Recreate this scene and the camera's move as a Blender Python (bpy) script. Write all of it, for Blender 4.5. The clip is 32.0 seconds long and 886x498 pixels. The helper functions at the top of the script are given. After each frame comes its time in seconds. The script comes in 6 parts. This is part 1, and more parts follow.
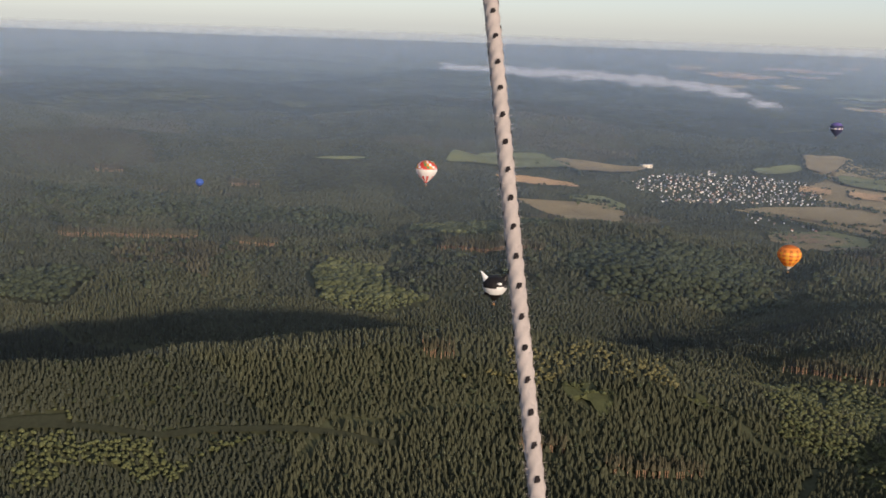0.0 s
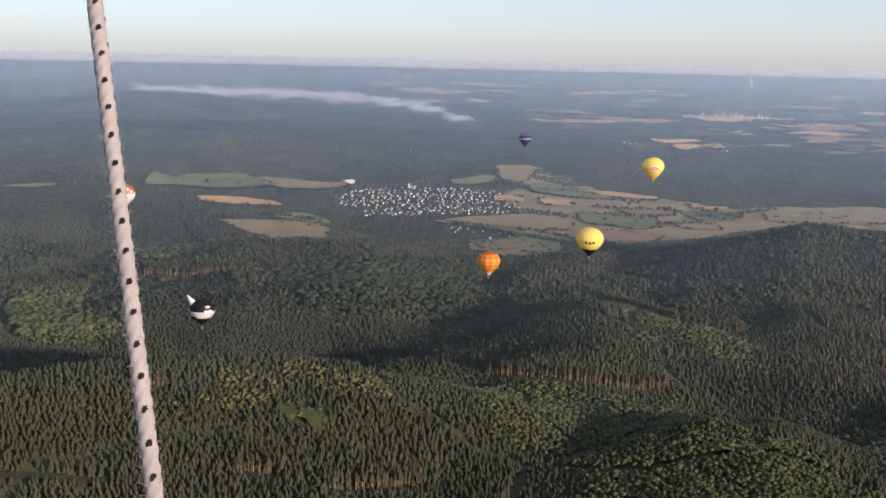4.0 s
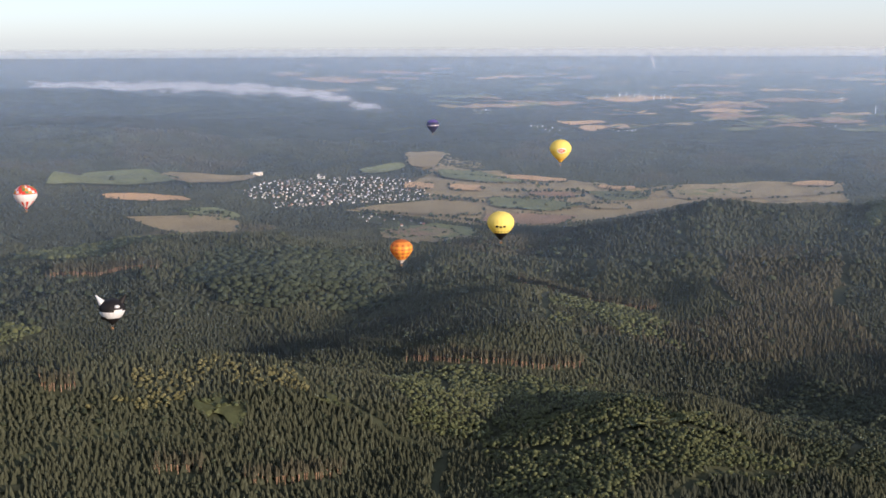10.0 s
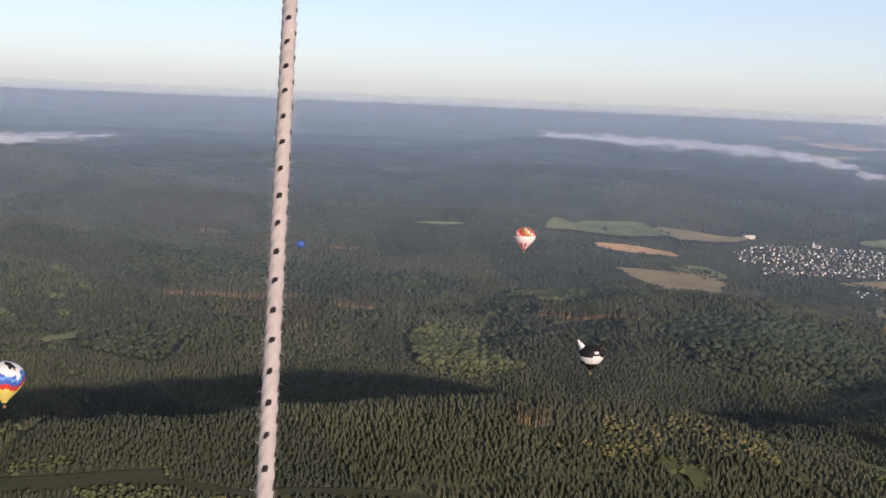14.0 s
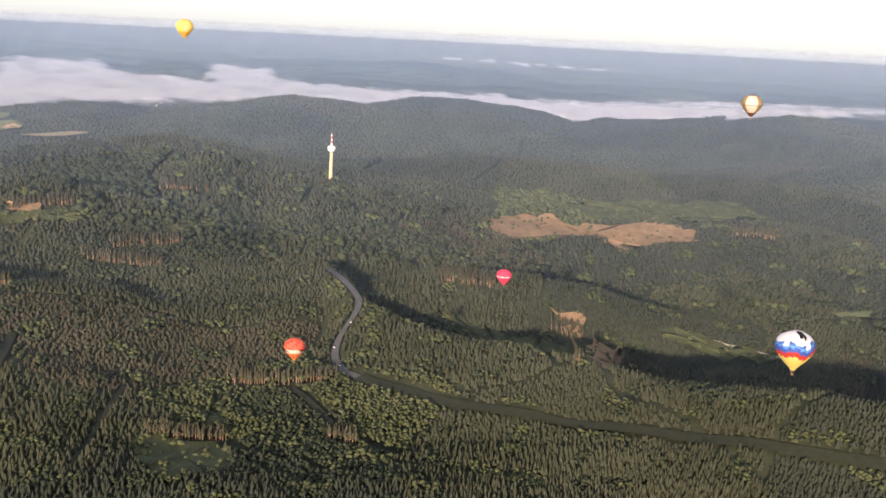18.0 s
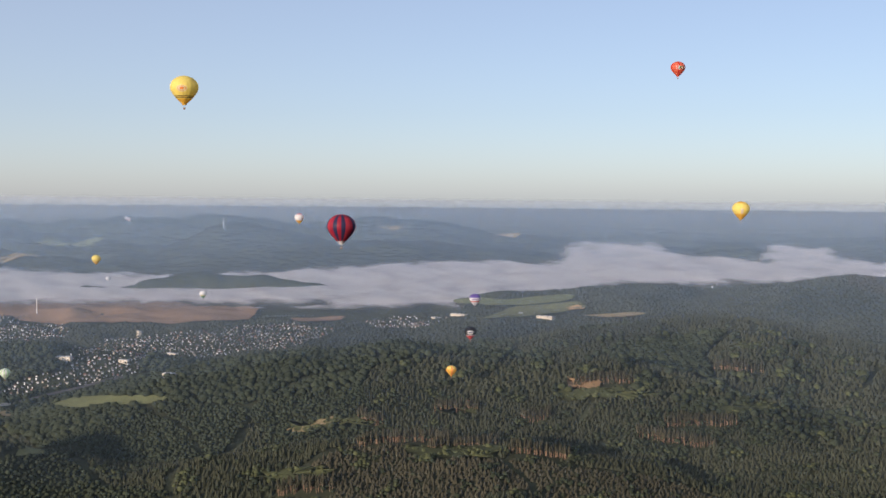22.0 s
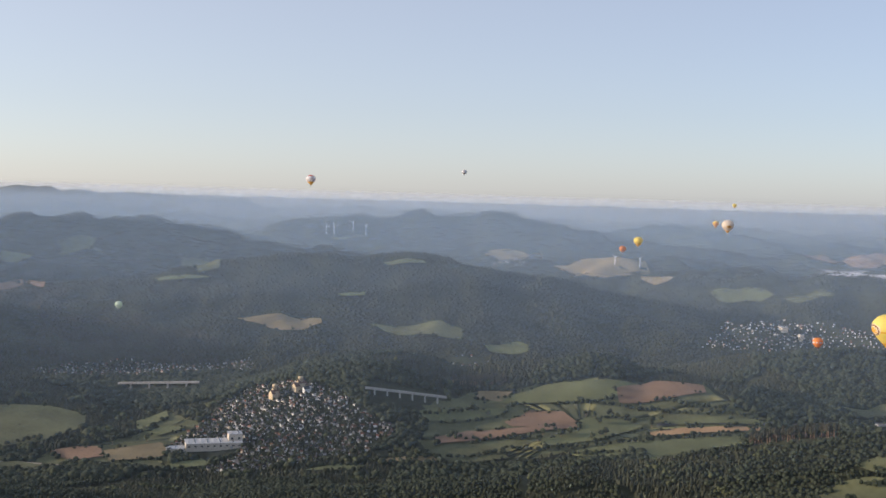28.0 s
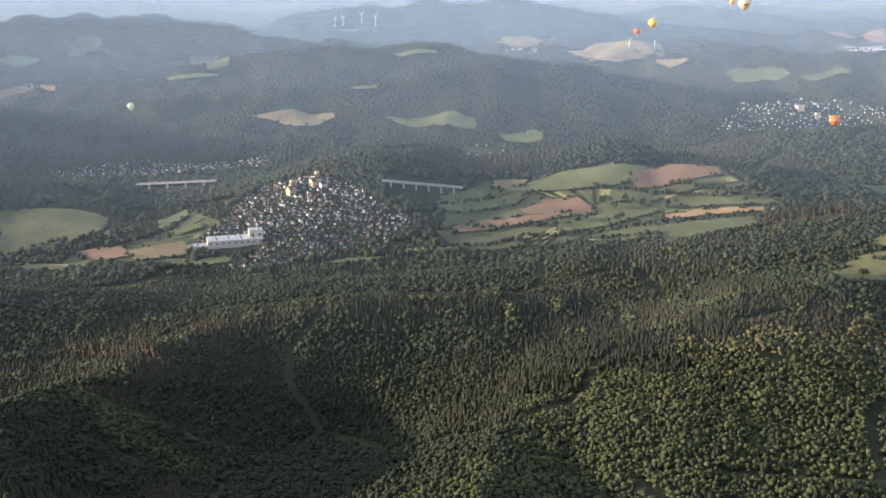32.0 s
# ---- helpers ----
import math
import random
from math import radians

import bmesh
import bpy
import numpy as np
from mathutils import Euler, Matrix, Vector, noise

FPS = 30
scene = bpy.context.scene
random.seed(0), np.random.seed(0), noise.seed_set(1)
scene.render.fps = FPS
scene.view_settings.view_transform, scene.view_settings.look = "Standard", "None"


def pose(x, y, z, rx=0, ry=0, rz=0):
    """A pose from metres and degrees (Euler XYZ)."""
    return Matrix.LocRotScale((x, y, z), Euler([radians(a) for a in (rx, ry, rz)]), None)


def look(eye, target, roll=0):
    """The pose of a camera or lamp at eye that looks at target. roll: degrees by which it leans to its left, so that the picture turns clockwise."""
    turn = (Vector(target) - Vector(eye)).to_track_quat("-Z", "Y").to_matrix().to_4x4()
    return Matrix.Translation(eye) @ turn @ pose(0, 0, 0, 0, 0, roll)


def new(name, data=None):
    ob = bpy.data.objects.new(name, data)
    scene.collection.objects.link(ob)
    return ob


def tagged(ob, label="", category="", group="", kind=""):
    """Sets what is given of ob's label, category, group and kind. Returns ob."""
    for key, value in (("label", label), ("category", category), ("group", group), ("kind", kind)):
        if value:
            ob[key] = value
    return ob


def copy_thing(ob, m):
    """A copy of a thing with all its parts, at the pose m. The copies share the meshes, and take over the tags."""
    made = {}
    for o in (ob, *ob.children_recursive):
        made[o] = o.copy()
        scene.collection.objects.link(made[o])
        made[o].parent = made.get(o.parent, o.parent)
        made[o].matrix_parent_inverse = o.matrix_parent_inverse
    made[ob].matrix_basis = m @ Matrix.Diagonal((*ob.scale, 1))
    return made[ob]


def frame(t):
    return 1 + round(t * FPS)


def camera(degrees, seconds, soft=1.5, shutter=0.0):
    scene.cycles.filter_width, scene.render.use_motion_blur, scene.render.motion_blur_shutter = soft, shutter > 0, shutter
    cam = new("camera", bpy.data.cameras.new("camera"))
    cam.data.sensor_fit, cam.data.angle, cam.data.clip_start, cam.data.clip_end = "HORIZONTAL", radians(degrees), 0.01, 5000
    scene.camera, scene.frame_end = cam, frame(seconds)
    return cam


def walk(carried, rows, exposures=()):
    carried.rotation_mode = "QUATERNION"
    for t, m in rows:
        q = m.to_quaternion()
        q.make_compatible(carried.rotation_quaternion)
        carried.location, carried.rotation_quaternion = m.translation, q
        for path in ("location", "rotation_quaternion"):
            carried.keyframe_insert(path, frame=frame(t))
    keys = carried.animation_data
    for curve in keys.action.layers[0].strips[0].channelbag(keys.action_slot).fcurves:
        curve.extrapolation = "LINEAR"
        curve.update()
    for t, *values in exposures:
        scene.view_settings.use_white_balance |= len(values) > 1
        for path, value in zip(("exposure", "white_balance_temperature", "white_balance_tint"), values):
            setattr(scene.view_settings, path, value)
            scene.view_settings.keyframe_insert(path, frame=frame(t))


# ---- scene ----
cam = camera(40.87, 32.0, soft=1.6)
PATH = (
    (0.0, -0.171, -0.080, 400.000, 79.377, -1.958, 20.826),
    (0.5, -0.160, -0.074, 400.000, 79.713, -1.899, 15.589),
    (1.0, -0.149, -0.069, 400.000, 79.790, -2.273, 9.543),
    (1.5, -0.154, -0.072, 400.000, 79.600, -3.060, 5.284),
    (2.0, -0.153, -0.071, 400.000, 79.202, -2.677, 2.609),
    (2.5, -0.129, -0.060, 400.000, 80.231, -2.619, 2.872),
    (3.0, -0.127, -0.059, 400.000, 81.515, -1.571, 6.710),
    (3.5, -0.125, -0.058, 400.000, 81.056, -1.368, 7.778),
    (4.0, -0.118, -0.055, 400.000, 80.625, -1.281, 6.434),
    (4.5, -0.096, -0.045, 400.000, 80.808, -1.830, 5.159),
    (6.5, -0.042, -0.020, 400.000, 80.596, -0.697, 4.419),
    (7.0, -0.046, -0.022, 400.000, 80.640, -0.091, 3.944),
    (7.5, -0.051, -0.024, 400.000, 80.368, 0.146, 2.662),
    (8.0, -0.055, -0.026, 400.000, 80.057, -0.032, 1.210),
    (8.5, -0.060, -0.028, 400.000, 79.845, 0.174, 0.342),
    (9.0, -0.047, -0.022, 400.000, 79.759, 0.504, -0.118),
    (9.5, -0.033, -0.015, 400.000, 79.712, 0.582, 0.095),
    (10.0, -0.020, -0.009, 400.000, 80.073, 0.215, 1.898),
    (10.5, -0.006, -0.003, 400.000, 81.258, -0.379, 4.624),
    (11.0, -0.004, -0.002, 400.000, 82.000, -0.903, 7.952),
    (11.5, -0.011, -0.005, 400.000, 81.908, -1.174, 11.757),
    (12.0, 0.000, 0.000, 400.000, 81.803, -1.278, 15.156),
    (12.5, 0.010, 0.005, 400.000, 81.825, -1.998, 17.775),
    (13.0, 0.009, 0.004, 400.000, 81.756, -2.452, 20.412),
    (13.5, 0.020, 0.009, 400.000, 82.070, -2.567, 22.473),
    (14.0, 0.030, 0.014, 400.000, 82.371, -2.474, 25.669),
    (14.5, 0.036, 0.017, 400.000, 82.168, -1.814, 33.364),
    (15.0, 0.048, 0.022, 400.000, 81.325, -3.647, 43.457),
    (15.5, 0.046, 0.021, 400.000, 80.583, -4.636, 50.419),
    (17.5, 0.046, 0.021, 400.000, 79.675, -2.996, 61.005),
    (18.0, 0.046, 0.021, 400.000, 79.411, -2.730, 63.477),
    (18.5, 0.046, 0.021, 400.000, 78.874, -2.015, 65.598),
    (19.0, 0.046, 0.021, 400.000, 78.717, -0.876, 69.361),
    (19.5, 0.046, 0.021, 400.000, 79.290, 0.389, 77.342),
    (20.0, 0.046, 0.021, 400.000, 80.911, 1.866, 87.134),
    (20.5, 0.046, 0.021, 400.000, 83.076, 2.070, 91.380),
    (21.0, 0.046, 0.021, 400.000, 83.743, 0.889, 90.538),
    (21.5, 0.046, 0.021, 400.000, 85.106, 0.173, 89.808),
    (22.0, 0.046, 0.021, 400.000, 87.412, -0.288, 89.585),
    (22.5, 0.046, 0.021, 400.000, 89.010, -0.315, 89.867),
    (23.0, 0.046, 0.021, 400.000, 89.384, -0.152, 91.921),
    (23.5, 0.046, 0.021, 400.000, 88.918, -0.143, 96.907),
    (24.0, 0.046, 0.021, 400.000, 88.044, 0.000, 105.078),
    (24.5, 0.046, 0.021, 400.000, 87.656, 0.308, 111.395),
    (25.0, 0.046, 0.021, 400.000, 87.792, 0.246, 115.336),
    (25.5, 0.046, 0.021, 400.000, 87.837, 0.177, 118.871),
    (26.0, 0.046, 0.021, 400.000, 87.489, -0.057, 122.694),
    (26.5, 0.046, 0.021, 400.000, 87.155, -0.189, 125.352),
    (28.5, 0.046, 0.021, 400.000, 87.277, -1.593, 136.929),
    (29.0, 0.046, 0.021, 400.000, 86.963, -1.547, 136.783),
    (29.5, 0.046, 0.021, 400.000, 86.289, -1.350, 135.930),
    (30.0, 0.046, 0.021, 400.000, 85.673, -1.086, 135.952),
    (30.5, 0.046, 0.021, 400.000, 84.157, -0.925, 136.727),
    (31.0, 0.046, 0.021, 400.000, 80.611, -0.534, 138.261),
    (31.5, 0.046, 0.021, 400.000, 78.065, -0.033, 139.078),
    (32.0, 0.046, 0.021, 400.000, 77.296, 0.630, 136.007),
)
walk(cam, [(t, pose(*p)) for t, *p in PATH], exposures=[(0, 0.36, 6200, 14), (1, 0.3, 5850, 13), (2, 0.68, 6000, 16), (4, 0.5, 5850, 17), (9, 0.8, 5750, 16), (11, 0.52, 5850, 17), (13, 0.45, 5900, 18), (15, 0.53, 6050, 19), (17.5, 0.87, 6150, 19), (19, 1.0, 6250, 19), (20, 0.72, 5950, 19), (21, 0.38, 5750, 17), (22, 0.24, 5850, 15), (23, 0.25, 5800, 14), (26, 0.45, 5850, 15), (29, 0.36, 5900, 15), (30, 0.52, 5850, 15), (31, 0.62, 5750, 13), (32, 1.25, 5950, 13)]
)
EYE = 400.0
SUN_AZ, SUN_EL = 231.0, 10.5


def polar(az, r):
    """The place at r metres from the middle of the flight, az degrees to the left of +y."""
    return Vector((-math.sin(radians(az)) * r, math.cos(radians(az)) * r, 0))


# ---- world, sun, exposure ----
world = bpy.data.worlds.new("world")
scene.world = world
world.use_nodes = True
wn = world.node_tree
sky = wn.nodes.new("ShaderNodeTexSky")
sky.sky_type, sky.sun_disc = "NISHITA", False
sky.sun_elevation, sky.sun_rotation = radians(SUN_EL), radians(-SUN_AZ)
sky.altitude, sky.air_density, sky.dust_density, sky.ozone_density = 700, 0.85, 0.8, 1.5
wn.nodes["Background"].inputs[1].default_value = 0.138
pale = wn.nodes.new("ShaderNodeHueSaturation")
pale.inputs["Saturation"].default_value = 0.78
sky_tint = wn.nodes.new("ShaderNodeMix")
sky_tint.data_type = "RGBA"
sky_tint.inputs["Factor"].default_value = 0.42
# glow towards the sun painted into the sky colour: paler and warmer there
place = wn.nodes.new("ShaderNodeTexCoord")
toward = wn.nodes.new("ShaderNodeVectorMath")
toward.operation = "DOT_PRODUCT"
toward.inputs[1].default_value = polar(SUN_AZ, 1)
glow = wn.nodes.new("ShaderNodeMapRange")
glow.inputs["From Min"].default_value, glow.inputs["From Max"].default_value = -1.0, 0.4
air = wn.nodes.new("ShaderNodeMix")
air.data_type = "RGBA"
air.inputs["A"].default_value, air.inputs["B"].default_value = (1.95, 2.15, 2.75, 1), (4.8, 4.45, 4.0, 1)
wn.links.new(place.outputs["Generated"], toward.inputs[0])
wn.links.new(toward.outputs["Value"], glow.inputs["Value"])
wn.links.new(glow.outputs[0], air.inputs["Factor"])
wn.links.new(air.outputs["Result"], sky_tint.inputs["B"])
wn.links.new(sky.outputs[0], pale.inputs["Color"])
wn.links.new(pale.outputs[0], sky_tint.inputs["A"])
wn.links.new(sky_tint.outputs["Result"], wn.nodes["Background"].inputs[0])
sun = new("sun", bpy.data.lights.new("sun", "SUN"))
sun.data.energy, sun.data.angle, sun.data.color = 4.9, radians(1.2), (1.0, 0.77, 0.52)
sun.matrix_world = look(polar(SUN_AZ, 1000) + Vector((0, 0, 1000 * math.tan(radians(SUN_EL)))), (0, 0, 0))
scene.view_settings.exposure = 0.0


# ---- materials ----
def material(name, colour, rough=0.9, scale=0.05, vary=0.35, second=None, bump=0.0, island=0.0, metal=0.0, spec=0.2):
    """A surface with two scales of variation round one colour; scale is per metre."""
    m = bpy.data.materials.new(name)
    m.use_nodes = True
    t = m.node_tree
    b = t.nodes["Principled BSDF"]
    b.inputs["Roughness"].default_value, b.inputs["Metallic"].default_value = rough, metal
    b.inputs["Specular IOR Level"].default_value = spec
    g = t.nodes.new("ShaderNodeNewGeometry")
    fac = None
    for s, w in ((scale, 0.65), (scale * 9, 0.35)):
        n = t.nodes.new("ShaderNodeTexNoise")
        n.inputs["Scale"].default_value, n.inputs["Detail"].default_value = s, 4
        t.links.new(g.outputs["Position"], n.inputs["Vector"])
        k = t.nodes.new("ShaderNodeMath")
        k.operation = "MULTIPLY_ADD"
        t.links.new(n.outputs["Fac"], k.inputs[0])
        k.inputs[1].default_value = w
        if fac is None:
            k.inputs[2].default_value = 0.0
        else:
            t.links.new(fac, k.inputs[2])
        fac = k.outputs[0]
        fine = n
    if island:
        k = t.nodes.new("ShaderNodeMath")
        k.operation = "MULTIPLY_ADD"
        t.links.new(g.outputs["Random Per Island"], k.inputs[0])
        k.inputs[1].default_value = island
        t.links.new(fac, k.inputs[2])
        fac = k.outputs[0]
    r = t.nodes.new("ShaderNodeValToRGB")
    lo = [c * (1 - vary) for c in colour]
    hi = list(second) if second else [c * (1 + vary) for c in colour]
    r.color_ramp.elements[0].color, r.color_ramp.elements[1].color = (*lo, 1), (*hi, 1)
    r.color_ramp.elements[0].position, r.color_ramp.elements[1].position = 0.3, 0.7 + island
    t.links.new(fac, r.inputs[0])
    t.links.new(r.outputs[0], b.inputs["Base Color"])
    if bump:
        u = t.nodes.new("ShaderNodeBump")
        u.inputs["Strength"].default_value, u.inputs["Distance"].default_value = bump, 0.15 / scale / 9
        t.links.new(fine.outputs["Fac"], u.inputs["Height"])
        t.links.new(u.outputs[0], b.inputs["Normal"])
    return m


def veil_material(name, colour, alpha, low, high, top_low, top_high):
    """Haze painted on a sheet: mostly clear, scattering light both ways, denser with height, thinning out at the
    skyline.
    """
    m = bpy.data.materials.new(name)
    m.use_nodes = True
    t = m.node_tree
    t.nodes.remove(t.nodes["Principled BSDF"])
    g = t.nodes.new("ShaderNodeNewGeometry")
    sep = t.nodes.new("ShaderNodeSeparateXYZ")
    t.links.new(g.outputs["Position"], sep.inputs[0])
    mr, top = t.nodes.new("ShaderNodeMapRange"), t.nodes.new("ShaderNodeMapRange")
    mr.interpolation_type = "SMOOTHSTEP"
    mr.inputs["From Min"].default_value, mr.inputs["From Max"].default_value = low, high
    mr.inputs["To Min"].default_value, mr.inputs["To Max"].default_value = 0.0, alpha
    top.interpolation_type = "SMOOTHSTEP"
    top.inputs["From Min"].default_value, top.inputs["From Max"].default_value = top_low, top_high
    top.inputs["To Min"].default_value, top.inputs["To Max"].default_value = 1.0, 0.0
    both = t.nodes.new("ShaderNodeMath")
    both.operation = "MULTIPLY"
    rise = t.nodes.new("ShaderNodeAttribute")
    rise.attribute_name = "over_skyline"
    for node, slot, value in ((mr, 0, sep.outputs["Z"]), (top, 1, rise.outputs["Fac"])):
        t.links.new(value, node.inputs["Value"])
        t.links.new(node.outputs[0], both.inputs[slot])
    d, s, x = (t.nodes.new("ShaderNodeBsdf" + k) for k in ("Diffuse", "Translucent", "Transparent"))
    mix, half = t.nodes.new("ShaderNodeMixShader"), t.nodes.new("ShaderNodeMixShader")
    d.inputs[0].default_value = s.inputs[0].default_value = (*colour, 1)
    half.inputs[0].default_value = 0.5
    t.links.new(d.outputs[0], half.inputs[1])
    t.links.new(s.outputs[0], half.inputs[2])
    t.links.new(x.outputs[0], mix.inputs[1])
    t.links.new(half.outputs[0], mix.inputs[2])
    t.links.new(both.outputs[0], mix.inputs[0])
    t.links.new(mix.outputs[0], t.nodes["Material Output"].inputs[0])
    return m


FLOOR = material("forest_floor", (0.040, 0.046, 0.026), scale=0.012, vary=0.5)
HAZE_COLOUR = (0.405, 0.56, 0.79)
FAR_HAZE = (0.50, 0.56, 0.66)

# ---- terrain ----
NEAR, SPAN = 2200.0, 2600.0


def basin(r):
    """The plain, which beyond NEAR draws in the far country and rises to the skyline."""
    u = np.maximum(r - NEAR, 0.0)
    true = NEAR + u * SPAN / np.maximum(SPAN - u, 1.0)
    return np.where(r > NEAR, EYE - EYE * r / np.maximum(true, 1.0), 0.0)


RIDGES, HOLLOWS = [], []


def ridge(near_side, far_side, *crest):
    """A ridge whose crest runs through places of azimuth, distance and height, with the reach of its two slopes."""
    RIDGES.append((near_side, far_side, np.array(sorted(crest), float)))


def hollow(azimuth, distance, depth, outwards, sideways):
    """A round rise (or, with a negative depth, a hollow) in the ground."""
    HOLLOWS.append((azimuth, distance, depth, outwards, sideways))


ridge(420, 220, (20.8, 2130, 14), (18.3, 2130, 24), (16.2, 2130, 45), (13.1, 2130, 54), (9.9, 2130, 54), (7.2, 2130, 32), (3.9, 2130, 23), (0.6, 2130, 39), (-3.2, 2130, 55), (-6.0, 2130, 78), (-8.7, 2130, 94), (-10.8, 2130, 112), (-13.9, 2130, 109), (-17.3, 2130, 117), (-20.6, 2130, 133))
ridge(210, 260, (-1.8, 1640, 56), (-3.2, 1640, 48), (-6.0, 1640, 34), (-8.2, 1640, 19), (-10.1, 1640, 0))
ridge(150, 115, (42.8, 1150, 69), (37.7, 1150, 68), (32.4, 1160, 73), (26.9, 1180, 83), (21.4, 1190, 89), (18.0, 1200, 90), (14.7, 1210, 84))
ridge(320, 200, (6.4, 1120, -2), (-0.4, 1120, 14), (-6.1, 1120, 34), (-10.2, 1120, 42), (-13.8, 1120, 23), (-17.5, 1120, 10))
ridge(160, 120, (-16.8, 1450, 20), (-21.1, 1450, 16))
hollow(-13, 1380, -28, 90, 110)
hollow(33, 1480, -42, 120, 480)
hollow(14, 1650, -25, 110, 200)
ridge(160, 110, (2.2, 3480, 74), (-0.5, 3480, 100), (-3.2, 3480, 111), (-5.9, 3480, 117), (-9.9, 3480, 118), (-13.8, 3480, 103), (-17.6, 3480, 89), (-20.5, 3480, 82))
ridge(220, 140, (21.2, 3560, 189), (17.9, 3560, 181), (14.1, 3560, 161), (10.2, 3560, 126), (7.1, 3560, 92))
ridge(110, 70, (21.6, 4020, 255), (20.2, 4020, 249), (16.5, 4020, 237), (12.8, 4020, 228), (9.4, 4020, 210), (6.2, 4020, 164))
ridge(200, 120, (44.1, 3700, 174), (42.7, 3700, 183), (37.8, 3700, 209), (32.7, 3700, 213), (27.3, 3700, 185), (24.0, 3700, 158))
ridge(60, 50, (43.7, 4280, 260), (40.3, 4280, 272), (36.6, 4280, 291), (32.7, 4280, 289), (28.4, 4280, 280))
ridge(260, 160, (44.2, 2900, 120), (40.3, 2900, 139), (35.2, 2900, 139), (29.9, 2900, 115), (24.5, 2900, 116))
ridge(420, 160, (85.8, 3300, 127), (82.2, 3300, 141), (79.6, 3300, 159), (77.5, 3300, 148), (75.3, 3300, 161), (72.9, 3300, 173), (70.5, 3300, 195), (68.9, 3300, 187), (67.0, 3300, 181), (64.8, 3300, 200), (62.2, 3300, 207), (59.5, 3300, 188), (56.9, 3300, 155), (55.6, 3300, 171), (53.1, 3300, 176), (49.0, 3300, 214))
ridge(520, 160, (88.4, 2280, 107), (84.8, 2280, 130), (81.5, 2280, 150), (78.8, 2280, 162), (76.2, 2280, 171), (73.7, 2280, 161), (71.6, 2280, 138))
ridge(350, 250, (67.7, 2450, 110), (63.4, 2450, 130), (59.4, 2450, 135), (55.4, 2450, 127), (51.6, 2450, 123), (48.7, 2450, 124))
ridge(170, 90, (68.7, 1650, 72), (66.5, 1480, 59), (64.2, 1400, 49), (60.9, 1330, 46), (57.5, 1280, 46), (54.3, 1240, 46), (50.9, 1220, 44), (47.9, 1200, 49))
ridge(150, 80, (57.8, 1650, 75), (54.6, 1650, 57), (51.4, 1650, 33), (48.8, 1650, 12))
ridge(70, 60, (78.3, 3950, 189), (76.9, 3950, 243), (75.3, 3950, 255), (73.9, 3950, 201))
ridge(90, 80, (72.1, 4150, 247), (68.9, 4150, 273), (64.9, 4150, 282), (60.9, 4150, 264), (55.7, 4150, 216))
hollow(55, 1480, -26, 90, 260)
ridge(300, 160, (99.8, 1900, 128), (95.7, 1900, 141), (91.6, 1900, 157), (87.5, 1900, 147), (83.1, 1900, 138))
ridge(260, 160, (99.1, 1500, 83), (95.2, 1500, 93), (91.4, 1500, 83), (87.5, 1500, 86))
ridge(150, 120, (125.0, 2560, 31), (122.6, 2560, 56), (120.4, 2560, 79), (118.2, 2560, 93), (116.0, 2560, 100), (113.3, 2560, 96), (110.8, 2560, 92), (108.1, 2560, 96), (106.5, 2560, 75))
ridge(150, 110, (134.7, 2260, 51), (132.3, 2260, 70), (129.6, 2260, 91), (128.3, 2260, 101), (126.9, 2260, 96), (125.8, 2260, 77))
ridge(330, 200, (155.7, 3080, 134), (152.2, 3080, 148), (149.1, 3080, 164), (146.0, 3080, 182), (144.4, 3080, 198), (142.2, 3080, 206), (139.0, 3080, 210), (136.3, 3080, 224), (134.6, 3080, 222), (133.0, 3080, 207), (130.8, 3080, 177), (128.1, 3080, 139), (125.7, 3080, 113))
ridge(160, 120, (158.6, 2750, 165), (157.2, 2750, 147), (155.7, 2750, 135), (154.0, 2750, 102), (152.2, 2750, 48))
ridge(140, 100, (159.0, 2280, 63), (157.1, 2280, 53), (155.2, 2280, 46), (152.2, 2280, 23), (150.9, 2280, 3))
ridge(120, 80, (158.1, 3650, 318), (157.2, 3650, 318), (154.8, 3650, 321), (152.3, 3650, 313), (149.7, 3650, 292), (147.6, 3650, 266), (144.9, 3650, 222))
ridge(90, 60, (145.0, 3980, 253), (142.8, 3980, 294), (140.7, 3980, 312), (137.9, 3980, 289), (136.9, 3980, 299), (135.5, 3980, 286), (132.2, 3980, 302), (129.5, 3980, 285), (126.8, 3980, 253))
ridge(50, 45, (154.8, 4380, 370), (151.0, 4380, 368), (147.1, 4380, 353), (143.9, 4380, 339), (140.7, 4380, 333), (136.3, 4380, 333))
ridge(60, 50, (127.4, 4200, 264), (125.0, 4200, 291), (123.0, 4200, 300), (119.9, 4200, 283))
ridge(70, 60, (123.1, 3540, 168), (122.1, 3540, 185), (121.1, 3540, 198), (119.6, 3540, 183), (117.9, 3540, 191), (116.2, 3540, 177))
ridge(70, 60, (123.9, 3480, 165), (121.4, 3480, 194), (119.3, 3480, 180), (117.1, 3480, 197), (115.5, 3480, 180), (113.6, 3480, 146))
ridge(80, 60, (136.7, 4000, 291), (135.8, 4000, 281), (134.3, 4000, 294), (132.1, 4000, 283), (129.6, 4000, 253))
ridge(60, 50, (127.5, 4120, 264), (125.7, 4120, 297), (123.6, 4120, 302), (121.4, 4120, 285))
ridge(110, 80, (102.8, 3900, 211), (100.8, 3900, 274), (99.0, 3900, 288), (96.5, 3900, 268), (94.9, 3900, 252))
ridge(50, 40, (113.8, 3850, 193), (110.6, 3850, 209), (107.9, 3850, 203), (104.2, 3850, 177))
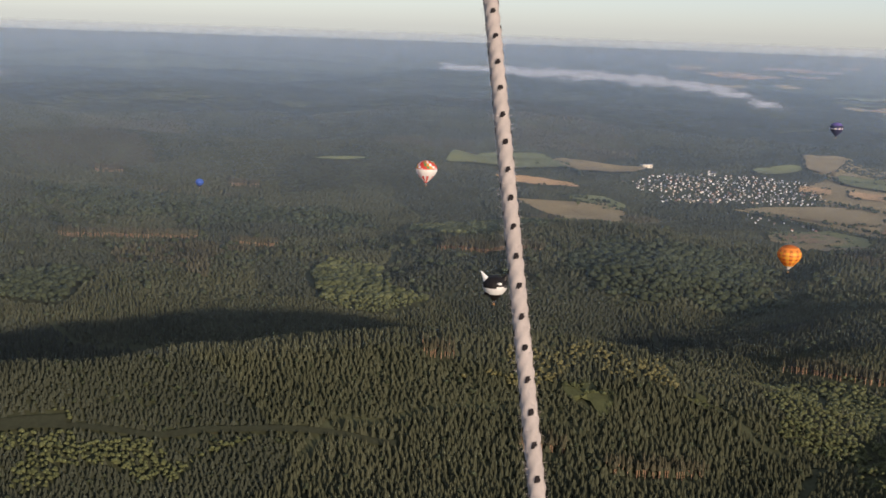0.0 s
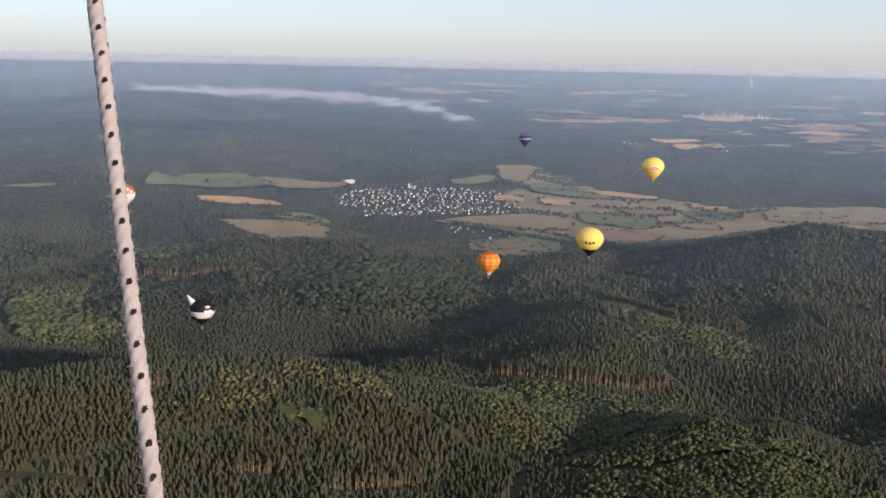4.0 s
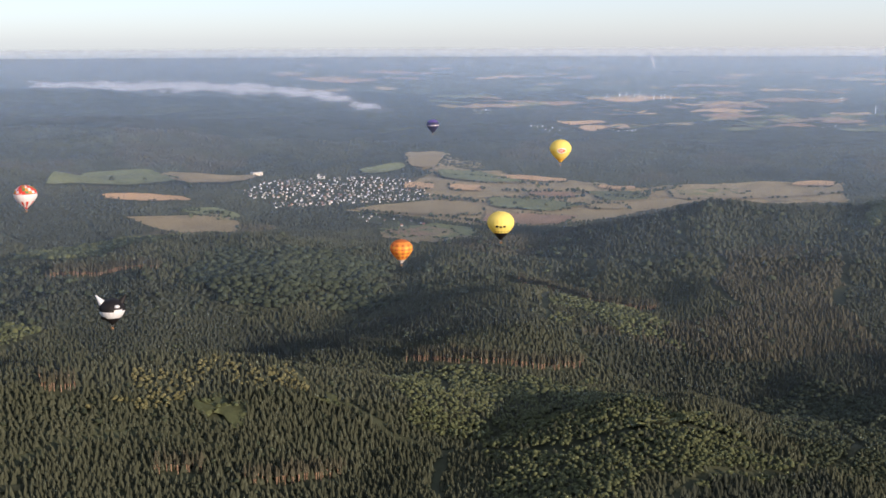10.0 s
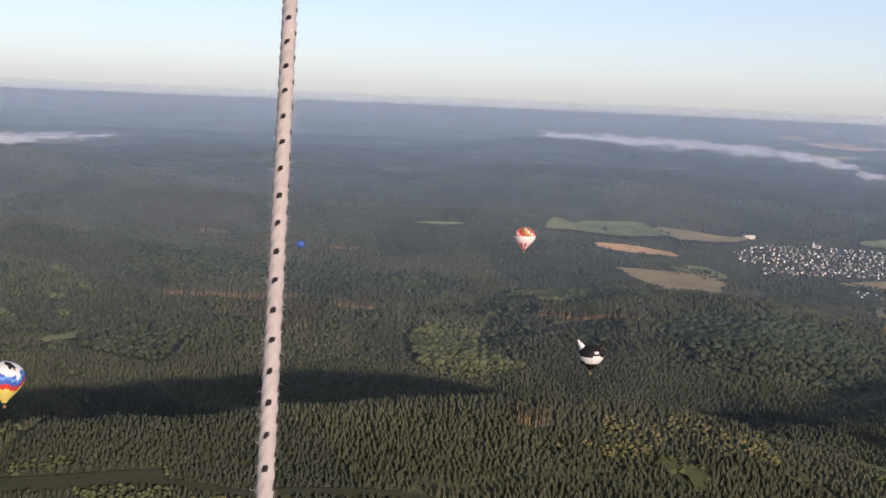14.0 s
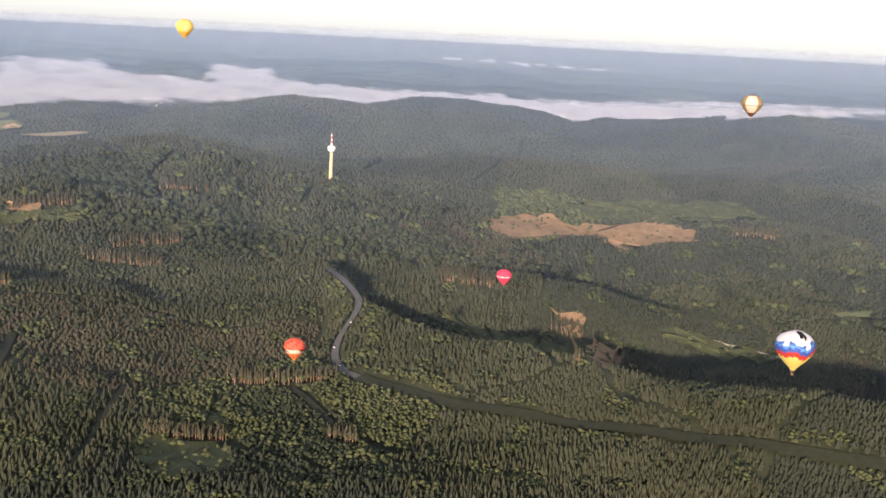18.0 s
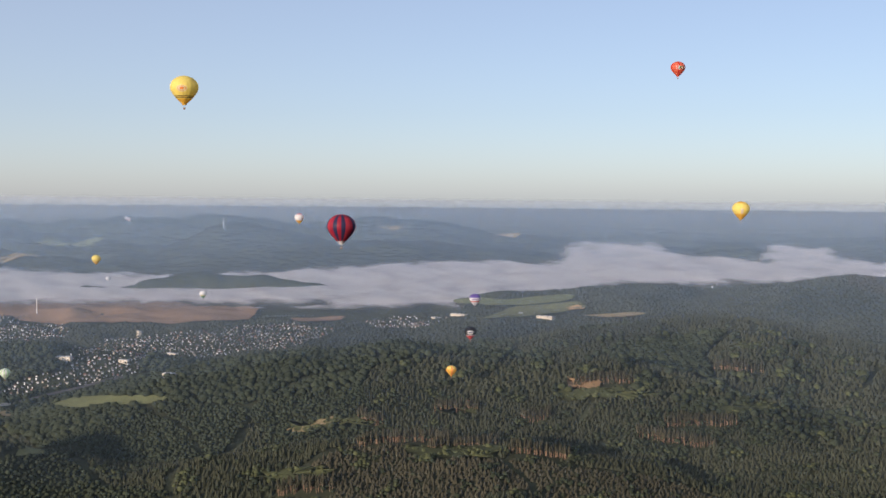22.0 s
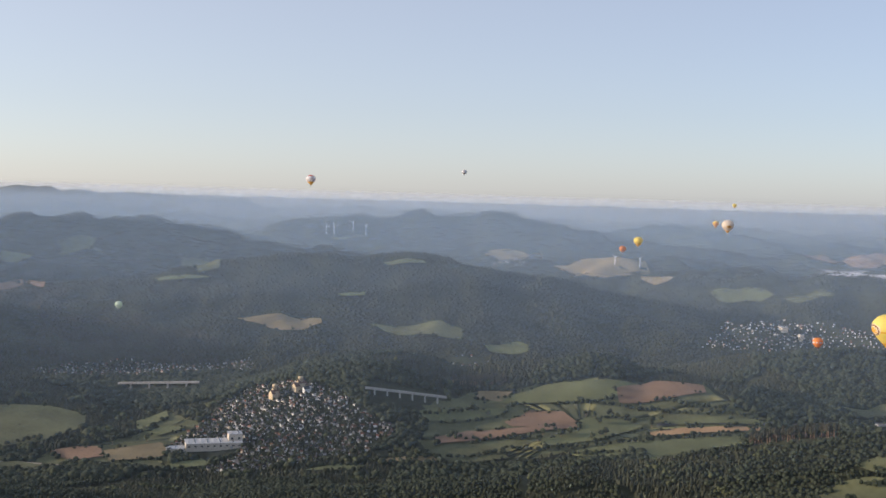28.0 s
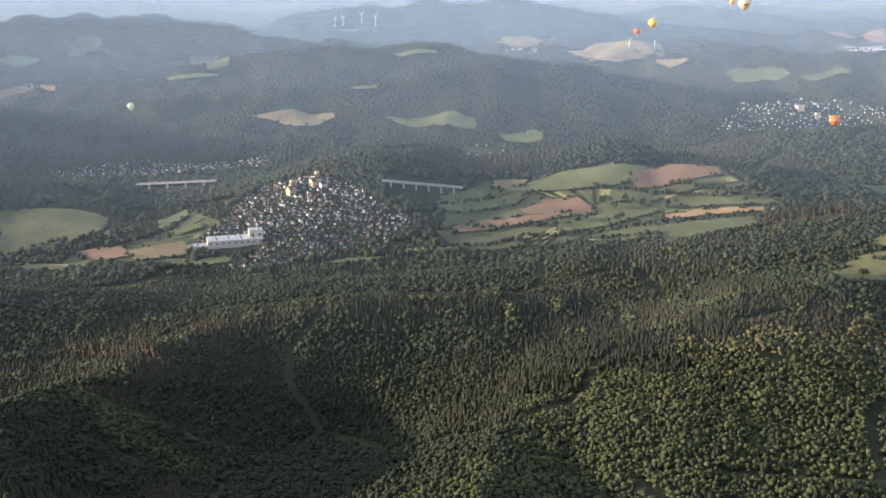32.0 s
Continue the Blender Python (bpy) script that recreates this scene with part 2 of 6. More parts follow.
ridge(30, 30, (102.6, 3460, 167), (100.8, 3460, 178), (99.3, 3460, 171))
ridge(60, 50, (111.0, 4150, 285), (108.0, 4150, 323), (103.5, 4150, 324), (100.3, 4150, 335), (96.6, 4150, 306), (92.8, 4150, 325))
ridge(90, 70, (103.5, 3900, 217), (101.4, 3900, 264), (99.8, 3900, 287), (97.7, 3900, 277), (94.5, 3900, 239), (91.2, 3900, 254), (88.5, 3900, 233))
ridge(110, 100, (157.1, 1560, 28), (152.1, 1560, 16), (147.4, 1560, 9), (144.2, 1560, 17), (138.7, 1560, 25), (134.6, 1560, 39), (130.5, 1560, 54), (128.4, 1560, 68), (125.2, 1560, 71), (122.6, 1560, 87), (120.0, 1560, 102), (115.9, 1560, 120))
ridge(220, 130, (157.6, 980, 77), (153.7, 1130, 52), (150.2, 1230, 52), (146.3, 1300, 44), (141.3, 1340, 43), (134.3, 1370, 34), (131.2, 1390, 21))
ridge(330, 240, (134.3, 900, 41), (132.3, 1020, 37), (129.8, 1120, 32), (125.9, 1200, 39), (121.9, 1300, 62), (117.3, 1330, 69), (115.1, 1330, 65))
hollow(140.3, 2180, 72, 150, 150)
hollow(143, 1080, -52, 170, 170)
hollow(138, 1700, -30, 150, 600)
hollow(103, 1200, -72, 170, 150)


def swell(x, y, a):
    """Smooth uneven waves between -1 and 1, about 6 a long."""
    u, v = x / a, y / a
    u, v = u + 0.9 * np.sin(v * 0.61 + 1.7) + 0.4 * np.sin(v * 1.9), v + 0.9 * np.sin(u * 0.53 + 0.6) + 0.4 * np.sin(u * 1.7 + 2)
    return 0.5 * np.sin(u * 0.93 + 0.4 * v) * np.cos(v * 0.87 - 0.3 * u + 1) + 0.3 * np.sin(1.6 * v - 1.1 * u + 2) + 0.2 * np.cos(2.3 * u + 1.4 * v)


def skyline_angle(a):
    """How high the far skyline stands over the level of the eye, in degrees."""
    return np.interp(a, [-34, 45, 80, 105, 125, 140, 152, 175], [-0.27, -0.27, -0.16, -0.06, 0.03, 0.10, 0.18, 0.2])


def terrain(x, y):
    r = np.hypot(x, y)
    a = np.degrees(np.arctan2(-x, y))
    a = np.where(a < -100, a + 360, a)
    u = np.maximum(r - NEAR, 0.0)
    true = np.where(r > NEAR, NEAR + u * SPAN / np.maximum(SPAN - u, 1.0), r)
    k = np.maximum(true / np.maximum(r, 1.0), 1.0)
    tx, ty = x * k, y * k
    # rolling woods close by, higher hills beyond, a plain at the far side
    close = np.interp(a, [-30, 98, 112, 172], [1, 1, 0.5, 0.5]) * np.clip((2700 - r) / 600, 0, 1)
    reach = np.clip((true - 2500) / 2200, 0, 1)
    high = np.interp(a, [-100, -34, 0, 30, 45, 60, 96, 106, 172, 260], [30, 28, 26, 40, 45, 45, 60, 100, 100, 40]) * reach
    high = high * np.where((a > 50) & (a < 122), np.interp(r, [2500, 2900, 3750, 3950], [1, 0.15, 0.15, 1]), 1.0)
    high = high * np.interp(true, [12000, 32000], [1, 0.35])
    z = basin(r) + close * (9 * swell(tx, ty, 128) + 6 * swell(tx + 900, ty, 52))
    z = z + (high * (0.75 * swell(tx, ty, 420) + 0.40 * swell(tx, ty + 500, 175)) + np.where(a > 104, 30, 12) * reach * swell(tx, ty, 80) + np.where(a > 104, 6, 4) * reach * swell(tx + 300, ty, 31)) / k
    # folded slopes on the far side
    fold = np.clip((a - 98) / 10, 0, 1) * np.clip((r - 2380) / 300, 0, 1) * np.clip((3600 - r) / 300, 0, 1)
    z = z + fold * (7 * swell(x + 200, y, 34) + 2.5 * swell(x, y + 70, 16))
    # the curve of the far skyline
    dip = skyline_angle(a)
    z = z + r * np.tan(np.radians(dip)) * np.clip((r - 2600) / 2065, 0, 1) ** 2
    up = np.zeros(z.shape)
    for near_side, far_side, c in RIDGES:
        m = (a > c[0, 0] - 26) & (a < c[-1, 0] + 26)
        if not m.any():
            continue
        am, rm = a[m], r[m]
        d = rm - np.interp(am, c[:, 0], c[:, 1])
        rise = np.interp(am, c[:, 0], c[:, 2] - basin(c[:, 1]))
        past = np.maximum(np.maximum(c[0, 0] - am, am - c[-1, 0]), 0) / np.clip(np.degrees(4.5 * rise / rm), 1.6, 12)
        rise = np.maximum(rise, 0) * np.exp(-past ** 2) * np.exp(-np.abs(d / np.where(d < 0, near_side, far_side)) ** 1.7)
        up[m] = (up[m] ** 5 + rise ** 5) ** 0.2
    z = z + up
    for az, d, hh, sr, st in HOLLOWS:
        c, s = math.cos(radians(az)), math.sin(radians(az))
        px, py = -s * d, c * d
        p, q = (x - px) * -s + (y - py) * c, (x - px) * c + (y - py) * s
        z = z + hh * np.exp(-0.5 * ((p / sr) ** 2 + (q / st) ** 2))
    return z


def quads(n, m):
    i = np.arange((n - 1) * (m - 1))
    a = (i // (m - 1)) * m + i % (m - 1)
    return np.stack([a, a + 1, a + m + 1, a + m], -1)


def mesh_from(name, co, faces, mats, smooth=True, index=None, data_only=False):
    """A mesh object from arrays of corners and of faces that all have the same number of corners."""
    me = bpy.data.meshes.new(name)
    k = faces.shape[1]
    me.vertices.add(len(co))
    me.vertices.foreach_set("co", np.ascontiguousarray(co, dtype=np.float32).ravel())
    me.loops.add(faces.size)
    me.loops.foreach_set("vertex_index", np.ascontiguousarray(faces, dtype=np.int32).ravel())
    me.polygons.add(len(faces))
    me.polygons.foreach_set("loop_start", np.arange(0, faces.size, k, dtype=np.int32))
    me.polygons.foreach_set("use_smooth", np.full(len(faces), smooth))
    for m in mats if isinstance(mats, (list, tuple)) else (mats,):
        me.materials.append(m)
    if index is not None:
        me.polygons.foreach_set("material_index", np.ascontiguousarray(index, dtype=np.int32))
    me.update(calc_edges=True)
    return me if data_only else new(name, me)


def height(x, y):
    return float(terrain(np.array([float(x)]), np.array([float(y)]))[0])


# ---- ground ----
az = np.radians(np.concatenate([np.linspace(-34, 172, 760), np.linspace(172, 326, 90)[1:]]))
radii = np.concatenate([np.linspace(0, 700, 8)[:-1], np.linspace(700, 2600, 130)[:-1], np.linspace(2600, 4300, 90)[:-1], np.linspace(4300, 4665, 60)])
AZ, RR = np.meshgrid(az, radii, indexing="ij")
GX, GY = -np.sin(AZ) * RR, np.cos(AZ) * RR
ground = mesh_from("ground", np.stack([GX, GY, terrain(GX, GY)], -1).reshape(-1, 3), quads(len(az), len(radii)), FLOOR)
tagged(ground, "hilly wooded country reaching to the skyline", "ground", kind="structure")

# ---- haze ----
# rings of tinted clear sheets imitate the bluing of distance
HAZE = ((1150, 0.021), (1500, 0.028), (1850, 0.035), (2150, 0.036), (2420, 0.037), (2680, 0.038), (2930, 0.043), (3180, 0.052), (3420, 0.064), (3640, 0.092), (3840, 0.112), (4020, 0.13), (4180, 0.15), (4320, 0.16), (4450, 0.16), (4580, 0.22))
scene.cycles.transparent_max_bounces = 32
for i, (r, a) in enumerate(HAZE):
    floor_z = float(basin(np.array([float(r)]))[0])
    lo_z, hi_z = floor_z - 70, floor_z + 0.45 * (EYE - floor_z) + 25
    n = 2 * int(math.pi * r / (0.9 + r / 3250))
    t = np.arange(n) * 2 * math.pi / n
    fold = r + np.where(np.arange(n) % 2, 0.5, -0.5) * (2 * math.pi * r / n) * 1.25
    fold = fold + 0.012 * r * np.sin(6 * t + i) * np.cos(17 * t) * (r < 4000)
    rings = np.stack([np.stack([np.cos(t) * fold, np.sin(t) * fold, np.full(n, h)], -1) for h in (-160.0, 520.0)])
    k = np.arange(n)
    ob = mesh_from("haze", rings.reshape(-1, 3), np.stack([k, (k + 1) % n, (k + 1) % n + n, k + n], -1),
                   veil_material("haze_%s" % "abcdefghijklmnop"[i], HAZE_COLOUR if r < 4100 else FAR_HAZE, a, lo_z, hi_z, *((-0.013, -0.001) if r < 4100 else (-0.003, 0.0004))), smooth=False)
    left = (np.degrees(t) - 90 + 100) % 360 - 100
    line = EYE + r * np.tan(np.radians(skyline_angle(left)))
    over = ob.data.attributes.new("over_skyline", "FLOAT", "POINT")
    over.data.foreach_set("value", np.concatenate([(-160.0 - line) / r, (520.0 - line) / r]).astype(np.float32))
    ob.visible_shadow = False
    tagged(ob, "ring sheet tinted as thin blue morning haze in the air", "haze", kind="structure")

# ---- open ground ----
OPEN = []
STANDS = []
rng = np.random.default_rng(5)


def inside(px, py, poly):
    p = np.array(poly, float)
    hit = np.zeros(px.shape, bool)
    j = len(p) - 1
    for i in range(len(p)):
        (xi, yi), (xj, yj) = p[i], p[j]
        hit ^= ((yi > py) != (yj > py)) & (px < (xj - xi) * (py - yi) / (yj - yi + 1e-9) + xi)
        j = i
    return hit


def outline(poly, step):
    p = np.array(poly, float)
    q = np.roll(p, -1, 0)
    out = []
    for a, b in zip(p, q):
        n = max(1, int(np.hypot(*(b - a)) / step))
        out.append(a + (b - a) * (np.arange(n) / n)[:, None])
    return np.concatenate(out)


def smooth_ring(poly):
    """A closed outline with its corners cut."""
    p = np.array(poly, float)
    q = np.roll(p, -1, 0)
    return np.stack([p * 0.87 + q * 0.13, p * 0.13 + q * 0.87], 1).reshape(-1, 2)


def drape(name, poly, mat, lift, wobble=0.0):
    """A patch of ground cover that follows the terrain."""
    r = float(np.hypot(*np.mean(np.array(poly, float), 0)))
    o = outline(poly, max(8.0, r / 160))
    c = o.mean(0)
    if wobble:
        o = o + rng.uniform(-wobble, wobble, o.shape)
    m = max(6, int(np.hypot(*(o - c).T).max() / 16))
    s = np.linspace(1, 0.02, m)
    g = c + (o - c)[None] * s[:, None, None]
    co = np.concatenate([g, (terrain(g[..., 0], g[..., 1]) + lift)[..., None]], -1)
    n = len(o)
    i = np.arange((m - 1) * n)
    a, b = i, i // n * n + (i % n + 1) % n
    return mesh_from(name, co.reshape(-1, 3), np.stack([a, b, b + n, a + n], -1), mat)


FIELD = {
    "meadow": (material("meadow_grass", (0.125, 0.137, 0.064), scale=0.02, vary=0.22), "dewy green meadow"),
    "pale": (material("mown_grass", (0.215, 0.172, 0.095), scale=0.02, vary=0.2), "pale mown pasture"),
    "stubble": (material("stubble", (0.37, 0.245, 0.13), scale=0.03, vary=0.18), "harvested stubble field"),
    "plough": (material("bare_soil", (0.215, 0.142, 0.092), scale=0.03, vary=0.2), "bare brown ploughed field"),
    "crop": (material("crop_green", (0.105, 0.112, 0.056), scale=0.015, vary=0.35), "dull green farmland"),
    "heath": (material("cut_over_brush", (0.21, 0.14, 0.078), scale=0.06, vary=0.35), "cut-over slope with dry brown brush"),
    "young": (material("young_growth", (0.056, 0.064, 0.028), scale=0.06, vary=0.4), "slope of young green growth"),
}


def field(kind, poly):
    mat, label = FIELD[kind]
    far = float(np.hypot(*np.mean(np.array(poly, float), 0)))
    if far > 2600:
        poly = smooth_ring(poly)
    ob = drape("field", poly, mat, 4.2 if far < 3000 else 7.5, 0 if kind not in ("heath", "young") else 9)
    tagged(ob, label + (" among the woods" if kind in ("heath", "young") else " in open country"), "field", kind="structure")
    OPEN.append((poly, kind))


def country(kind, poly):
    mat, label = FIELD[kind]
    tagged(drape("farmland", poly, mat, 1.4, 10), label + " between the fields", "farmland", kind="structure")
    OPEN.append((poly, "country"))


def stand(kind, poly):
    STANDS.append((kind, poly))


TRACK = {
    "asphalt": material("asphalt", (0.085, 0.085, 0.088), scale=0.3, vary=0.2),
    "earth": material("forest_ride", (0.026, 0.030, 0.018), scale=0.2, vary=0.3),
    "gravel": material("gravel", (0.30, 0.27, 0.21), scale=0.4, vary=0.2),
}


def smooth_line(pts, step):
    """Points along a soft curve through the given places."""
    p = np.array(pts, float)
    if len(p) > 2:
        for _ in range(2):
            a, b = p[:-1] * 0.75 + p[1:] * 0.25, p[:-1] * 0.25 + p[1:] * 0.75
            p = np.concatenate([p[:1], np.stack([a, b], 1).reshape(-1, 2), p[-1:]])
    d = np.concatenate([[0], np.cumsum(np.hypot(*np.diff(p, axis=0).T))])
    s = np.linspace(0, d[-1], max(2, int(d[-1] / step)))
    return np.stack([np.interp(s, d, p[:, 0]), np.interp(s, d, p[:, 1])], -1)


def ribbon(c, width):
    t = np.gradient(c, axis=0)
    n = np.stack([-t[:, 1], t[:, 0]], -1) / np.maximum(np.hypot(*t.T), 1e-6)[:, None]
    return c - n * width / 2, c + n * width / 2


def track(pts, width, kind):
    c = smooth_line(pts, 8)
    l, r = ribbon(c, width)
    g = np.stack([l, c, r], 1)
    co = np.concatenate([g, (terrain(g[..., 0], g[..., 1]) + 3.2)[..., None]], -1)
    ob = mesh_from("road" if kind != "earth" else "forest_ride", co.reshape(-1, 3), quads(len(c), 3), TRACK[kind])
    tagged(ob, {"asphalt": "grey asphalt country road", "earth": "dark earth ride cut through the forest",
                "gravel": "pale gravel track"}[kind], "road", kind="structure")
    w = width * {"asphalt": 1.6, "earth": 1.6, "gravel": 2.0}[kind]
    l, r = ribbon(c, w)
    OPEN.append((np.concatenate([l, r[::-1]]), "track"))


# ---- fog ----
def fog_material():
    m = bpy.data.materials.new("fog")
    m.use_nodes = True
    t = m.node_tree
    t.nodes.remove(t.nodes["Principled BSDF"])
    at, g, n = (t.nodes.new("ShaderNode" + k) for k in ("Attribute", "NewGeometry", "TexNoise"))
    at.attribute_name = "mist_depth"
    n.inputs["Scale"].default_value, n.inputs["Detail"].default_value = 0.012, 6
    t.links.new(g.outputs["Position"], n.inputs["Vector"])
    k = t.nodes.new("ShaderNodeMath")
    k.operation = "MULTIPLY_ADD"
    t.links.new(n.outputs["Fac"], k.inputs[0])
    k.inputs[1].default_value, k.inputs[2].default_value = 1.3, -0.65
    s = t.nodes.new("ShaderNodeMath")
    s.operation, s.use_clamp = "ADD", True
    t.links.new(k.outputs[0], s.inputs[0])
    t.links.new(at.outputs["Fac"], s.inputs[1])
    q = t.nodes.new("ShaderNodeMath")
    q.operation = "MULTIPLY"
    t.links.new(s.outputs[0], q.inputs[0])
    t.links.new(at.outputs["Fac"], q.inputs[1])
    d, l, x = (t.nodes.new("ShaderNodeBsdf" + k) for k in ("Diffuse", "Translucent", "Transparent"))
    d.inputs[0].default_value, l.inputs[0].default_value = (0.66, 0.65, 0.68, 1), (0.66, 0.65, 0.68, 1)
    h, mix = t.nodes.new("ShaderNodeMixShader"), t.nodes.new("ShaderNodeMixShader")
    h.inputs[0].default_value = 0.35
    t.links.new(d.outputs[0], h.inputs[1])
    t.links.new(l.outputs[0], h.inputs[2])
    t.links.new(q.outputs[0], mix.inputs[0])
    t.links.new(x.outputs[0], mix.inputs[1])
    t.links.new(h.outputs[0], mix.inputs[2])
    t.links.new(mix.outputs[0], t.nodes["Material Output"].inputs[0])
    return m


FOG = fog_material()


def fog(poly, thick, level):
    """A bank of valley fog: a rolling upper surface that thins out towards its edge."""
    p = np.array(poly, float)
    a = np.unwrap(np.arctan2(-p[:, 0], p[:, 1]))
    r = np.hypot(p[:, 0], p[:, 1])
    n, m = max(24, int((a.max() - a.min()) * r.mean() / 14)), max(14, int((r.max() - r.min()) / 10))
    A, R = np.meshgrid(np.linspace(a.min(), a.max(), n), np.linspace(r.min(), r.max(), m), indexing="ij")
    X, Y = -np.sin(A) * R, np.cos(A) * R
    d = np.full(X.shape, 1e9)
    q = np.roll(p, -1, 0)
    for (x0, y0), (x1, y1) in zip(p, q):
        ux, uy = x1 - x0, y1 - y0
        s = np.clip(((X - x0) * ux + (Y - y0) * uy) / (ux * ux + uy * uy + 1e-9), 0, 1)
        d = np.minimum(d, np.hypot(X - x0 - s * ux, Y - y0 - s * uy))
    ins = inside(X, Y, poly)
    ragged = 26 * swell(X, Y, 34) + 16 * swell(X, Y + 300, 13)
    e = np.clip((np.where(ins, d, -d) + ragged) / 80.0 + 0.35, 0, 1)
    Z = basin(np.hypot(X, Y)) + level + thick * ((0.45 + 0.14 * swell(X, Y, 60) + 0.05 * swell(X, Y + 90, 21)) * e ** 0.5 - 0.4)
    ob = mesh_from("fog_bank", np.stack([X, Y, Z], -1).reshape(-1, 3), quads(n, m), FOG)
    at = ob.data.attributes.new("mist_depth", "FLOAT", "POINT")
    at.data.foreach_set("value", np.ascontiguousarray(e.ravel(), dtype=np.float32))
    tagged(ob, "white bank of morning fog lying in the valley", "fog", kind="structure")
    OPEN.append((poly, "fog"))


# ---- parts ----
def part(name, bm, mat, parent, label=""):
    me = bpy.data.meshes.new(name)
    bm.to_mesh(me)
    bm.free()
    me.materials.append(mat)
    ob = new(name, me)
    ob.parent = parent
    return tagged(ob, label) if label else ob


def box(x, y, z, sx, sy, sz, bevel=0.0):
    bm = bmesh.new()
    bmesh.ops.create_cube(bm, size=1, matrix=Matrix.LocRotScale((x, y, z), None, (sx, sy, sz)))
    if bevel:
        bmesh.ops.bevel(bm, geom=bm.edges[:], offset=bevel, segments=1, affect="EDGES")
    return bm


def tube(p, q, r0, r1, sides=10):
    bm = bmesh.new()
    p, q = Vector(p), Vector(q)
    m = Matrix.Translation((p + q) / 2) @ (q - p).to_track_quat("Z", "Y").to_matrix().to_4x4()
    bmesh.ops.create_cone(bm, cap_ends=True, segments=sides, radius1=r0, radius2=r1, depth=(q - p).length, matrix=m)
    return bm


def lathe(profile, sides=16):
    bm = bmesh.new()
    rings = [[bm.verts.new((math.cos(k * 2 * math.pi / sides) * r, math.sin(k * 2 * math.pi / sides) * r, z)) for k in range(sides)] for r, z in profile]
    for a, b in zip(rings, rings[1:]):
        for k in range(sides):
            bm.faces.new((a[k], a[(k + 1) % sides], b[(k + 1) % sides], b[k]))
    bm.faces.new(rings[-1])
    bm.faces.new(rings[0][::-1])
    for f in bm.faces:
        f.smooth = True
    return bm


def empty(name, x, y, z, turn=0.0):
    ob = new(name)
    ob.matrix_world = pose(x, y, z, 0, 0, turn)
    return ob


# ---- rope ----
FIBRE = material("white_rope_fibre", (0.30, 0.275, 0.275), rough=0.95, scale=60, vary=0.12, bump=0.5)
TRACER = material("black_tracer_yarn", (0.012, 0.010, 0.012), rough=0.9, scale=200, vary=0.3)


def rope(top, bottom):
    a, b = Vector(top), Vector(bottom)
    a, b = a + (a - b) * 0.9, b - (a - b) * 0.35
    ax = (b - a).normalized()
    u = ax.orthogonal().normalized()
    v = ax.cross(u)
    length, rad = (b - a).length, 0.0053
    pitch = 0.021
    root = empty("rope", *a)
    inv = Matrix.Translation(-a)
    n, k = int(length / 0.0022), 20
    s = np.linspace(0, length, n)[:, None]
    t = (np.arange(k) * 2 * math.pi / k)[None]
    lay = t * 4 - s / pitch * 2 * math.pi * 2
    r = rad * (1 + 0.07 * np.cos(lay) + 0.03 * np.sin(t * 3 + s / pitch * 9))
    co = (s[..., None] * np.array(ax) + (np.cos(t) * r)[..., None] * np.array(u) + (np.sin(t) * r)[..., None] * np.array(v))
    i = np.arange((n - 1) * k)
    p, q = i, i // k * k + (i % k + 1) % k
    core = mesh_from("braid", co.reshape(-1, 3), np.stack([p, q, q + k, p + k], -1), FIBRE)
    core.parent = root
    # black stitches: two rows, half a step apart, on every side
    ring = []
    for j in range(int(length / pitch)):
        for w in range(4):
            ang = w * math.pi / 2 + 0.35
            z0 = (j + 0.5 * (w % 2)) * pitch
            ring.append((z0, ang))
    base = []
    for du in (-1, 0, 1):
        for dv in (-1, 0, 1):
            base.append((du * 0.0022, dv * 0.33))
    c2, f2 = [], []
    for z0, ang in ring:
        o = len(c2)
        for dz, da in base:
            th = ang + da + dz * 55
            rr = rad * (1.09 if (dz == 0 or da == 0) else 1.0)
            c2.append(np.array(ax) * (z0 + dz) + np.array(u) * math.cos(th) * rr + np.array(v) * math.sin(th) * rr)
        for e in (0, 1, 3, 4):
            f2.append((o + e, o + e + 1, o + e + 4, o + e + 3))
    st = mesh_from("tracer_yarn", np.array(c2), np.array(f2), TRACER)
    st.parent = root
    tagged(st, "black stitches woven into the rope", kind="stuff")
    # loose hairs
    m = int(length * 4500)
    h0, ha, hl = rng.uniform(0, length, m), rng.uniform(0, 6.283, m), rng.uniform(0.001, 0.0055, m)*rng.uniform(0.4, 1, m)
    lean, wid = rng.uniform(-0.6, 0.6, m), 0.00012
    rd = np.cos(ha)[:, None] * np.array(u) + np.sin(ha)[:, None] * np.array(v)
    sd = -np.sin(ha)[:, None] * np.array(u) + np.cos(ha)[:, None] * np.array(v)
    p0 = h0[:, None] * np.array(ax) + rd * rad * 0.98
    tip = p0 + rd * hl[:, None] + sd * (lean * hl)[:, None] + np.array(ax) * (rng.uniform(-0.9, 0.9, m) * hl)[:, None]
    hc = np.stack([p0 - np.array(ax) * wid, p0 + np.array(ax) * wid, tip], 1).reshape(-1, 3)
    fz = mesh_from("fuzz", hc, np.arange(3 * m).reshape(-1, 3), FIBRE)
    fz.parent = root
    tagged(fz, "fine stray hairs of the rope", kind="stuff")
    tagged(root, "taut white braided rope with black flecks and stray hairs", "rope")


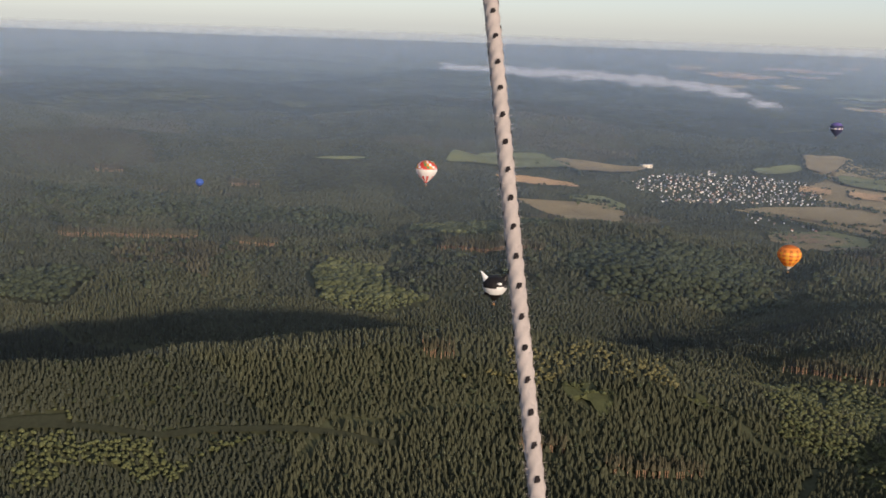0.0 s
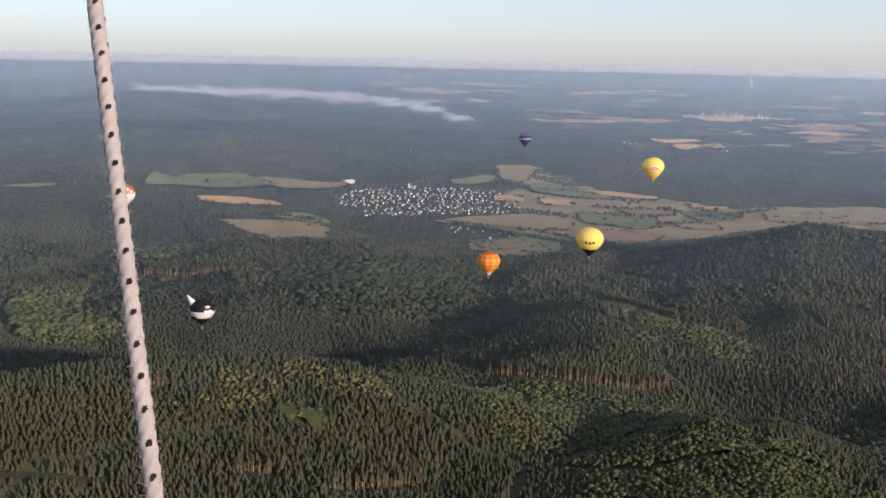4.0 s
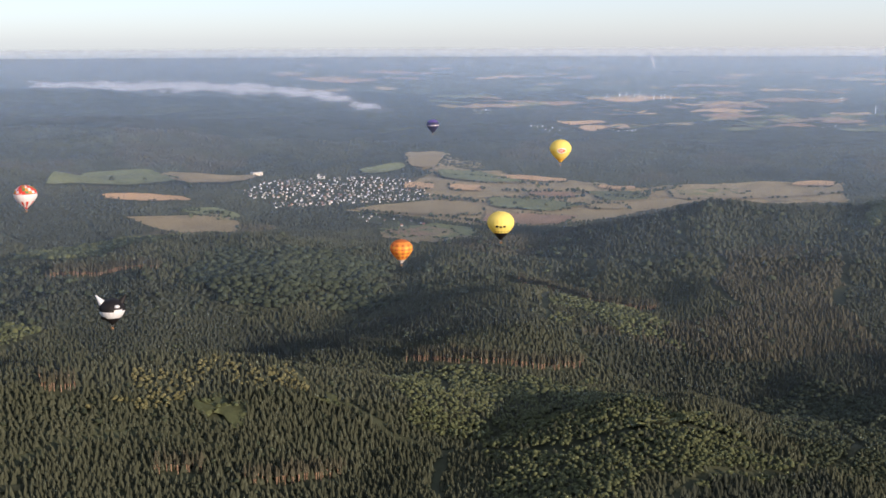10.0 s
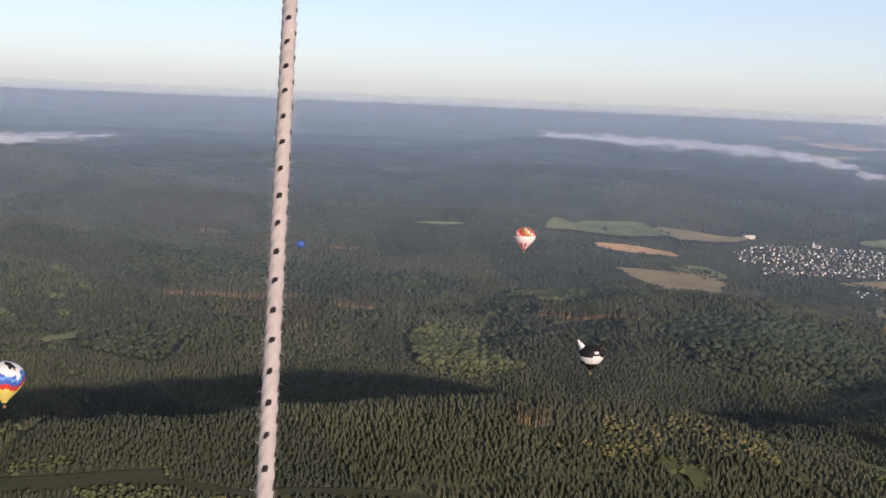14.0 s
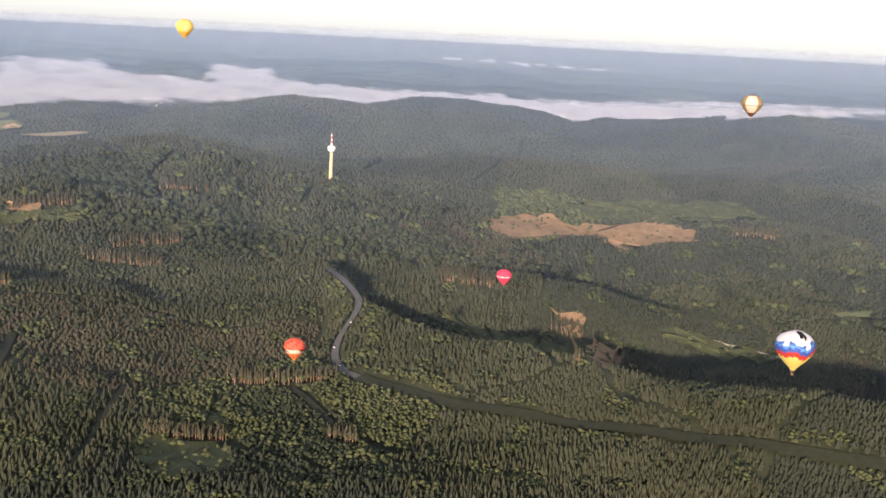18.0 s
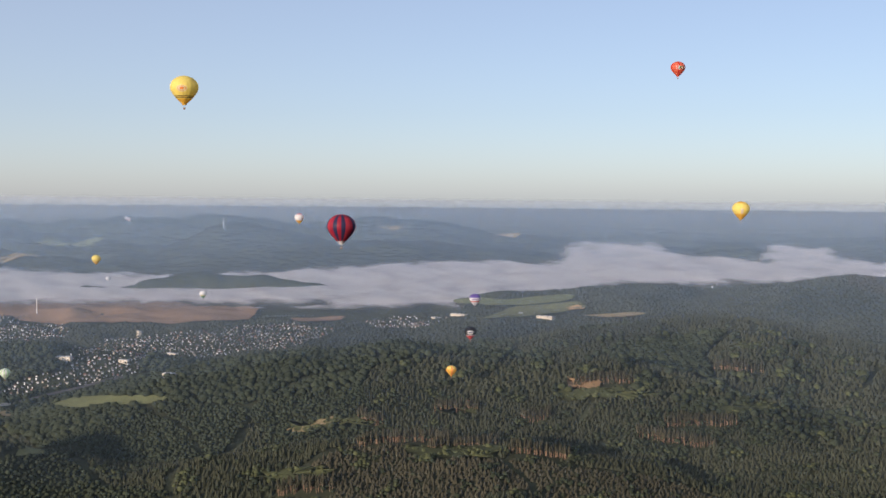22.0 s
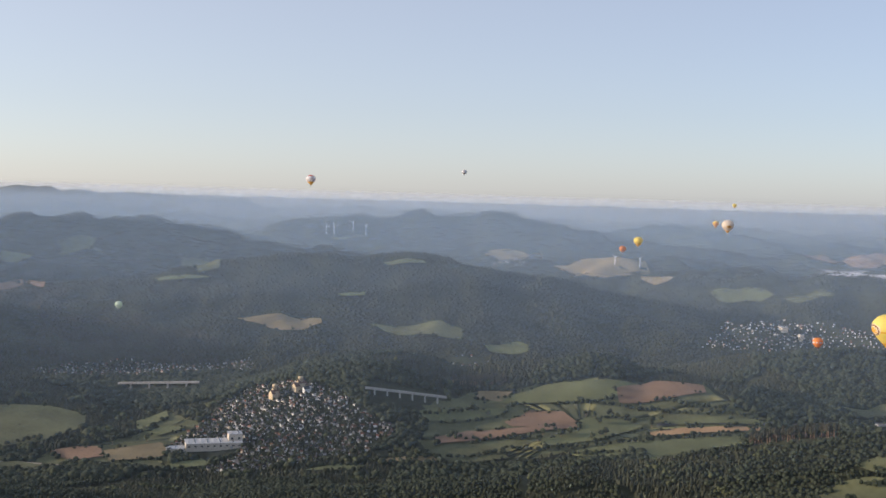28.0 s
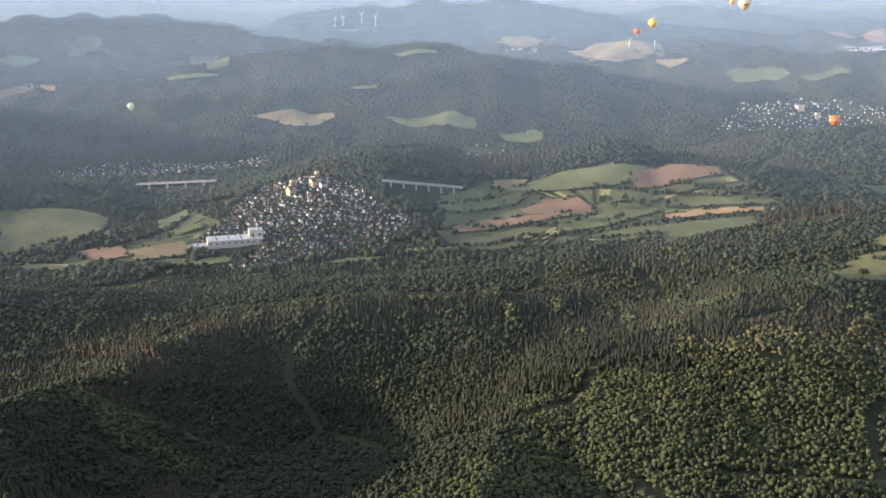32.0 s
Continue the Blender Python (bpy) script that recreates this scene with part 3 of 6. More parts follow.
# ---- balloons ----
def cloth(name, rgb):
    m = material(name, rgb, rough=0.55, scale=0.6, vary=0.07, spec=0.3)
    t = m.node_tree
    b = t.nodes["Principled BSDF"]
    glow, mix = t.nodes.new("ShaderNodeBsdfTranslucent"), t.nodes.new("ShaderNodeMixShader")
    t.links.new(b.inputs["Base Color"].links[0].from_socket, glow.inputs["Color"])
    mix.inputs[0].default_value = 0.4
    t.links.new(b.outputs[0], mix.inputs[1])
    t.links.new(glow.outputs[0], mix.inputs[2])
    t.links.new(mix.outputs[0], t.nodes["Material Output"].inputs[0])
    return m


C = {n: cloth(n + "_cloth", c) for n, c in dict(
    white=(0.80, 0.81, 0.84), red=(0.62, 0.06, 0.045), orange=(0.80, 0.30, 0.06), yellow=(0.86, 0.73, 0.20), black=(0.015, 0.014, 0.016),
    navy=(0.035, 0.035, 0.10), blue=(0.05, 0.12, 0.50), sky_blue=(0.12, 0.33, 0.75), maroon=(0.35, 0.025, 0.055), pink=(0.80, 0.08, 0.16), gold=(0.36, 0.27, 0.14), rust=(0.50, 0.16, 0.035), wine=(0.46, 0.04, 0.065),
    green=(0.10, 0.26, 0.10), cream=(0.76, 0.68, 0.58), amber=(0.78, 0.47, 0.06), purple=(0.14, 0.10, 0.38), grey=(0.55, 0.56, 0.60),
    coral=(0.75, 0.17, 0.10), mint=(0.55, 0.70, 0.48), brown=(0.16, 0.06, 0.03)).items()}
WICKER = material("wicker", (0.20, 0.11, 0.05), scale=8, vary=0.3)
STEEL = material("steel", (0.35, 0.35, 0.36), rough=0.4, scale=5, vary=0.1, metal=0.8)
PROFILE = ((0.0, 0.085), (0.08, 0.17), (0.16, 0.25), (0.25, 0.33), (0.34, 0.40), (0.43, 0.455), (0.51, 0.49), (0.59, 0.5), (0.67, 0.49), (0.75, 0.458), (0.82, 0.41), (0.88, 0.352), (0.93, 0.28), (0.97, 0.19), (0.99, 0.11), (1.0, 0.04))


def skin_point(u, v, size, out=0.0):
    """A point of the envelope's skin: u once round, v from the mouth (0) to the crown (1)."""
    z = v
    r = float(np.interp(z, [p[0] for p in PROFILE], [p[1] for p in PROFILE]))
    bulge = 1 + 0.018 * (abs(math.sin(u * math.pi * 20)) - 0.5)
    r = r * bulge * size + out
    return Vector((math.cos(u * 2 * math.pi) * r, math.sin(u * 2 * math.pi) * r, z * size + (out if v > 0.9 else 0)))


def gores(u, v):
    return int(u * 20 + 1e-6) % 20


# every style: label, colours, and which colour shows at (u, v)
STYLE = {
    "red_white": ("white hot-air balloon with red and green crown panels and stripes", ("white", "red", "green", "orange"), lambda u, v: (1, 2, 3, 0, 1)[(gores(u, v) + int(v * 9)) % 5] if v > 0.66 else (1 if v > 0.62 else (1 if v < 0.3 and gores(u, v) % 3 == 0 else 0))),
    "horned": ("black and white hot-air balloon with two pointed ears", ("white", "black", "brown"), lambda u, v: 1 if v < 0.28 or v > 0.62 else (0 if v < 0.56 or math.sin(u * 19) > 0.4 else 1)),
    "plaid": ("orange hot-air balloon with an amber chequered grid", ("orange", "amber", "rust", "gold", "white"), lambda u, v: 2 if v > 0.9 else (4 if v < 0.1 else ((0 if int(v * 11) % 2 else 2) if gores(u, v) % 2 == 0 else (1 if int(v * 11) % 2 and v < 0.72 else 0)))),
    "yellow_black": ("bright yellow hot-air balloon with a black lower part", ("yellow", "black"), lambda u, v: 1 if v < 0.22 else 0),
    "yellow_badge": ("bright yellow hot-air balloon with an orange and white badge", ("yellow", "amber"), lambda u, v: 1 if v < 0.16 or 0.2 < v < 0.23 else 0),
    "navy": ("dark navy hot-air balloon with a pale band", ("navy", "purple", "cream"), lambda u, v: (2 if gores(u, v) % 2 else 1) if 0.5 < v < 0.6 else (1 if v > 0.8 else 0)),
    "blue": ("small plain blue hot-air balloon over the woods", ("blue", "navy"), lambda u, v: 1 if v < 0.2 else 0),
    "rainbow": ("hot-air balloon in jagged bands of white, blue, red and yellow", ("yellow", "red", "blue", "sky_blue", "white", "black"), lambda u, v: (lambda w: 0 if w < 0.37 else 1 if w < 0.51 else 2 if w < 0.63 else 3 if w < 0.70 else 2 if w < 0.76 and gores(u, v) % 2 else 5 if w > 0.93 and math.sin(u * 12) > -0.1 else 4)(v + (0, 0.06, 0.13, 0.07)[gores(u, v) % 4] - 0.06 + 0.05 * math.sin(u * 25))),
    "pink": ("bright pink-red hot-air balloon with a white band of marks", ("pink", "white"), lambda u, v: 1 if 0.5 < v < 0.58 and gores(u, v) % 3 else 0),
    "red_flame": ("red-orange hot-air balloon with a dark and cream flame band", ("coral", "red", "brown", "cream", "orange"), lambda u, v: (1 if math.sin(u * 40 + v * 13) * math.sin(v * 30 + u * 9) > 0.25 else 0) if v > 0.55 else ((2 if math.sin(u * 20 + v * 9) > -0.2 else 3) if v > 0.43 else (3 if v > 0.36 else 0 if gores(u, v) % 2 else 4))),
    "gold": ("pale gold and grey hot-air balloon with thin dark lettering band", ("gold", "brown", "cream"), lambda u, v: 1 if v > 0.95 or v < 0.16 else (2 if gores(u, v) in (0, 1, 18, 19) else 0)),
    "yellow_arms": ("yellow hot-air balloon with pale side panels", ("yellow", "amber", "cream"), lambda u, v: 2 if 0.3 < v < 0.6 and gores(u, v) % 5 == 0 else (1 if v < 0.3 or v > 0.92 else 0)),
    "purple_white": ("purple and white hot-air balloon", ("purple", "white", "red"), lambda u, v: 0 if v > 0.68 else (2 if 0.3 < v < 0.38 else 1)),
    "black_badge": ("black hot-air balloon with a white badge and red skirt", ("black", "red", "white"), lambda u, v: 1 if v < 0.3 else (2 if 0.3 < v < 0.36 else 0)),
    "amber": ("amber-yellow hot-air balloon over dark woods", ("amber", "yellow", "orange"), lambda u, v: 2 if gores(u, v) % 5 == 0 else (1 if v > 0.7 else 0)),
    "maroon": ("hot-air balloon with vertical maroon and navy stripes", ("maroon", "navy", "wine", "white"), lambda u, v: 3 if v < 0.08 else (1 if gores(u, v) % 5 in (0, 3) else 2 if gores(u, v) % 5 == 1 and v < 0.9 else 0)),
    "yellow_ring": ("yellow hot-air balloon with a round pale emblem and dark band", ("yellow", "brown", "amber"), lambda u, v: 1 if 0.19 < v < 0.22 or 0.25 < v < 0.28 else (2 if v < 0.17 else 0)),
    "yellow_rings": ("yellow hot-air balloon with large ringed emblems", ("yellow", "amber"), lambda u, v: 1 if 0.42 < v < 0.47 or v < 0.1 else 0),
    "coral": ("coral-red hot-air balloon with a dark and white panel", ("coral", "red"), lambda u, v: 1 if gores(u, v) % 4 == 0 else 0),
    "white_red": ("white hot-air balloon with a red crown", ("white", "red", "amber"), lambda u, v: 1 if v > 0.9 else (2 if v < 0.3 else 0)),
    "yellow": ("plain yellow hot-air balloon", ("yellow", "amber"), lambda u, v: 1 if v < 0.25 else 0),
    "grey": ("slim grey and white hot-air balloon", ("grey", "white"), lambda u, v: 1 if gores(u, v) % 4 < 2 else 0),
    "white_green": ("white hot-air balloon with a green lower part", ("white", "green", "yellow"), lambda u, v: 1 if v < 0.3 else (2 if v < 0.36 else 0)),
    "mint": ("pale mint-green and white hot-air balloon", ("mint", "white"), lambda u, v: 1 if gores(u, v) % 3 == 0 else 0),
    "white": ("small white hot-air balloon in the distance", ("white", "red"), lambda u, v: 1 if 0.5 < v < 0.56 else 0),
    "orange_beast": ("orange and white shaped hot-air balloon with two small ears", ("orange", "white", "brown"), lambda u, v: 1 if 0.5 < v < 0.62 and gores(u, v) % 3 else (2 if v < 0.12 else 0)),
    "cream": ("cream hot-air balloon with an orange ringed emblem", ("cream", "amber"), lambda u, v: 1 if v < 0.12 else 0),
}


def patch(name, u0, v0, ru, rv, r_in, size, mat, root, label=""):
    """A flat emblem (disc or ring) lying on the skin, facing u0."""
    bm = bmesh.new()
    n = 24
    rows = []
    for s in (r_in, (1 + r_in) / 2, 1.0):
        rows.append([bm.verts.new(skin_point(u0 + ru * s * math.cos(k * 2 * math.pi / n), v0 + rv * s * math.sin(k * 2 * math.pi / n), size, 0.10)) for k in range(n)])
    for a, b in zip(rows, rows[1:]):
        for k in range(n):
            bm.faces.new((a[k], a[(k + 1) % n], b[(k + 1) % n], b[k]))
    if r_in < 0.05:
        bm.faces.new(rows[0])
    part(name, bm, mat, root, label)


def plate(name, u0, v0, du, dv, size, mat, root, out=0.10):
    bm = bmesh.new()
    g = [[bm.verts.new(skin_point(u0 + du * (i / 3 - 0.5), v0 + dv * (j / 3 - 0.5), size, out)) for j in range(4)] for i in range(4)]
    for i in range(3):
        for j in range(3):
            bm.faces.new((g[i][j], g[i + 1][j], g[i + 1][j + 1], g[i][j + 1]))
    part(name, bm, mat, root)


def balloon(style, x, y, z, size, turn):
    label, colours, pick = STYLE[style]
    drop = 0.13 * size
    base = z - 0.62 * size - drop - 1.2
    root = empty("hot_air_balloon", x, y, base, math.degrees(math.atan2(-y, -x)) + turn)
    lift = drop + 1.2
    n, m = (80, 40) if size > 14.4 else (40, 14)
    bm = bmesh.new()
    vs = [[bm.verts.new(skin_point(i / n, j / m, size) + Vector((0, 0, lift))) for i in range(n)] for j in range(m + 1)]
    for j in range(m):
        for i in range(n):
            f = bm.faces.new((vs[j][i], vs[j][(i + 1) % n], vs[j + 1][(i + 1) % n], vs[j + 1][i]))
            f.material_index, f.smooth = pick((i + 0.5) / n, (j + 0.5) / m), True
    cap = bm.faces.new(vs[m])
    cap.material_index = pick(0.0, 0.99)
    ob = part("envelope", bm, C[colours[0]], root)
    for c in colours[1:]:
        ob.data.materials.append(C[c])
    bm = bmesh.new()
    k = 20
    lo = [bm.verts.new((math.cos(a) * 0.07 * size, math.sin(a) * 0.07 * size, lift - 0.045 * size)) for a in (i * 2 * math.pi / k for i in range(k))]
    hi = [bm.verts.new((math.cos(a) * 0.086 * size, math.sin(a) * 0.086 * size, lift + 0.004 * size)) for a in (i * 2 * math.pi / k for i in range(k))]
    for i in range(k):
        bm.faces.new((lo[i], lo[(i + 1) % k], hi[(i + 1) % k], hi[i]))
    part("scoop", bm, C[colours[pick(0.0, 0.02)]], root)
    part("basket", box(0, 0, 0.6, 1.5, 1.25, 1.2, 0.08), WICKER, root, "brown wicker basket")
    part("burner", box(0, 0, 2.1, 0.7, 0.5, 0.35, 0.05), STEEL, root)
    for sx in (-1, 1):
        for sy in (-1, 1):
            part("cable", tube((sx * 0.7, sy * 0.55, 1.15), (sx * 0.06 * size, sy * 0.06 * size, lift), 0.035, 0.035, 5), STEEL, root)
    low = Vector((0, 0, lift))
    made = []
    before = set(root.children)
    if style == "yellow_black":
        for i in range(3):
            plate("emblem_bar", -0.045 + 0.045 * i, 0.5 - 0.02 * (i == 1), 0.032, 0.075, size, C["black"], root)
        for i in range(20):
            plate("emblem_bar", i / 20 + 0.012, 0.292, 0.022, 0.02, size, C["black"], root)
    elif style == "yellow_badge":
        patch("emblem", 0.02, 0.52, 0.075, 0.13, 0.0, size, C["white"], root)
        patch("emblem_ring", 0.02, 0.52, 0.05, 0.08, 0.4, size * 1.004, C["coral"], root)
    elif style == "yellow_ring":
        patch("emblem", -0.03, 0.52, 0.062, 0.12, 0.0, size, C["cream"], root)
        patch("emblem_ring", -0.03, 0.52, 0.052, 0.10, 0.78, size * 1.004, C["amber"], root)
        patch("emblem_core", -0.03, 0.52, 0.026, 0.05, 0.0, size * 1.004, C["orange"], root)
    elif style == "yellow_rings":
        for u0 in (-0.17, 0.13):
            patch("emblem", u0, 0.52, 0.10, 0.19, 0.0, size, C["cream"], root)
            patch("emblem_ring", u0, 0.5, 0.082, 0.17, 0.8, size * 1.004, C["brown"], root)
            patch("emblem_core", u0, 0.5, 0.05, 0.10, 0.0, size * 1.004, C["amber"], root)
    elif style == "black_badge":
        patch("emblem", 0.0, 0.55, 0.10, 0.16, 0.0, size, C["white"], root)
        plate("emblem_bar", 0.0, 0.56, 0.09, 0.10, size * 1.004, C["navy"], root)
    elif style == "coral":
        plate("panel", 0.06, 0.56, 0.20, 0.26, size, C["white"], root)
        plate("panel_inset", 0.08, 0.56, 0.13, 0.18, size * 1.004, C["green"], root)
    elif style == "cream":
        patch("emblem", 0.04, 0.45, 0.07, 0.12, 0.0, size, C["amber"], root)
        patch("emblem_core", 0.04, 0.45, 0.035, 0.06, 0.0, size * 1.004, C["brown"], root)
    elif style == "gold":
        for i in range(9):
            plate("mark", -0.14 + 0.035 * i, 0.5, 0.018, 0.05, size, C["brown"], root)
    elif style == "pink":
        for i in range(6):
            plate("mark", -0.08 + 0.032 * i, 0.54, 0.02, 0.05, size, C["white"], root)
    elif style == "navy":
        for i in range(7):
            plate("mark", -0.1 + 0.033 * i, 0.55, 0.02, 0.035, size, C["white"], root)
    elif style == "purple_white":
        plate("mark", 0.0, 0.55, 0.16, 0.07, size, C["purple"], root)
    for ob in set(root.children) - before:
        for v in ob.data.vertices:
            v.co += low
    if style in ("horned", "orange_beast"):
        hi_z, ear = lift + 0.80 * size, 0.44 if style == "horned" else 0.2
        for side in (-1, 1):
            dirn = Vector((0.0, side * 0.55, 0.83))
            foot = Vector((0, side * 0.33 * size, hi_z))
            bm = tube(foot - dirn * 0.08 * size, foot + dirn * ear * size, 0.18 * size, 0.01 * size, 16)
            part("ear", bm, C[("white" if side < 0 else "black") if style == "horned" else "white"], root, "pointed ear standing up from the crown")
        if style == "horned":
            bm = bmesh.new()
            bmesh.ops.create_uvsphere(bm, u_segments=16, v_segments=10, radius=1, matrix=Matrix.LocRotScale((0.47 * size, 0.20 * size, lift + 0.55 * size), None, (0.05 * size, 0.10 * size, 0.06 * size)))
            part("snout", bm, C["white"], root, "bulging white patch")
            patch("dark_patch", -0.12, 0.52, 0.05, 0.07, 0.0, size, C["black"], root)
            root.children[-1].data.transform(Matrix.Translation(low))
    tagged(root, label, "hot-air balloon", group="hot-air balloons in the sky")


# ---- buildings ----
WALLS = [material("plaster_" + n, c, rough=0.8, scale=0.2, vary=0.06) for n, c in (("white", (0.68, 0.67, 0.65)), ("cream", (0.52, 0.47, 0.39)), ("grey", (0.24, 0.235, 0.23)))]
ROOFS = [material("roof_" + n, c, rough=0.7, scale=0.3, vary=0.2) for n, c in (("slate", (0.062, 0.064, 0.075)), ("clay", (0.20, 0.095, 0.065)), ("brown", (0.15, 0.095, 0.07)))]
GLASS = material("window_glass", (0.03, 0.04, 0.05), rough=0.1, scale=1, vary=0.1, spec=0.6)
CONCRETE = material("concrete", (0.38, 0.37, 0.34), scale=0.2, vary=0.12)
METAL_ROOF = material("sheet_roof", (0.44, 0.45, 0.46), rough=0.5, scale=0.1, vary=0.08)
PAINT = material("white_paint", (0.80, 0.79, 0.77), rough=0.5, scale=0.1, vary=0.05)
SIGNAL = material("red_paint", (0.6, 0.06, 0.04), rough=0.5, scale=0.1, vary=0.05)
STONE = material("pale_stone", (0.56, 0.46, 0.31), scale=0.3, vary=0.18)


def house_parts(l, w, h, rise):
    """Corners and faces of the walls with gables, and of the overhanging roof."""
    a, b, o = l / 2, w / 2, 0.5
    wc = np.array([(-a, -b, -3), (a, -b, -3), (a, b, -3), (-a, b, -3), (-a, -b, h), (a, -b, h), (a, b, h), (-a, b, h), (-a, 0, h + rise), (a, 0, h + rise)])
    wf = [(0, 1, 5, 4), (1, 2, 6, 5), (2, 3, 7, 6), (3, 0, 4, 7), (4, 8, 7, 7), (5, 6, 9, 9)]
    e = h - rise * o / b
    rc = np.array([(-a - o, -b - o, e), (a + o, -b - o, e), (a + o, 0, h + rise + 0.1), (-a - o, 0, h + rise + 0.1), (a + o, b + o, e), (-a - o, b + o, e)])
    top = rc + [0, 0, 0.25]
    rc = np.concatenate([rc, top])
    rf = [(6, 7, 8, 9), (9, 8, 10, 11), (0, 3, 2, 1), (3, 5, 4, 2), (0, 1, 7, 6), (5, 11, 10, 4), (1, 2, 8, 7), (2, 4, 10, 8), (0, 6, 9, 3), (3, 9, 11, 5)]
    return wc, np.array(wf), rc, np.array(rf)


HOUSES = []


def make_house(k):
    l, w, h, rise = ((7.8, 5.2, 2.8, 2.3), (8.6, 5.6, 2.9, 2.4), (7.2, 5.0, 2.6, 2.2), (9.6, 6.0, 3.2, 2.6))[k % 4]
    root = empty("house", 0, 0, 0)
    wc, wf, rc, rf = house_parts(l, w, h, rise)
    bm = bmesh.new()
    vs = [bm.verts.new(c) for c in wc]
    for f in wf:
        bm.faces.new([vs[i] for i in dict.fromkeys(f)])
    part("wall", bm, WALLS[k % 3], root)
    bm = bmesh.new()
    vs = [bm.verts.new(c) for c in rc]
    for f in rf:
        bm.faces.new([vs[i] for i in f])
    part("roof", bm, ROOFS[(0, 2, 0, 0, 1, 0)[k]], root)
    part("chimney", box(l * 0.2, w * 0.1, h + rise, 0.8, 0.8, 2.0), CONCRETE, root)
    for s in (-1, 1):
        for q in (-0.28, 0.28):
            part("window", box(q * l, s * (w / 2 + 0.02), h * 0.6, 1.6, 0.12, 1.5), GLASS, root)
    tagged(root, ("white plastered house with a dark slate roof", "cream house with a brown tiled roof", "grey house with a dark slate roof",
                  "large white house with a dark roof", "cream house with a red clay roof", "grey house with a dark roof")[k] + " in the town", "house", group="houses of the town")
    return root


def spread(poly, n, tries=40):
    p = np.array(poly, float)
    lo, hi = p.min(0), p.max(0)
    area = 0.5 * abs(np.dot(p[:, 0], np.roll(p[:, 1], 1)) - np.dot(p[:, 1], np.roll(p[:, 0], 1)))
    gap = 0.62 * math.sqrt(area / n)
    got = np.zeros((0, 2))
    for _ in range(tries * n):
        q = rng.uniform(lo, hi)
        if inside(q[:1], q[1:], poly)[0] and (len(got) == 0 or np.hypot(*(got - q).T).min() > gap):
            got = np.concatenate([got, q[None]])
            if len(got) == n:
                break
    return got


def town(poly, n, near):
    """Houses over a settled area: those of the nearest places one by one, those of far ones joined."""
    if near and not HOUSES:
        HOUSES.extend(make_house(k) for k in range(6))
    pts = spread(poly, n)
    zs = terrain(pts[:, 0], pts[:, 1])
    lane = np.degrees(0.9 * np.sin(pts[:, 0] / 160) + 0.9 * np.cos(pts[:, 1] / 130)) + rng.choice([0, 90], len(pts)) + rng.uniform(-12, 12, len(pts))
    OPEN.append((poly, "town"))
    single = {0: 0, 1: 90, 2: 200}[near]
    for i in range(min(single, len(pts))):
        k = int(rng.integers(0, 6))
        m = pose(pts[i, 0], pts[i, 1], zs[i] + 0.8, 0, 0, lane[i]) @ Matrix.Scale(0.62, 4)
        if HOUSES[k].location.length < 1:
            HOUSES[k].matrix_world = m
        else:
            copy_thing(HOUSES[k], m)
    wcs, wfs, rcs, rfs, wi, ri, ow, orf = [], [], [], [], [], [], 0, 0
    for i in range(min(single, len(pts)), len(pts)):
        s = rng.uniform(0.7, 1.15) * (0.85 if near else 0.75)
        wc, wf, rc, rf = house_parts((6.4 if near else 5.6) * s, (4.0 if near else 3.0) * s, (2.5 if near else 1.9) * rng.uniform(0.8, 1.3), 1.4)
        c, d = math.cos(radians(lane[i])), math.sin(radians(lane[i]))
        rot = np.array([[c, d, 0], [-d, c, 0], [0, 0, 1]])
        at = np.array([pts[i, 0], pts[i, 1], zs[i] + 0.8])
        wcs.append(wc @ rot + at)
        wfs.append(wf + ow)
        ow += len(wc)
        rcs.append(rc @ rot + at)
        rfs.append(rf + orf)
        orf += len(rc)
        wi += [(0, 0, 1, 2)[int(rng.integers(0, 4))]] * len(wf)
        ri += [3 + (0, 0, 0, 0, 2, 1)[int(rng.integers(0, 6))]] * len(rf)
    if wcs:
        co = np.concatenate(wcs + rcs)
        fa = np.concatenate(wfs + [f + ow for f in rfs])
        tri = fa[:, [0, 1, 2]], fa[:, [0, 2, 3]]
        idx = np.array(wi + ri)
        keep = np.array([len(set(f)) == 3 for f in tri[1]])
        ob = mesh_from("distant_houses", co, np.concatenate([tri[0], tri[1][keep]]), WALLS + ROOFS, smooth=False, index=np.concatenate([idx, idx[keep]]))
        tagged(ob, "cluster of white houses with dark and red roofs", "houses", kind="stuff")
    # garden trees among the houses
    g = spread(poly, max(6, int(n * (1.2 if near == 2 else 0.9))), 12)
    GARDEN.append(g)


GARDEN = []


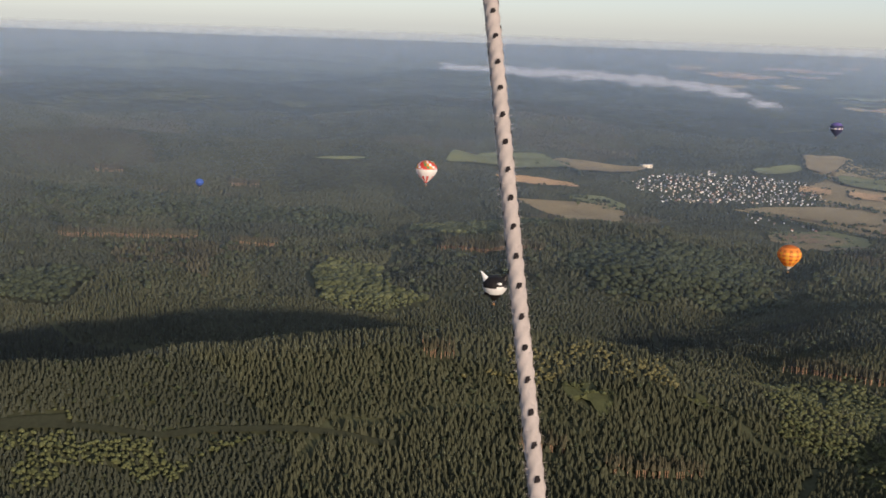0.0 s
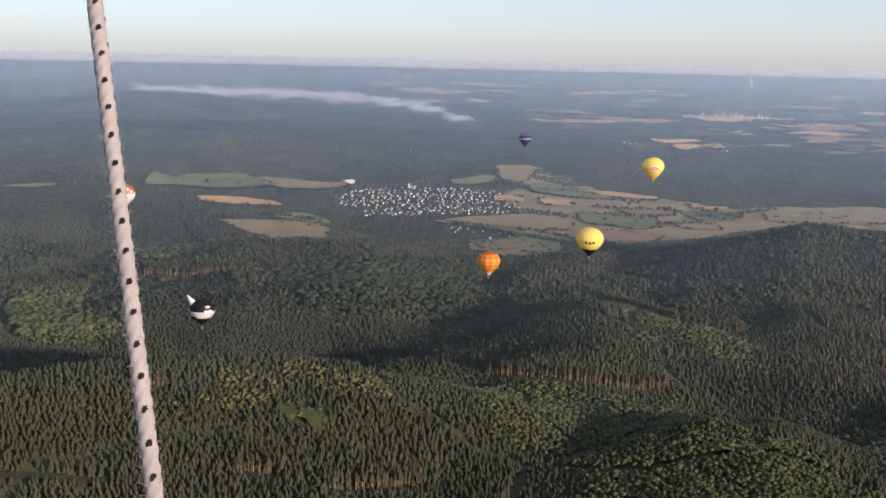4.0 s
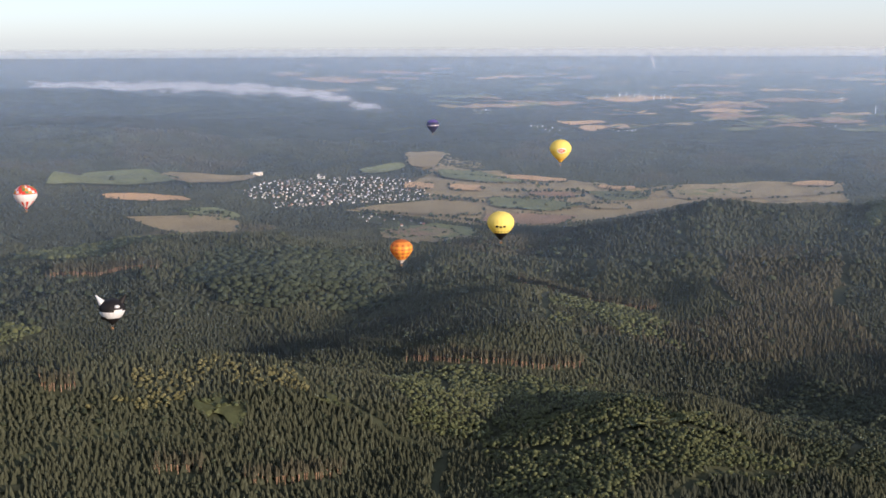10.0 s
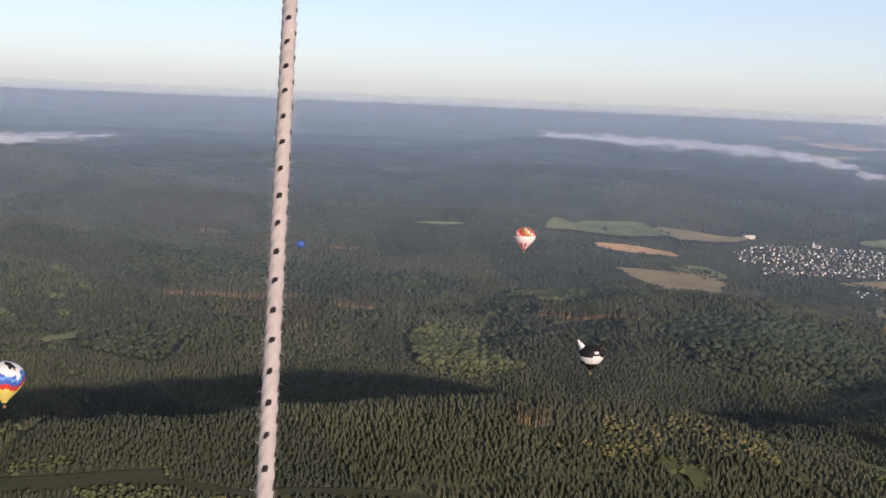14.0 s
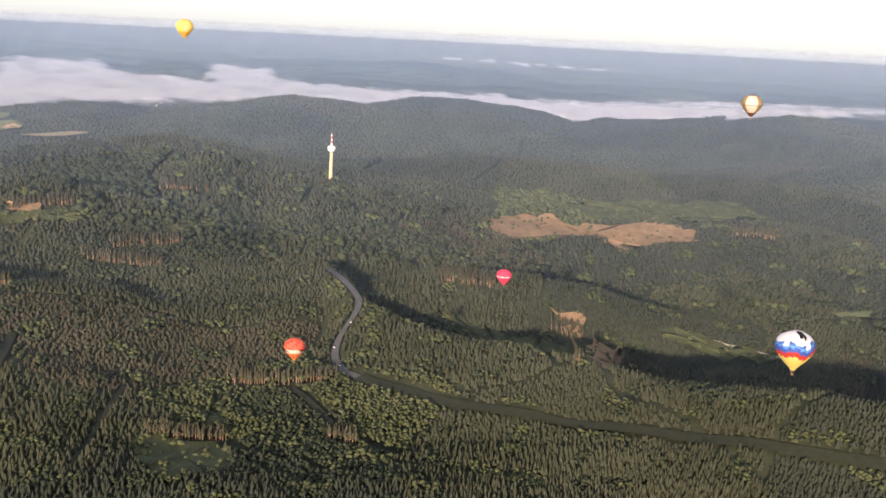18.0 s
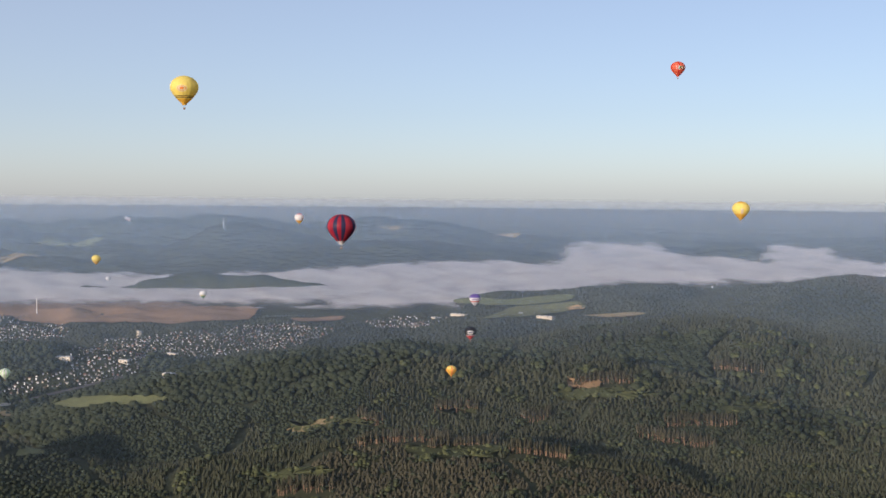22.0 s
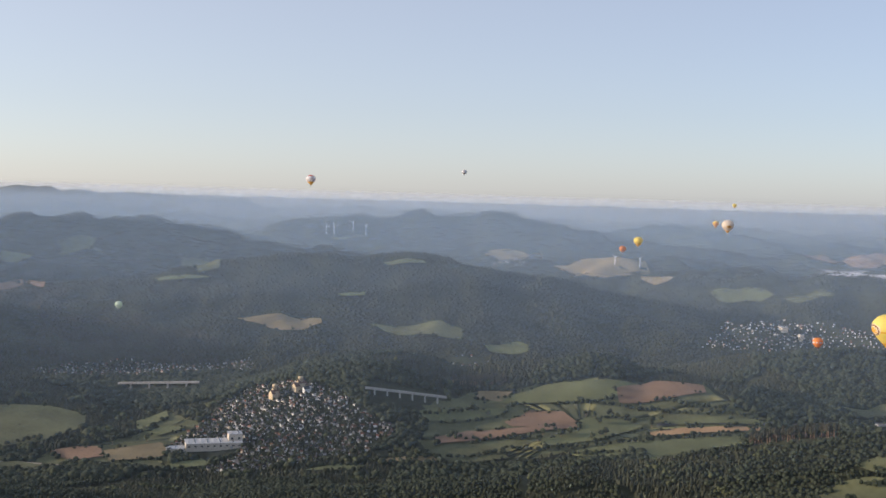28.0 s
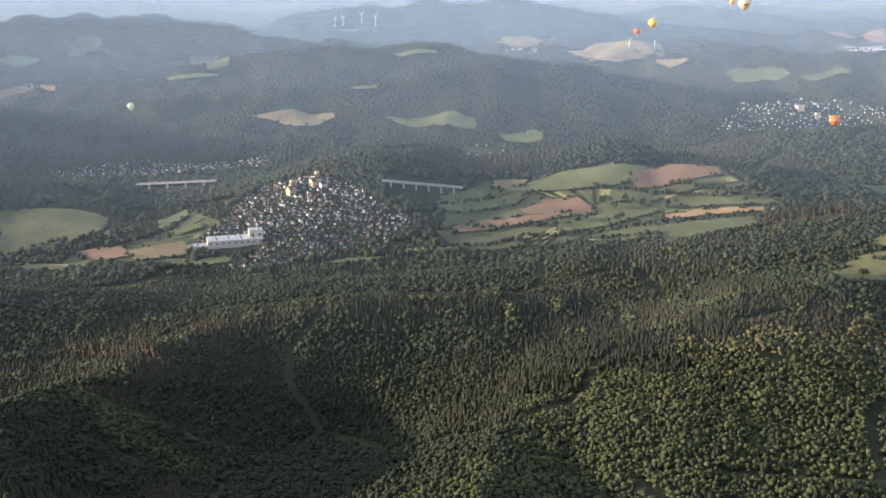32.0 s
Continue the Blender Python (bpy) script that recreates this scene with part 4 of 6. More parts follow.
def tower(x, y, h):
    root = empty("telecom_tower", x, y, height(x, y))
    part("shaft", lathe([(h * 0.050, -8), (h * 0.040, 0), (h * 0.034, h * 0.3), (h * 0.030, h * 0.62)], 20), STONE, root, "slender concrete shaft")
    part("pulpit", lathe([(h * 0.03, h * 0.58), (h * 0.075, h * 0.62), (h * 0.078, h * 0.66), (h * 0.05, h * 0.675), (h * 0.03, h * 0.68)], 20), PAINT, root, "white round platform")
    part("upper_ring", lathe([(h * 0.03, h * 0.69), (h * 0.055, h * 0.70), (h * 0.055, h * 0.72), (h * 0.03, h * 0.73)], 20), CONCRETE, root)
    for i in range(6):
        z = h * (0.73 + 0.045 * i)
        r = h * (0.017 - 0.002 * i)
        part("antenna_section", lathe([(r, z), (r, z + h * 0.045)], 10), (PAINT, SIGNAL)[i % 2], root)
    for i in range(8):
        a = i * math.pi / 4
        part("dish", tube((math.cos(a) * h * 0.07, math.sin(a) * h * 0.07, h * 0.69), (math.cos(a) * h * 0.082, math.sin(a) * h * 0.082, h * 0.69), h * 0.016, h * 0.02, 10), PAINT, root)
    tagged(root, "tall pale concrete telecommunication tower standing in the forest", "tower")


def mast(x, y, h):
    root = empty("radio_mast", x, y, height(x, y))
    part("pole", tube((0, 0, -2), (0, 0, h), 1.3, 0.5, 8), PAINT, root)
    part("crossbar", box(0, 0, h * 0.8, 4, 0.6, 0.6), PAINT, root)
    tagged(root, "thin pale radio mast on a hill", "mast")


def church(x, y, h, onion):
    root = empty("church", x, y, height(x, y) + 1)
    k = h / 26
    part("tower", box(0, 0, h * 0.3, 7 * k, 7 * k, h * 0.7, 0.2), WALLS[0], root, "white square tower")
    part("spire", lathe([(4.8 * k, h * 0.64), (3.6 * k, h * 0.74), (3.9 * k, h * 0.8), (1.8 * k, h * 0.92), (0.3, h * 1.15)] if onion else [(4.9 * k, h * 0.64), (2.4 * k, h * 0.9), (0.2, h * 1.3)], 8), ROOFS[0], root, "dark slate spire")
    wc, wf, rc, rf = house_parts(22 * k, 11 * k, 9 * k, 7 * k)
    for nm, cs, fs, mt in (("nave_wall", wc, wf, WALLS[0]), ("nave_roof", rc, rf, ROOFS[0])):
        bm = bmesh.new()
        vs = [bm.verts.new(c + np.array([14 * k, 0, 0])) for c in cs]
        for f in fs:
            bm.faces.new([vs[i] for i in dict.fromkeys(f)])
        part(nm, bm, mt, root)
    for i in range(4):
        part("window", box((7 + i * 4.5) * k, -5.55 * k, 5 * k, 1.4 * k, 0.15, 4 * k), GLASS, root)
    tagged(root, "white village church with a dark spire", "church")


def castle(x, y, l):
    root = empty("castle", x, y, height(x, y) + 1)
    for nm, dx, w, h, dy in (("main_wing", 0, l * 0.55, 12, 0), ("side_wing", l * 0.5, l * 0.4, 8, 3), ("gate_wing", -l * 0.48, l * 0.35, 7, -4)):
        wc, wf, rc, rf = house_parts(w, 11, h, 6)
        off = np.array([dx, dy, 0])
        bm = bmesh.new()
        vs = [bm.verts.new(c + off) for c in wc]
        for f in wf:
            bm.faces.new([vs[i] for i in dict.fromkeys(f)])
        wing = part(nm, bm, STONE, root)
        bm = bmesh.new()
        vs = [bm.verts.new(c + off) for c in rc]
        for f in rf:
            bm.faces.new([vs[i] for i in f])
        part("roof", bm, ROOFS[2], wing)
        for i in range(4):
            part("window", box(dx - w * 0.36 + i * w * 0.24, dy - 5.56, h * 0.6, 1.3, 0.15, 2), GLASS, wing)
    part("keep", lathe([(4.2, -3), (4.0, 20), (4.6, 20.5), (4.6, 23)], 14), STONE, root, "round stone keep")
    tagged(root, "pale stone castle on the wooded hilltop above the town", "castle")


def factory(x, y, l, w, h, turn):
    root = empty("factory_hall", x, y, height(x, y), turn + 45)
    part("wall", box(0, 0, h / 2 - 1.5, l, w, h + 3, 0.15), WALLS[1], root, "pale sheet walls")
    part("roof", box(0, 0, h + 0.3, l + 0.8, w + 0.8, 0.6), METAL_ROOF, root)
    for i in range(max(2, int(l / 9))):
        px = -l / 2 + (i + 0.5) * l / max(2, int(l / 9))
        part("skylight", box(px, 0, h + 0.9, 1.6, w * 0.7, 0.6), GLASS if i % 2 else METAL_ROOF, root)
        part("window", box(px, -w / 2 - 0.03, h * 0.55, 3.5, 0.14, h * 0.22), GLASS, root)
        part("window", box(px, w / 2 + 0.03, h * 0.55, 3.5, 0.14, h * 0.22), GLASS, root)
    part("gate", box(l * 0.3, -w / 2 - 0.05, 2, 4, 0.14, 4), STEEL, root)
    tagged(root, "white flat-roofed factory hall among the houses" if h < 15 else "pale tall block building in the town", "factory" if h < 15 else "building")
    OPEN.append(([(x - l * 0.6, y - l * 0.6), (x + l * 0.6, y - l * 0.6), (x + l * 0.6, y + l * 0.6), (x - l * 0.6, y + l * 0.6)], "town"))


def turbine(x, y, h):
    root = empty("wind_turbine", x, y, height(x, y), math.degrees(math.atan2(-y, -x)) + 25)
    part("mast", tube((0, 0, -3), (0, 0, h), h * 0.036, h * 0.022, 10), PAINT, root)
    part("nacelle", box(0.01 * h, 0, h * 1.01, h * 0.08, h * 0.035, h * 0.035, 0.1), PAINT, root)
    part("hub", tube((h * 0.05, 0, h * 1.01), (h * 0.075, 0, h * 1.01), h * 0.018, h * 0.008, 10), PAINT, root)
    a0 = random.uniform(0, 120)
    for i in range(3):
        a = radians(a0 + i * 120)
        d = Vector((0, math.sin(a), math.cos(a)))
        c = Vector((h * 0.058, 0, h * 1.01))
        part("blade", tube(c, c + d * h * 0.55, h * 0.024, h * 0.008, 5), PAINT, root)
    tagged(root, "white three-bladed wind turbine on a distant rise", "wind turbine", group="wind turbines on the skyline")


def viaduct(a, b, z, z1, n):
    pa, pb = np.array(a, float), np.array(b, float)
    root = empty("viaduct", pa[0], pa[1], z, math.degrees(math.atan2(pb[1] - pa[1], pb[0] - pa[0])))
    l = float(np.hypot(*(pb - pa)))
    part("deck", box(l / 2, 0, 0, l * 1.08, 10, 2.0, 0.2), CONCRETE, root, "long straight concrete deck")
    for s in (-1, 1):
        part("parapet", box(l / 2, s * 4.8, 1.6, l * 1.08, 0.4, 1.3), CONCRETE, root)
    for i in range(n):
        t = (i + 0.5) / n
        foot = min(height(*(pa + (pb - pa) * t)) - z - (z1 - z) * t - 2, -4)
        part("pier", box(l * t, 0, (foot - 1) / 2, 2.8, 6, abs(foot) - 1, 0.2), CONCRETE, root)
    slope = Matrix(((1, 0, 0, 0), (0, 1, 0, 0), ((z1 - z) / l, 0, 1, 0), (0, 0, 0, 1)))
    for ob in root.children:
        ob.data.transform(slope)
    tagged(root, "concrete road viaduct on tall piers across the valley", "bridge")
    nrm = np.array([-(pb - pa)[1], (pb - pa)[0]]) / l * 36
    OPEN.append(([pa - nrm, pb - nrm, pb + nrm, pa + nrm], "town"))


# ---- steam and cars ----
def steam_plume(x, y, h):
    """A white leaning column of steam that widens as it rises."""
    n, m = 40, 16
    g = height(x, y)
    v, t = np.meshgrid(np.linspace(0, 1, n), np.linspace(0, 2 * math.pi, m), indexing="ij")
    rad = h * (0.03 + 0.09 * v) * (1 + 0.3 * np.sin(v * 19 + 2 * t) + 0.2 * np.sin(v * 37 - 3 * t))
    side = np.array([y, -x]) / math.hypot(x, y)
    off = -0.32 * h * v ** 1.3
    X = x + side[0] * off + np.cos(t) * rad
    Y = y + side[1] * off + np.sin(t) * rad
    ob = mesh_from("steam_plume", np.stack([X, Y, g + h * v], -1).reshape(-1, 3), quads(n, m), FOG)
    at = ob.data.attributes.new("mist_depth", "FLOAT", "POINT")
    at.data.foreach_set("value", np.ascontiguousarray((1.0 - 0.75 * v).ravel(), dtype=np.float32))
    tagged(ob, "white leaning plume of steam rising far off", "steam", kind="stuff")


TYRE = material("tyre_rubber", (0.02, 0.02, 0.02), rough=0.9, scale=3, vary=0.2)


def car(x, y, turn, paint):
    root = empty("car", x, y, height(x, y) + 3.25, turn)
    bm = box(0, 0, 0.75, 4.4, 1.8, 0.75, 0.15)
    part("body", bm, paint, root)
    bm = box(-0.2, 0, 1.35, 2.5, 1.6, 0.6, 0.0)
    for v in bm.verts:
        if v.co.z > 1.4:
            v.co.x = v.co.x * 0.72
            v.co.y *= 0.85
    part("cabin", bm, GLASS, root, "dark glass cabin")
    part("roof_panel", box(-0.2, 0, 1.68, 1.75, 1.3, 0.06, 0.02), paint, root)
    for sx in (-1.35, 1.35):
        for sy in (-0.85, 0.85):
            part("wheel", tube((sx, sy - 0.1, 0.34), (sx, sy + 0.1, 0.34), 0.34, 0.34, 12), TYRE, root)
    for sy in (-0.6, 0.6):
        part("headlight", box(2.2, sy, 0.85, 0.06, 0.35, 0.18), PAINT, root)
    tagged(root, "white car driving on the grey forest road", "car", group="cars on the forest road")



# ---- trees that stand alone, hedges, cut edges ----
def edge(pts):
    EDGES.append(pts)
    c = np.array(pts, float)
    toward = -c / np.hypot(*c.T)[:, None]
    OPEN.append((np.concatenate([c, (c + toward * 13)[::-1]]), "felled"))


def hedge(pts):
    HEDGES.append(pts)


def trees_at(pts):
    LONE.extend(pts)


EDGES, HEDGES, LONE = [], [], []


# fields round the village
field("meadow", ((-217, 2453), (-101, 2525), (-16, 2462), (-15, 2202), (-92, 2293), (-199, 2374)))
field("plough", ((-204, 2436), (-112, 2482), (-51, 2397), (-94, 2321), (-187, 2375)))
# open patches in the woods
field("young", ((-285, 1099), (-249, 1107), (-223, 1087), (-230, 1065), (-259, 1074)))
field("young", ((-170, 1142), (-152, 1155), (-134, 1137), (-149, 1130)))
field("young", ((137, 1091), (188, 1104), (231, 1127), (236, 1125), (180, 1090), (140, 1076)))
field("young", ((-1076, 229), (-1087, 249), (-1059, 314), (-966, 296), (-961, 236), (-991, 220)))
field("young", ((-1201, 345), (-1193, 357), (-1078, 320), (-1097, 308)))
field("heath", ((-1835, 1021), (-1871, 1078), (-1846, 1160), (-1806, 1167), (-1783, 1219), (-1755, 1301), (-1699, 1375), (-1640, 1336), (-1669, 1266), (-1666, 1203), (-1745, 1195), (-1746, 1112), (-1751, 1046), (-1765, 1002)))
field("young", ((-1873, 1206), (-1851, 1315), (-1741, 1500), (-1647, 1503), (-1704, 1404), (-1795, 1228)))
field("meadow", ((-1259, 1293), (-1266, 1377), (-1234, 1344), (-1246, 1293)))
field("young", ((-1402, 685), (-1332, 743), (-1281, 818), (-1239, 889), (-1069, 676), (-1308, 714)))
field("young", ((-1274, 977), (-1249, 1047), (-1170, 1121), (-1169, 1100), (-1229, 1001)))
field("heath", ((-1331, 851), (-1317, 882), (-1278, 868), (-1295, 843)))
field("heath", ((-1273, 848), (-1251, 915), (-1225, 908), (-1037, 707)))
field("young", ((-2027, 511), (-2037, 571), (-2001, 551), (-1990, 492)))
field("young", ((-1705, 4), (-1719, 62), (-1694, 61), (-1690, 5)))
field("heath", ((-1779, 194), (-1779, 240), (-1754, 241), (-1764, 196)))
field("young", ((-1663, -202), (-1662, -107), (-1653, -74), (-1641, -168)))
# fields of the valley
field("plough", ((-3159, -385), (-3209, -237), (-3163, -249), (-3114, -365)))
field("meadow", ((-3315, 8), (-3241, 161), (-3210, 312), (-3214, 388), (-3151, 350), (-3154, 157)))
field("stubble", ((-3116, 346), (-3118, 391), (-3082, 394), (-3083, 350)))
field("pale", ((-3045, 368), (-3013, 491), (-2981, 542), (-2971, 470)))
field("pale", ((-4105, -207), (-4114, -109), (-4098, -127)))
# ropes
rope((-0.498, 0.831, 400.160), (-0.317, 0.527, 399.612))
# balloons
balloon("red_white", -341, 870, 289, 17.0, 0)
balloon("horned", -215, 667, 248, 15.0, 0)
balloon("plaid", -61, 879, 247, 17.0, 0)
balloon("yellow_black", 12, 780, 282, 18.0, 0)
balloon("yellow_badge", 61, 936, 317, 17.0, 0)
balloon("navy", -64, 1525, 295, 16.0, 0)
balloon("blue", -1112, 1764, 121, 14.0, 0)
balloon("rainbow", -466, 453, 241, 21.0, 0)
balloon("pink", -1056, 612, 148, 16.0, 0)
balloon("red_flame", -853, 309, 149, 17.0, 0)
balloon("gold", -747, 653, 352, 17.0, 0)
balloon("yellow_arms", -1154, 298, 389, 17.0, 0)
balloon("purple_white", -1676, 58, 255, 16.0, 0)
balloon("black_badge", -1520, 47, 226, 16.0, 0)
balloon("amber", -1734, 26, 145, 15.0, 0)
balloon("maroon", -781, -61, 380, 19.0, 0)
balloon("yellow_ring", -769, -161, 469, 18.0, 0)
balloon("coral", -1312, 267, 542, 16.0, 0)
balloon("white_red", -1844, -209, 365, 15.0, 0)
balloon("yellow", -2021, -574, 290, 15.0, 0)
balloon("grey", -3149, -863, 177, 14.0, 0)
balloon("white_green", -2217, -431, 215, 14.0, 0)
balloon("mint", -1729, -625, 139, 15.0, 0)
balloon("white", -2731, -1093, 548, 14.0, 0)
balloon("white", -3971, -1017, 315, 13.6, 0)
balloon("yellow_rings", -681, -315, 328, 19.0, 0)
balloon("orange_beast", -1541, -814, 206, 15.0, 0)
balloon("white_red", -1145, -1461, 419, 15.0, 0)
balloon("grey", -2331, -2296, 463, 14.0, 0)
balloon("cream", -1443, -904, 367, 17.0, 0)
balloon("amber", -2416, -1546, 347, 15.0, 0)
balloon("yellow", -3485, -2160, 386, 13.6, 0)
balloon("yellow", -1591, -1164, 332, 15.0, 0)
balloon("plaid", -2101, -1578, 291, 15.0, 0)
balloon("maroon", -2976, -1357, 286, 14.0, 0)
balloon("mint", -1102, -1968, 184, 14.0, 0)
balloon("white", -3969, -1026, 320, 11.7, 0)
# towns and villages
town(((-3174, -189), (-3211, -84), (-3120, 22), (-3075, -7), (-3088, -169)), 50, 0)
town(((-40, 3907), (35, 3920), (34, 3875), (-31, 3860)), 16, 0)
town(((-3311, 2363), (-3306, 2570), (-3195, 2618), (-3119, 2536), (-3289, 2381)), 14, 0)
town(((-3516, 783), (-3566, 900), (-3191, 821), (-3208, 730)), 12, 0)
# single works
tower(-1997, 784, 85)
church(-426, 3058, 17, 1)
church(-1281, -1626, 15, 0)
castle(-1274, -1644, 24)
castle(-1233, -1663, 16)
factory(-1057, -1585, 88, 40, 9, 106)
factory(-1090, -1574, 22, 24, 15, 106)
factory(-1002, -1608, 28, 24, 5, 100)
factory(-3049, 288, 46, 16, 5, 10)
factory(-3100, 220, 36, 14, 4, 10)
factory(-3152, 67, 44, 16, 4, 12)
factory(-3150, 7, 26, 14, 4, 12)
factory(-2754, -607, 26, 12, 7, 20)
factory(-2419, -632, 20, 10, 6, 30)
factory(-2948, -732, 10, 8, 13, 0)
factory(-2689, -1465, 14, 11, 17, 0)
factory(-2751, -1551, 40, 16, 10, 0)
factory(-1835, -409, 20, 10, 6, 30)
factory(-596, 3103, 30, 16, 7, 0)
factory(-2379, -742, 30, 12, 6, 40)
factory(-2797, -1078, 20, 12, 12, 0)
turbine(-2457, -3048, 27)
turbine(-2478, -3034, 27)
turbine(-2527, -2997, 27)
turbine(-2560, -2969, 27)
turbine(-2995, -2278, 26)
turbine(-3041, -2216, 26)
turbine(415, 4029, 19)
turbine(456, 4017, 19)
turbine(480, 4024, 19)
turbine(505, 4013, 19)
turbine(521, 4011, 19)
turbine(538, 4004, 19)
turbine(566, 3990, 19)
turbine(594, 4011, 19)
turbine(606, 4009, 19)
turbine(622, 3992, 19)
turbine(1204, 3709, 19)
turbine(1145, 3859, 19)
mast(-3821, -676, 34)
mast(-3097, -1035, 50)
# roads and rides
track(((-1512, 595), (-1449, 592), (-1400, 592), (-1361, 580), (-1328, 556), (-1314, 537), (-1280, 515), (-1248, 502), (-1193, 491), (-1168, 498)), 9, "asphalt")
track(((-1168, 498), (-1098, 520), (-1045, 547), (-992, 571), (-944, 621), (-872, 671), (-795, 709), (-721, 777), (-661, 829)), 15, "earth")
track(((-1007, 162), (-1111, 205), (-1204, 251)), 5, "earth")
track(((-1195, 109), (-1243, 131), (-1341, 158)), 9, "earth")
track(((-1214, 38), (-1275, 33), (-1330, 13)), 9, "earth")
track(((-1253, 1019), (-1234, 1065), (-1185, 1104), (-1149, 1142)), 5, "gravel")
track(((-1176, 423), (-1103, 434), (-1015, 423), (-948, 463)), 8, "earth")
track(((-314, 1691), (-284, 1636), (-234, 1446)), 5, "earth")
track(((-518, 1776), (-471, 1696)), 6, "earth")
track(((138, 1081), (181, 1100), (233, 1126)), 4, "gravel")
track(((-703, 794), (-631, 839), (-549, 877), (-462, 926), (-392, 947)), 8, "earth")
track(((-2004, -931), (-1813, -1050), (-1687, -1182)), 8, "asphalt")
track(((-1524, -1134), (-1468, -1182), (-1373, -1240)), 6, "earth")
track(((-742, -1755), (-798, -1702), (-827, -1649)), 6, "gravel")
track(((-2156, -802), (-2249, -723), (-2367, -604)), 9, "asphalt")
track(((-2020, 1089), (-2107, 1210), (-2647, 1566)), 7, "earth")
# rows of trunks at cut forest edges
edge(((-715, 1932), (-616, 1913), (-526, 1893)))
edge(((-94, 1412), (-17, 1380), (50, 1379), (121, 1415)))
edge(((-284, 985), (-246, 990)))
edge(((-204, 984), (-164, 1002), (-127, 1022)))
edge(((-1331, 1669), (-1253, 1741), (-1150, 1816)))
edge(((-1075, 1810), (-1019, 1870)))
edge(((58, 1809), (142, 1669), (243, 1637)))
edge(((-720, 1914), (-595, 1909)))
edge(((-1344, 2255), (-1291, 2286)))
edge(((-1609, 2134), (-1560, 2167)))
edge(((-1305, 836), (-1291, 849), (-1280, 865)))
edge(((-1042, 699), (-1224, 901)))
edge(((-1017, 406), (-997, 427)))
edge(((-1087, 249), (-1069, 317)))
edge(((-1700, 4), (-1699, 61)))
edge(((-1662, -106), (-1648, -74)))
edge(((-1670, 127), (-1682, 164)))
edge(((-1622, 1404), (-1580, 1466)))
edge(((-587, -1227), (-602, -1055)))
edge(((-1216, 366), (-1190, 428), (-1178, 475)))
edge(((-1447, 740), (-1400, 795)))
edge(((-1525, -1523), (-1601, -1458)))
edge(((-1334, -790), (-1388, -701)))
edge(((-416, 1072), (-388, 1083)))
edge(((-1626, 283), (-1607, 326), (-1595, 380)))
edge(((-1477, -95), (-1499, -39), (-1510, 19)))
edge(((-1477, 97), (-1470, 169)))
edge(((-1916, 457), (-1908, 530)))
edge(((-1383, -180), (-1375, -119)))
edge(((-1762, 213), (-1780, 300)))
edge(((-1658, 328), (-1686, 431)))
edge(((-1475, -5), (-1508, 82)))
field("young", ((-1474, -39), (-1519, 49), (-1497, 91), (-1448, 74), (-1435, -11)))
field("young", ((-1751, 178), (-1754, 271), (-1749, 330), (-1716, 291), (-1723, 200)))
field("heath", ((-1783, 207), (-1779, 241), (-1757, 251), (-1762, 217)))
field("young", ((-1423, -218), (-1432, -156), (-1405, -120), (-1385, -166)))
field("young", ((-1722, 410), (-1783, 513), (-1759, 523), (-1699, 421)))
# leafy stands
stand("mixed", ((-1432, 1664), (-1526, 1774), (-1549, 2153), (-1326, 2202), (-982, 2206), (-943, 2070), (-1154, 2001), (-1306, 1816)))
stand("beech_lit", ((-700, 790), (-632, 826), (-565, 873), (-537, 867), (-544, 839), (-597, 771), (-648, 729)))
stand("beech", ((-1202, 362), (-1172, 421), (-1052, 438), (-943, 439), (-861, 412), (-907, 284), (-1052, 322)))
stand("mixed", ((-1695, 262), (-1743, 363), (-1704, 459), (-1593, 391), (-1565, 283), (-1571, 242)))
stand("mixed", ((-1779, 577), (-1781, 731), (-1716, 884), (-1626, 840), (-1685, 674)))
stand("beech_lit", ((-1424, 587), (-1481, 643), (-1255, 561), (-1182, 516), (-1203, 505), (-1298, 551)))
stand("pale_spruce", ((-1200, -8), (-1220, 25), (-1223, 69), (-1210, 110), (-1129, 56), (-1105, 19), (-1095, -10)))
stand("beech_lit", ((-1129, 56), (-1195, 109), (-1156, 145), (-1103, 121), (-1083, 73)))
stand("beech", ((-961, 735), (-879, 779), (-834, 755), (-892, 718)))
stand("beech_lit", ((-916, 483), (-891, 527), (-860, 540), (-843, 489), (-893, 471)))
stand("mixed", ((-563, -603), (-817, -759), (-890, -712), (-927, -637), (-953, -529), (-986, -453), (-842, -382)))
stand("beech", ((-498, -1206), (-490, -996), (-480, -900), (-423, -828), (-320, -793)))
stand("mixed", ((-1156, -1307), (-1326, -1232), (-1218, -885), (-1182, -857), (-1088, -1010)))
stand("mixed", ((-1702, 278), (-1831, 470), (-1854, 621), (-1688, 566), (-1600, 337)))
stand("mixed", ((-1702, -207), (-1715, -127), (-1755, 38), (-1725, 21), (-1670, -123)))
stand("beech", ((-1724, -1387), (-2204, -1640), (-1841, -1302), (-1757, -1307)))
stand("mixed", ((-1533, -1164), (-1344, -761), (-1382, -657), (-1317, -665), (-1237, -867)))
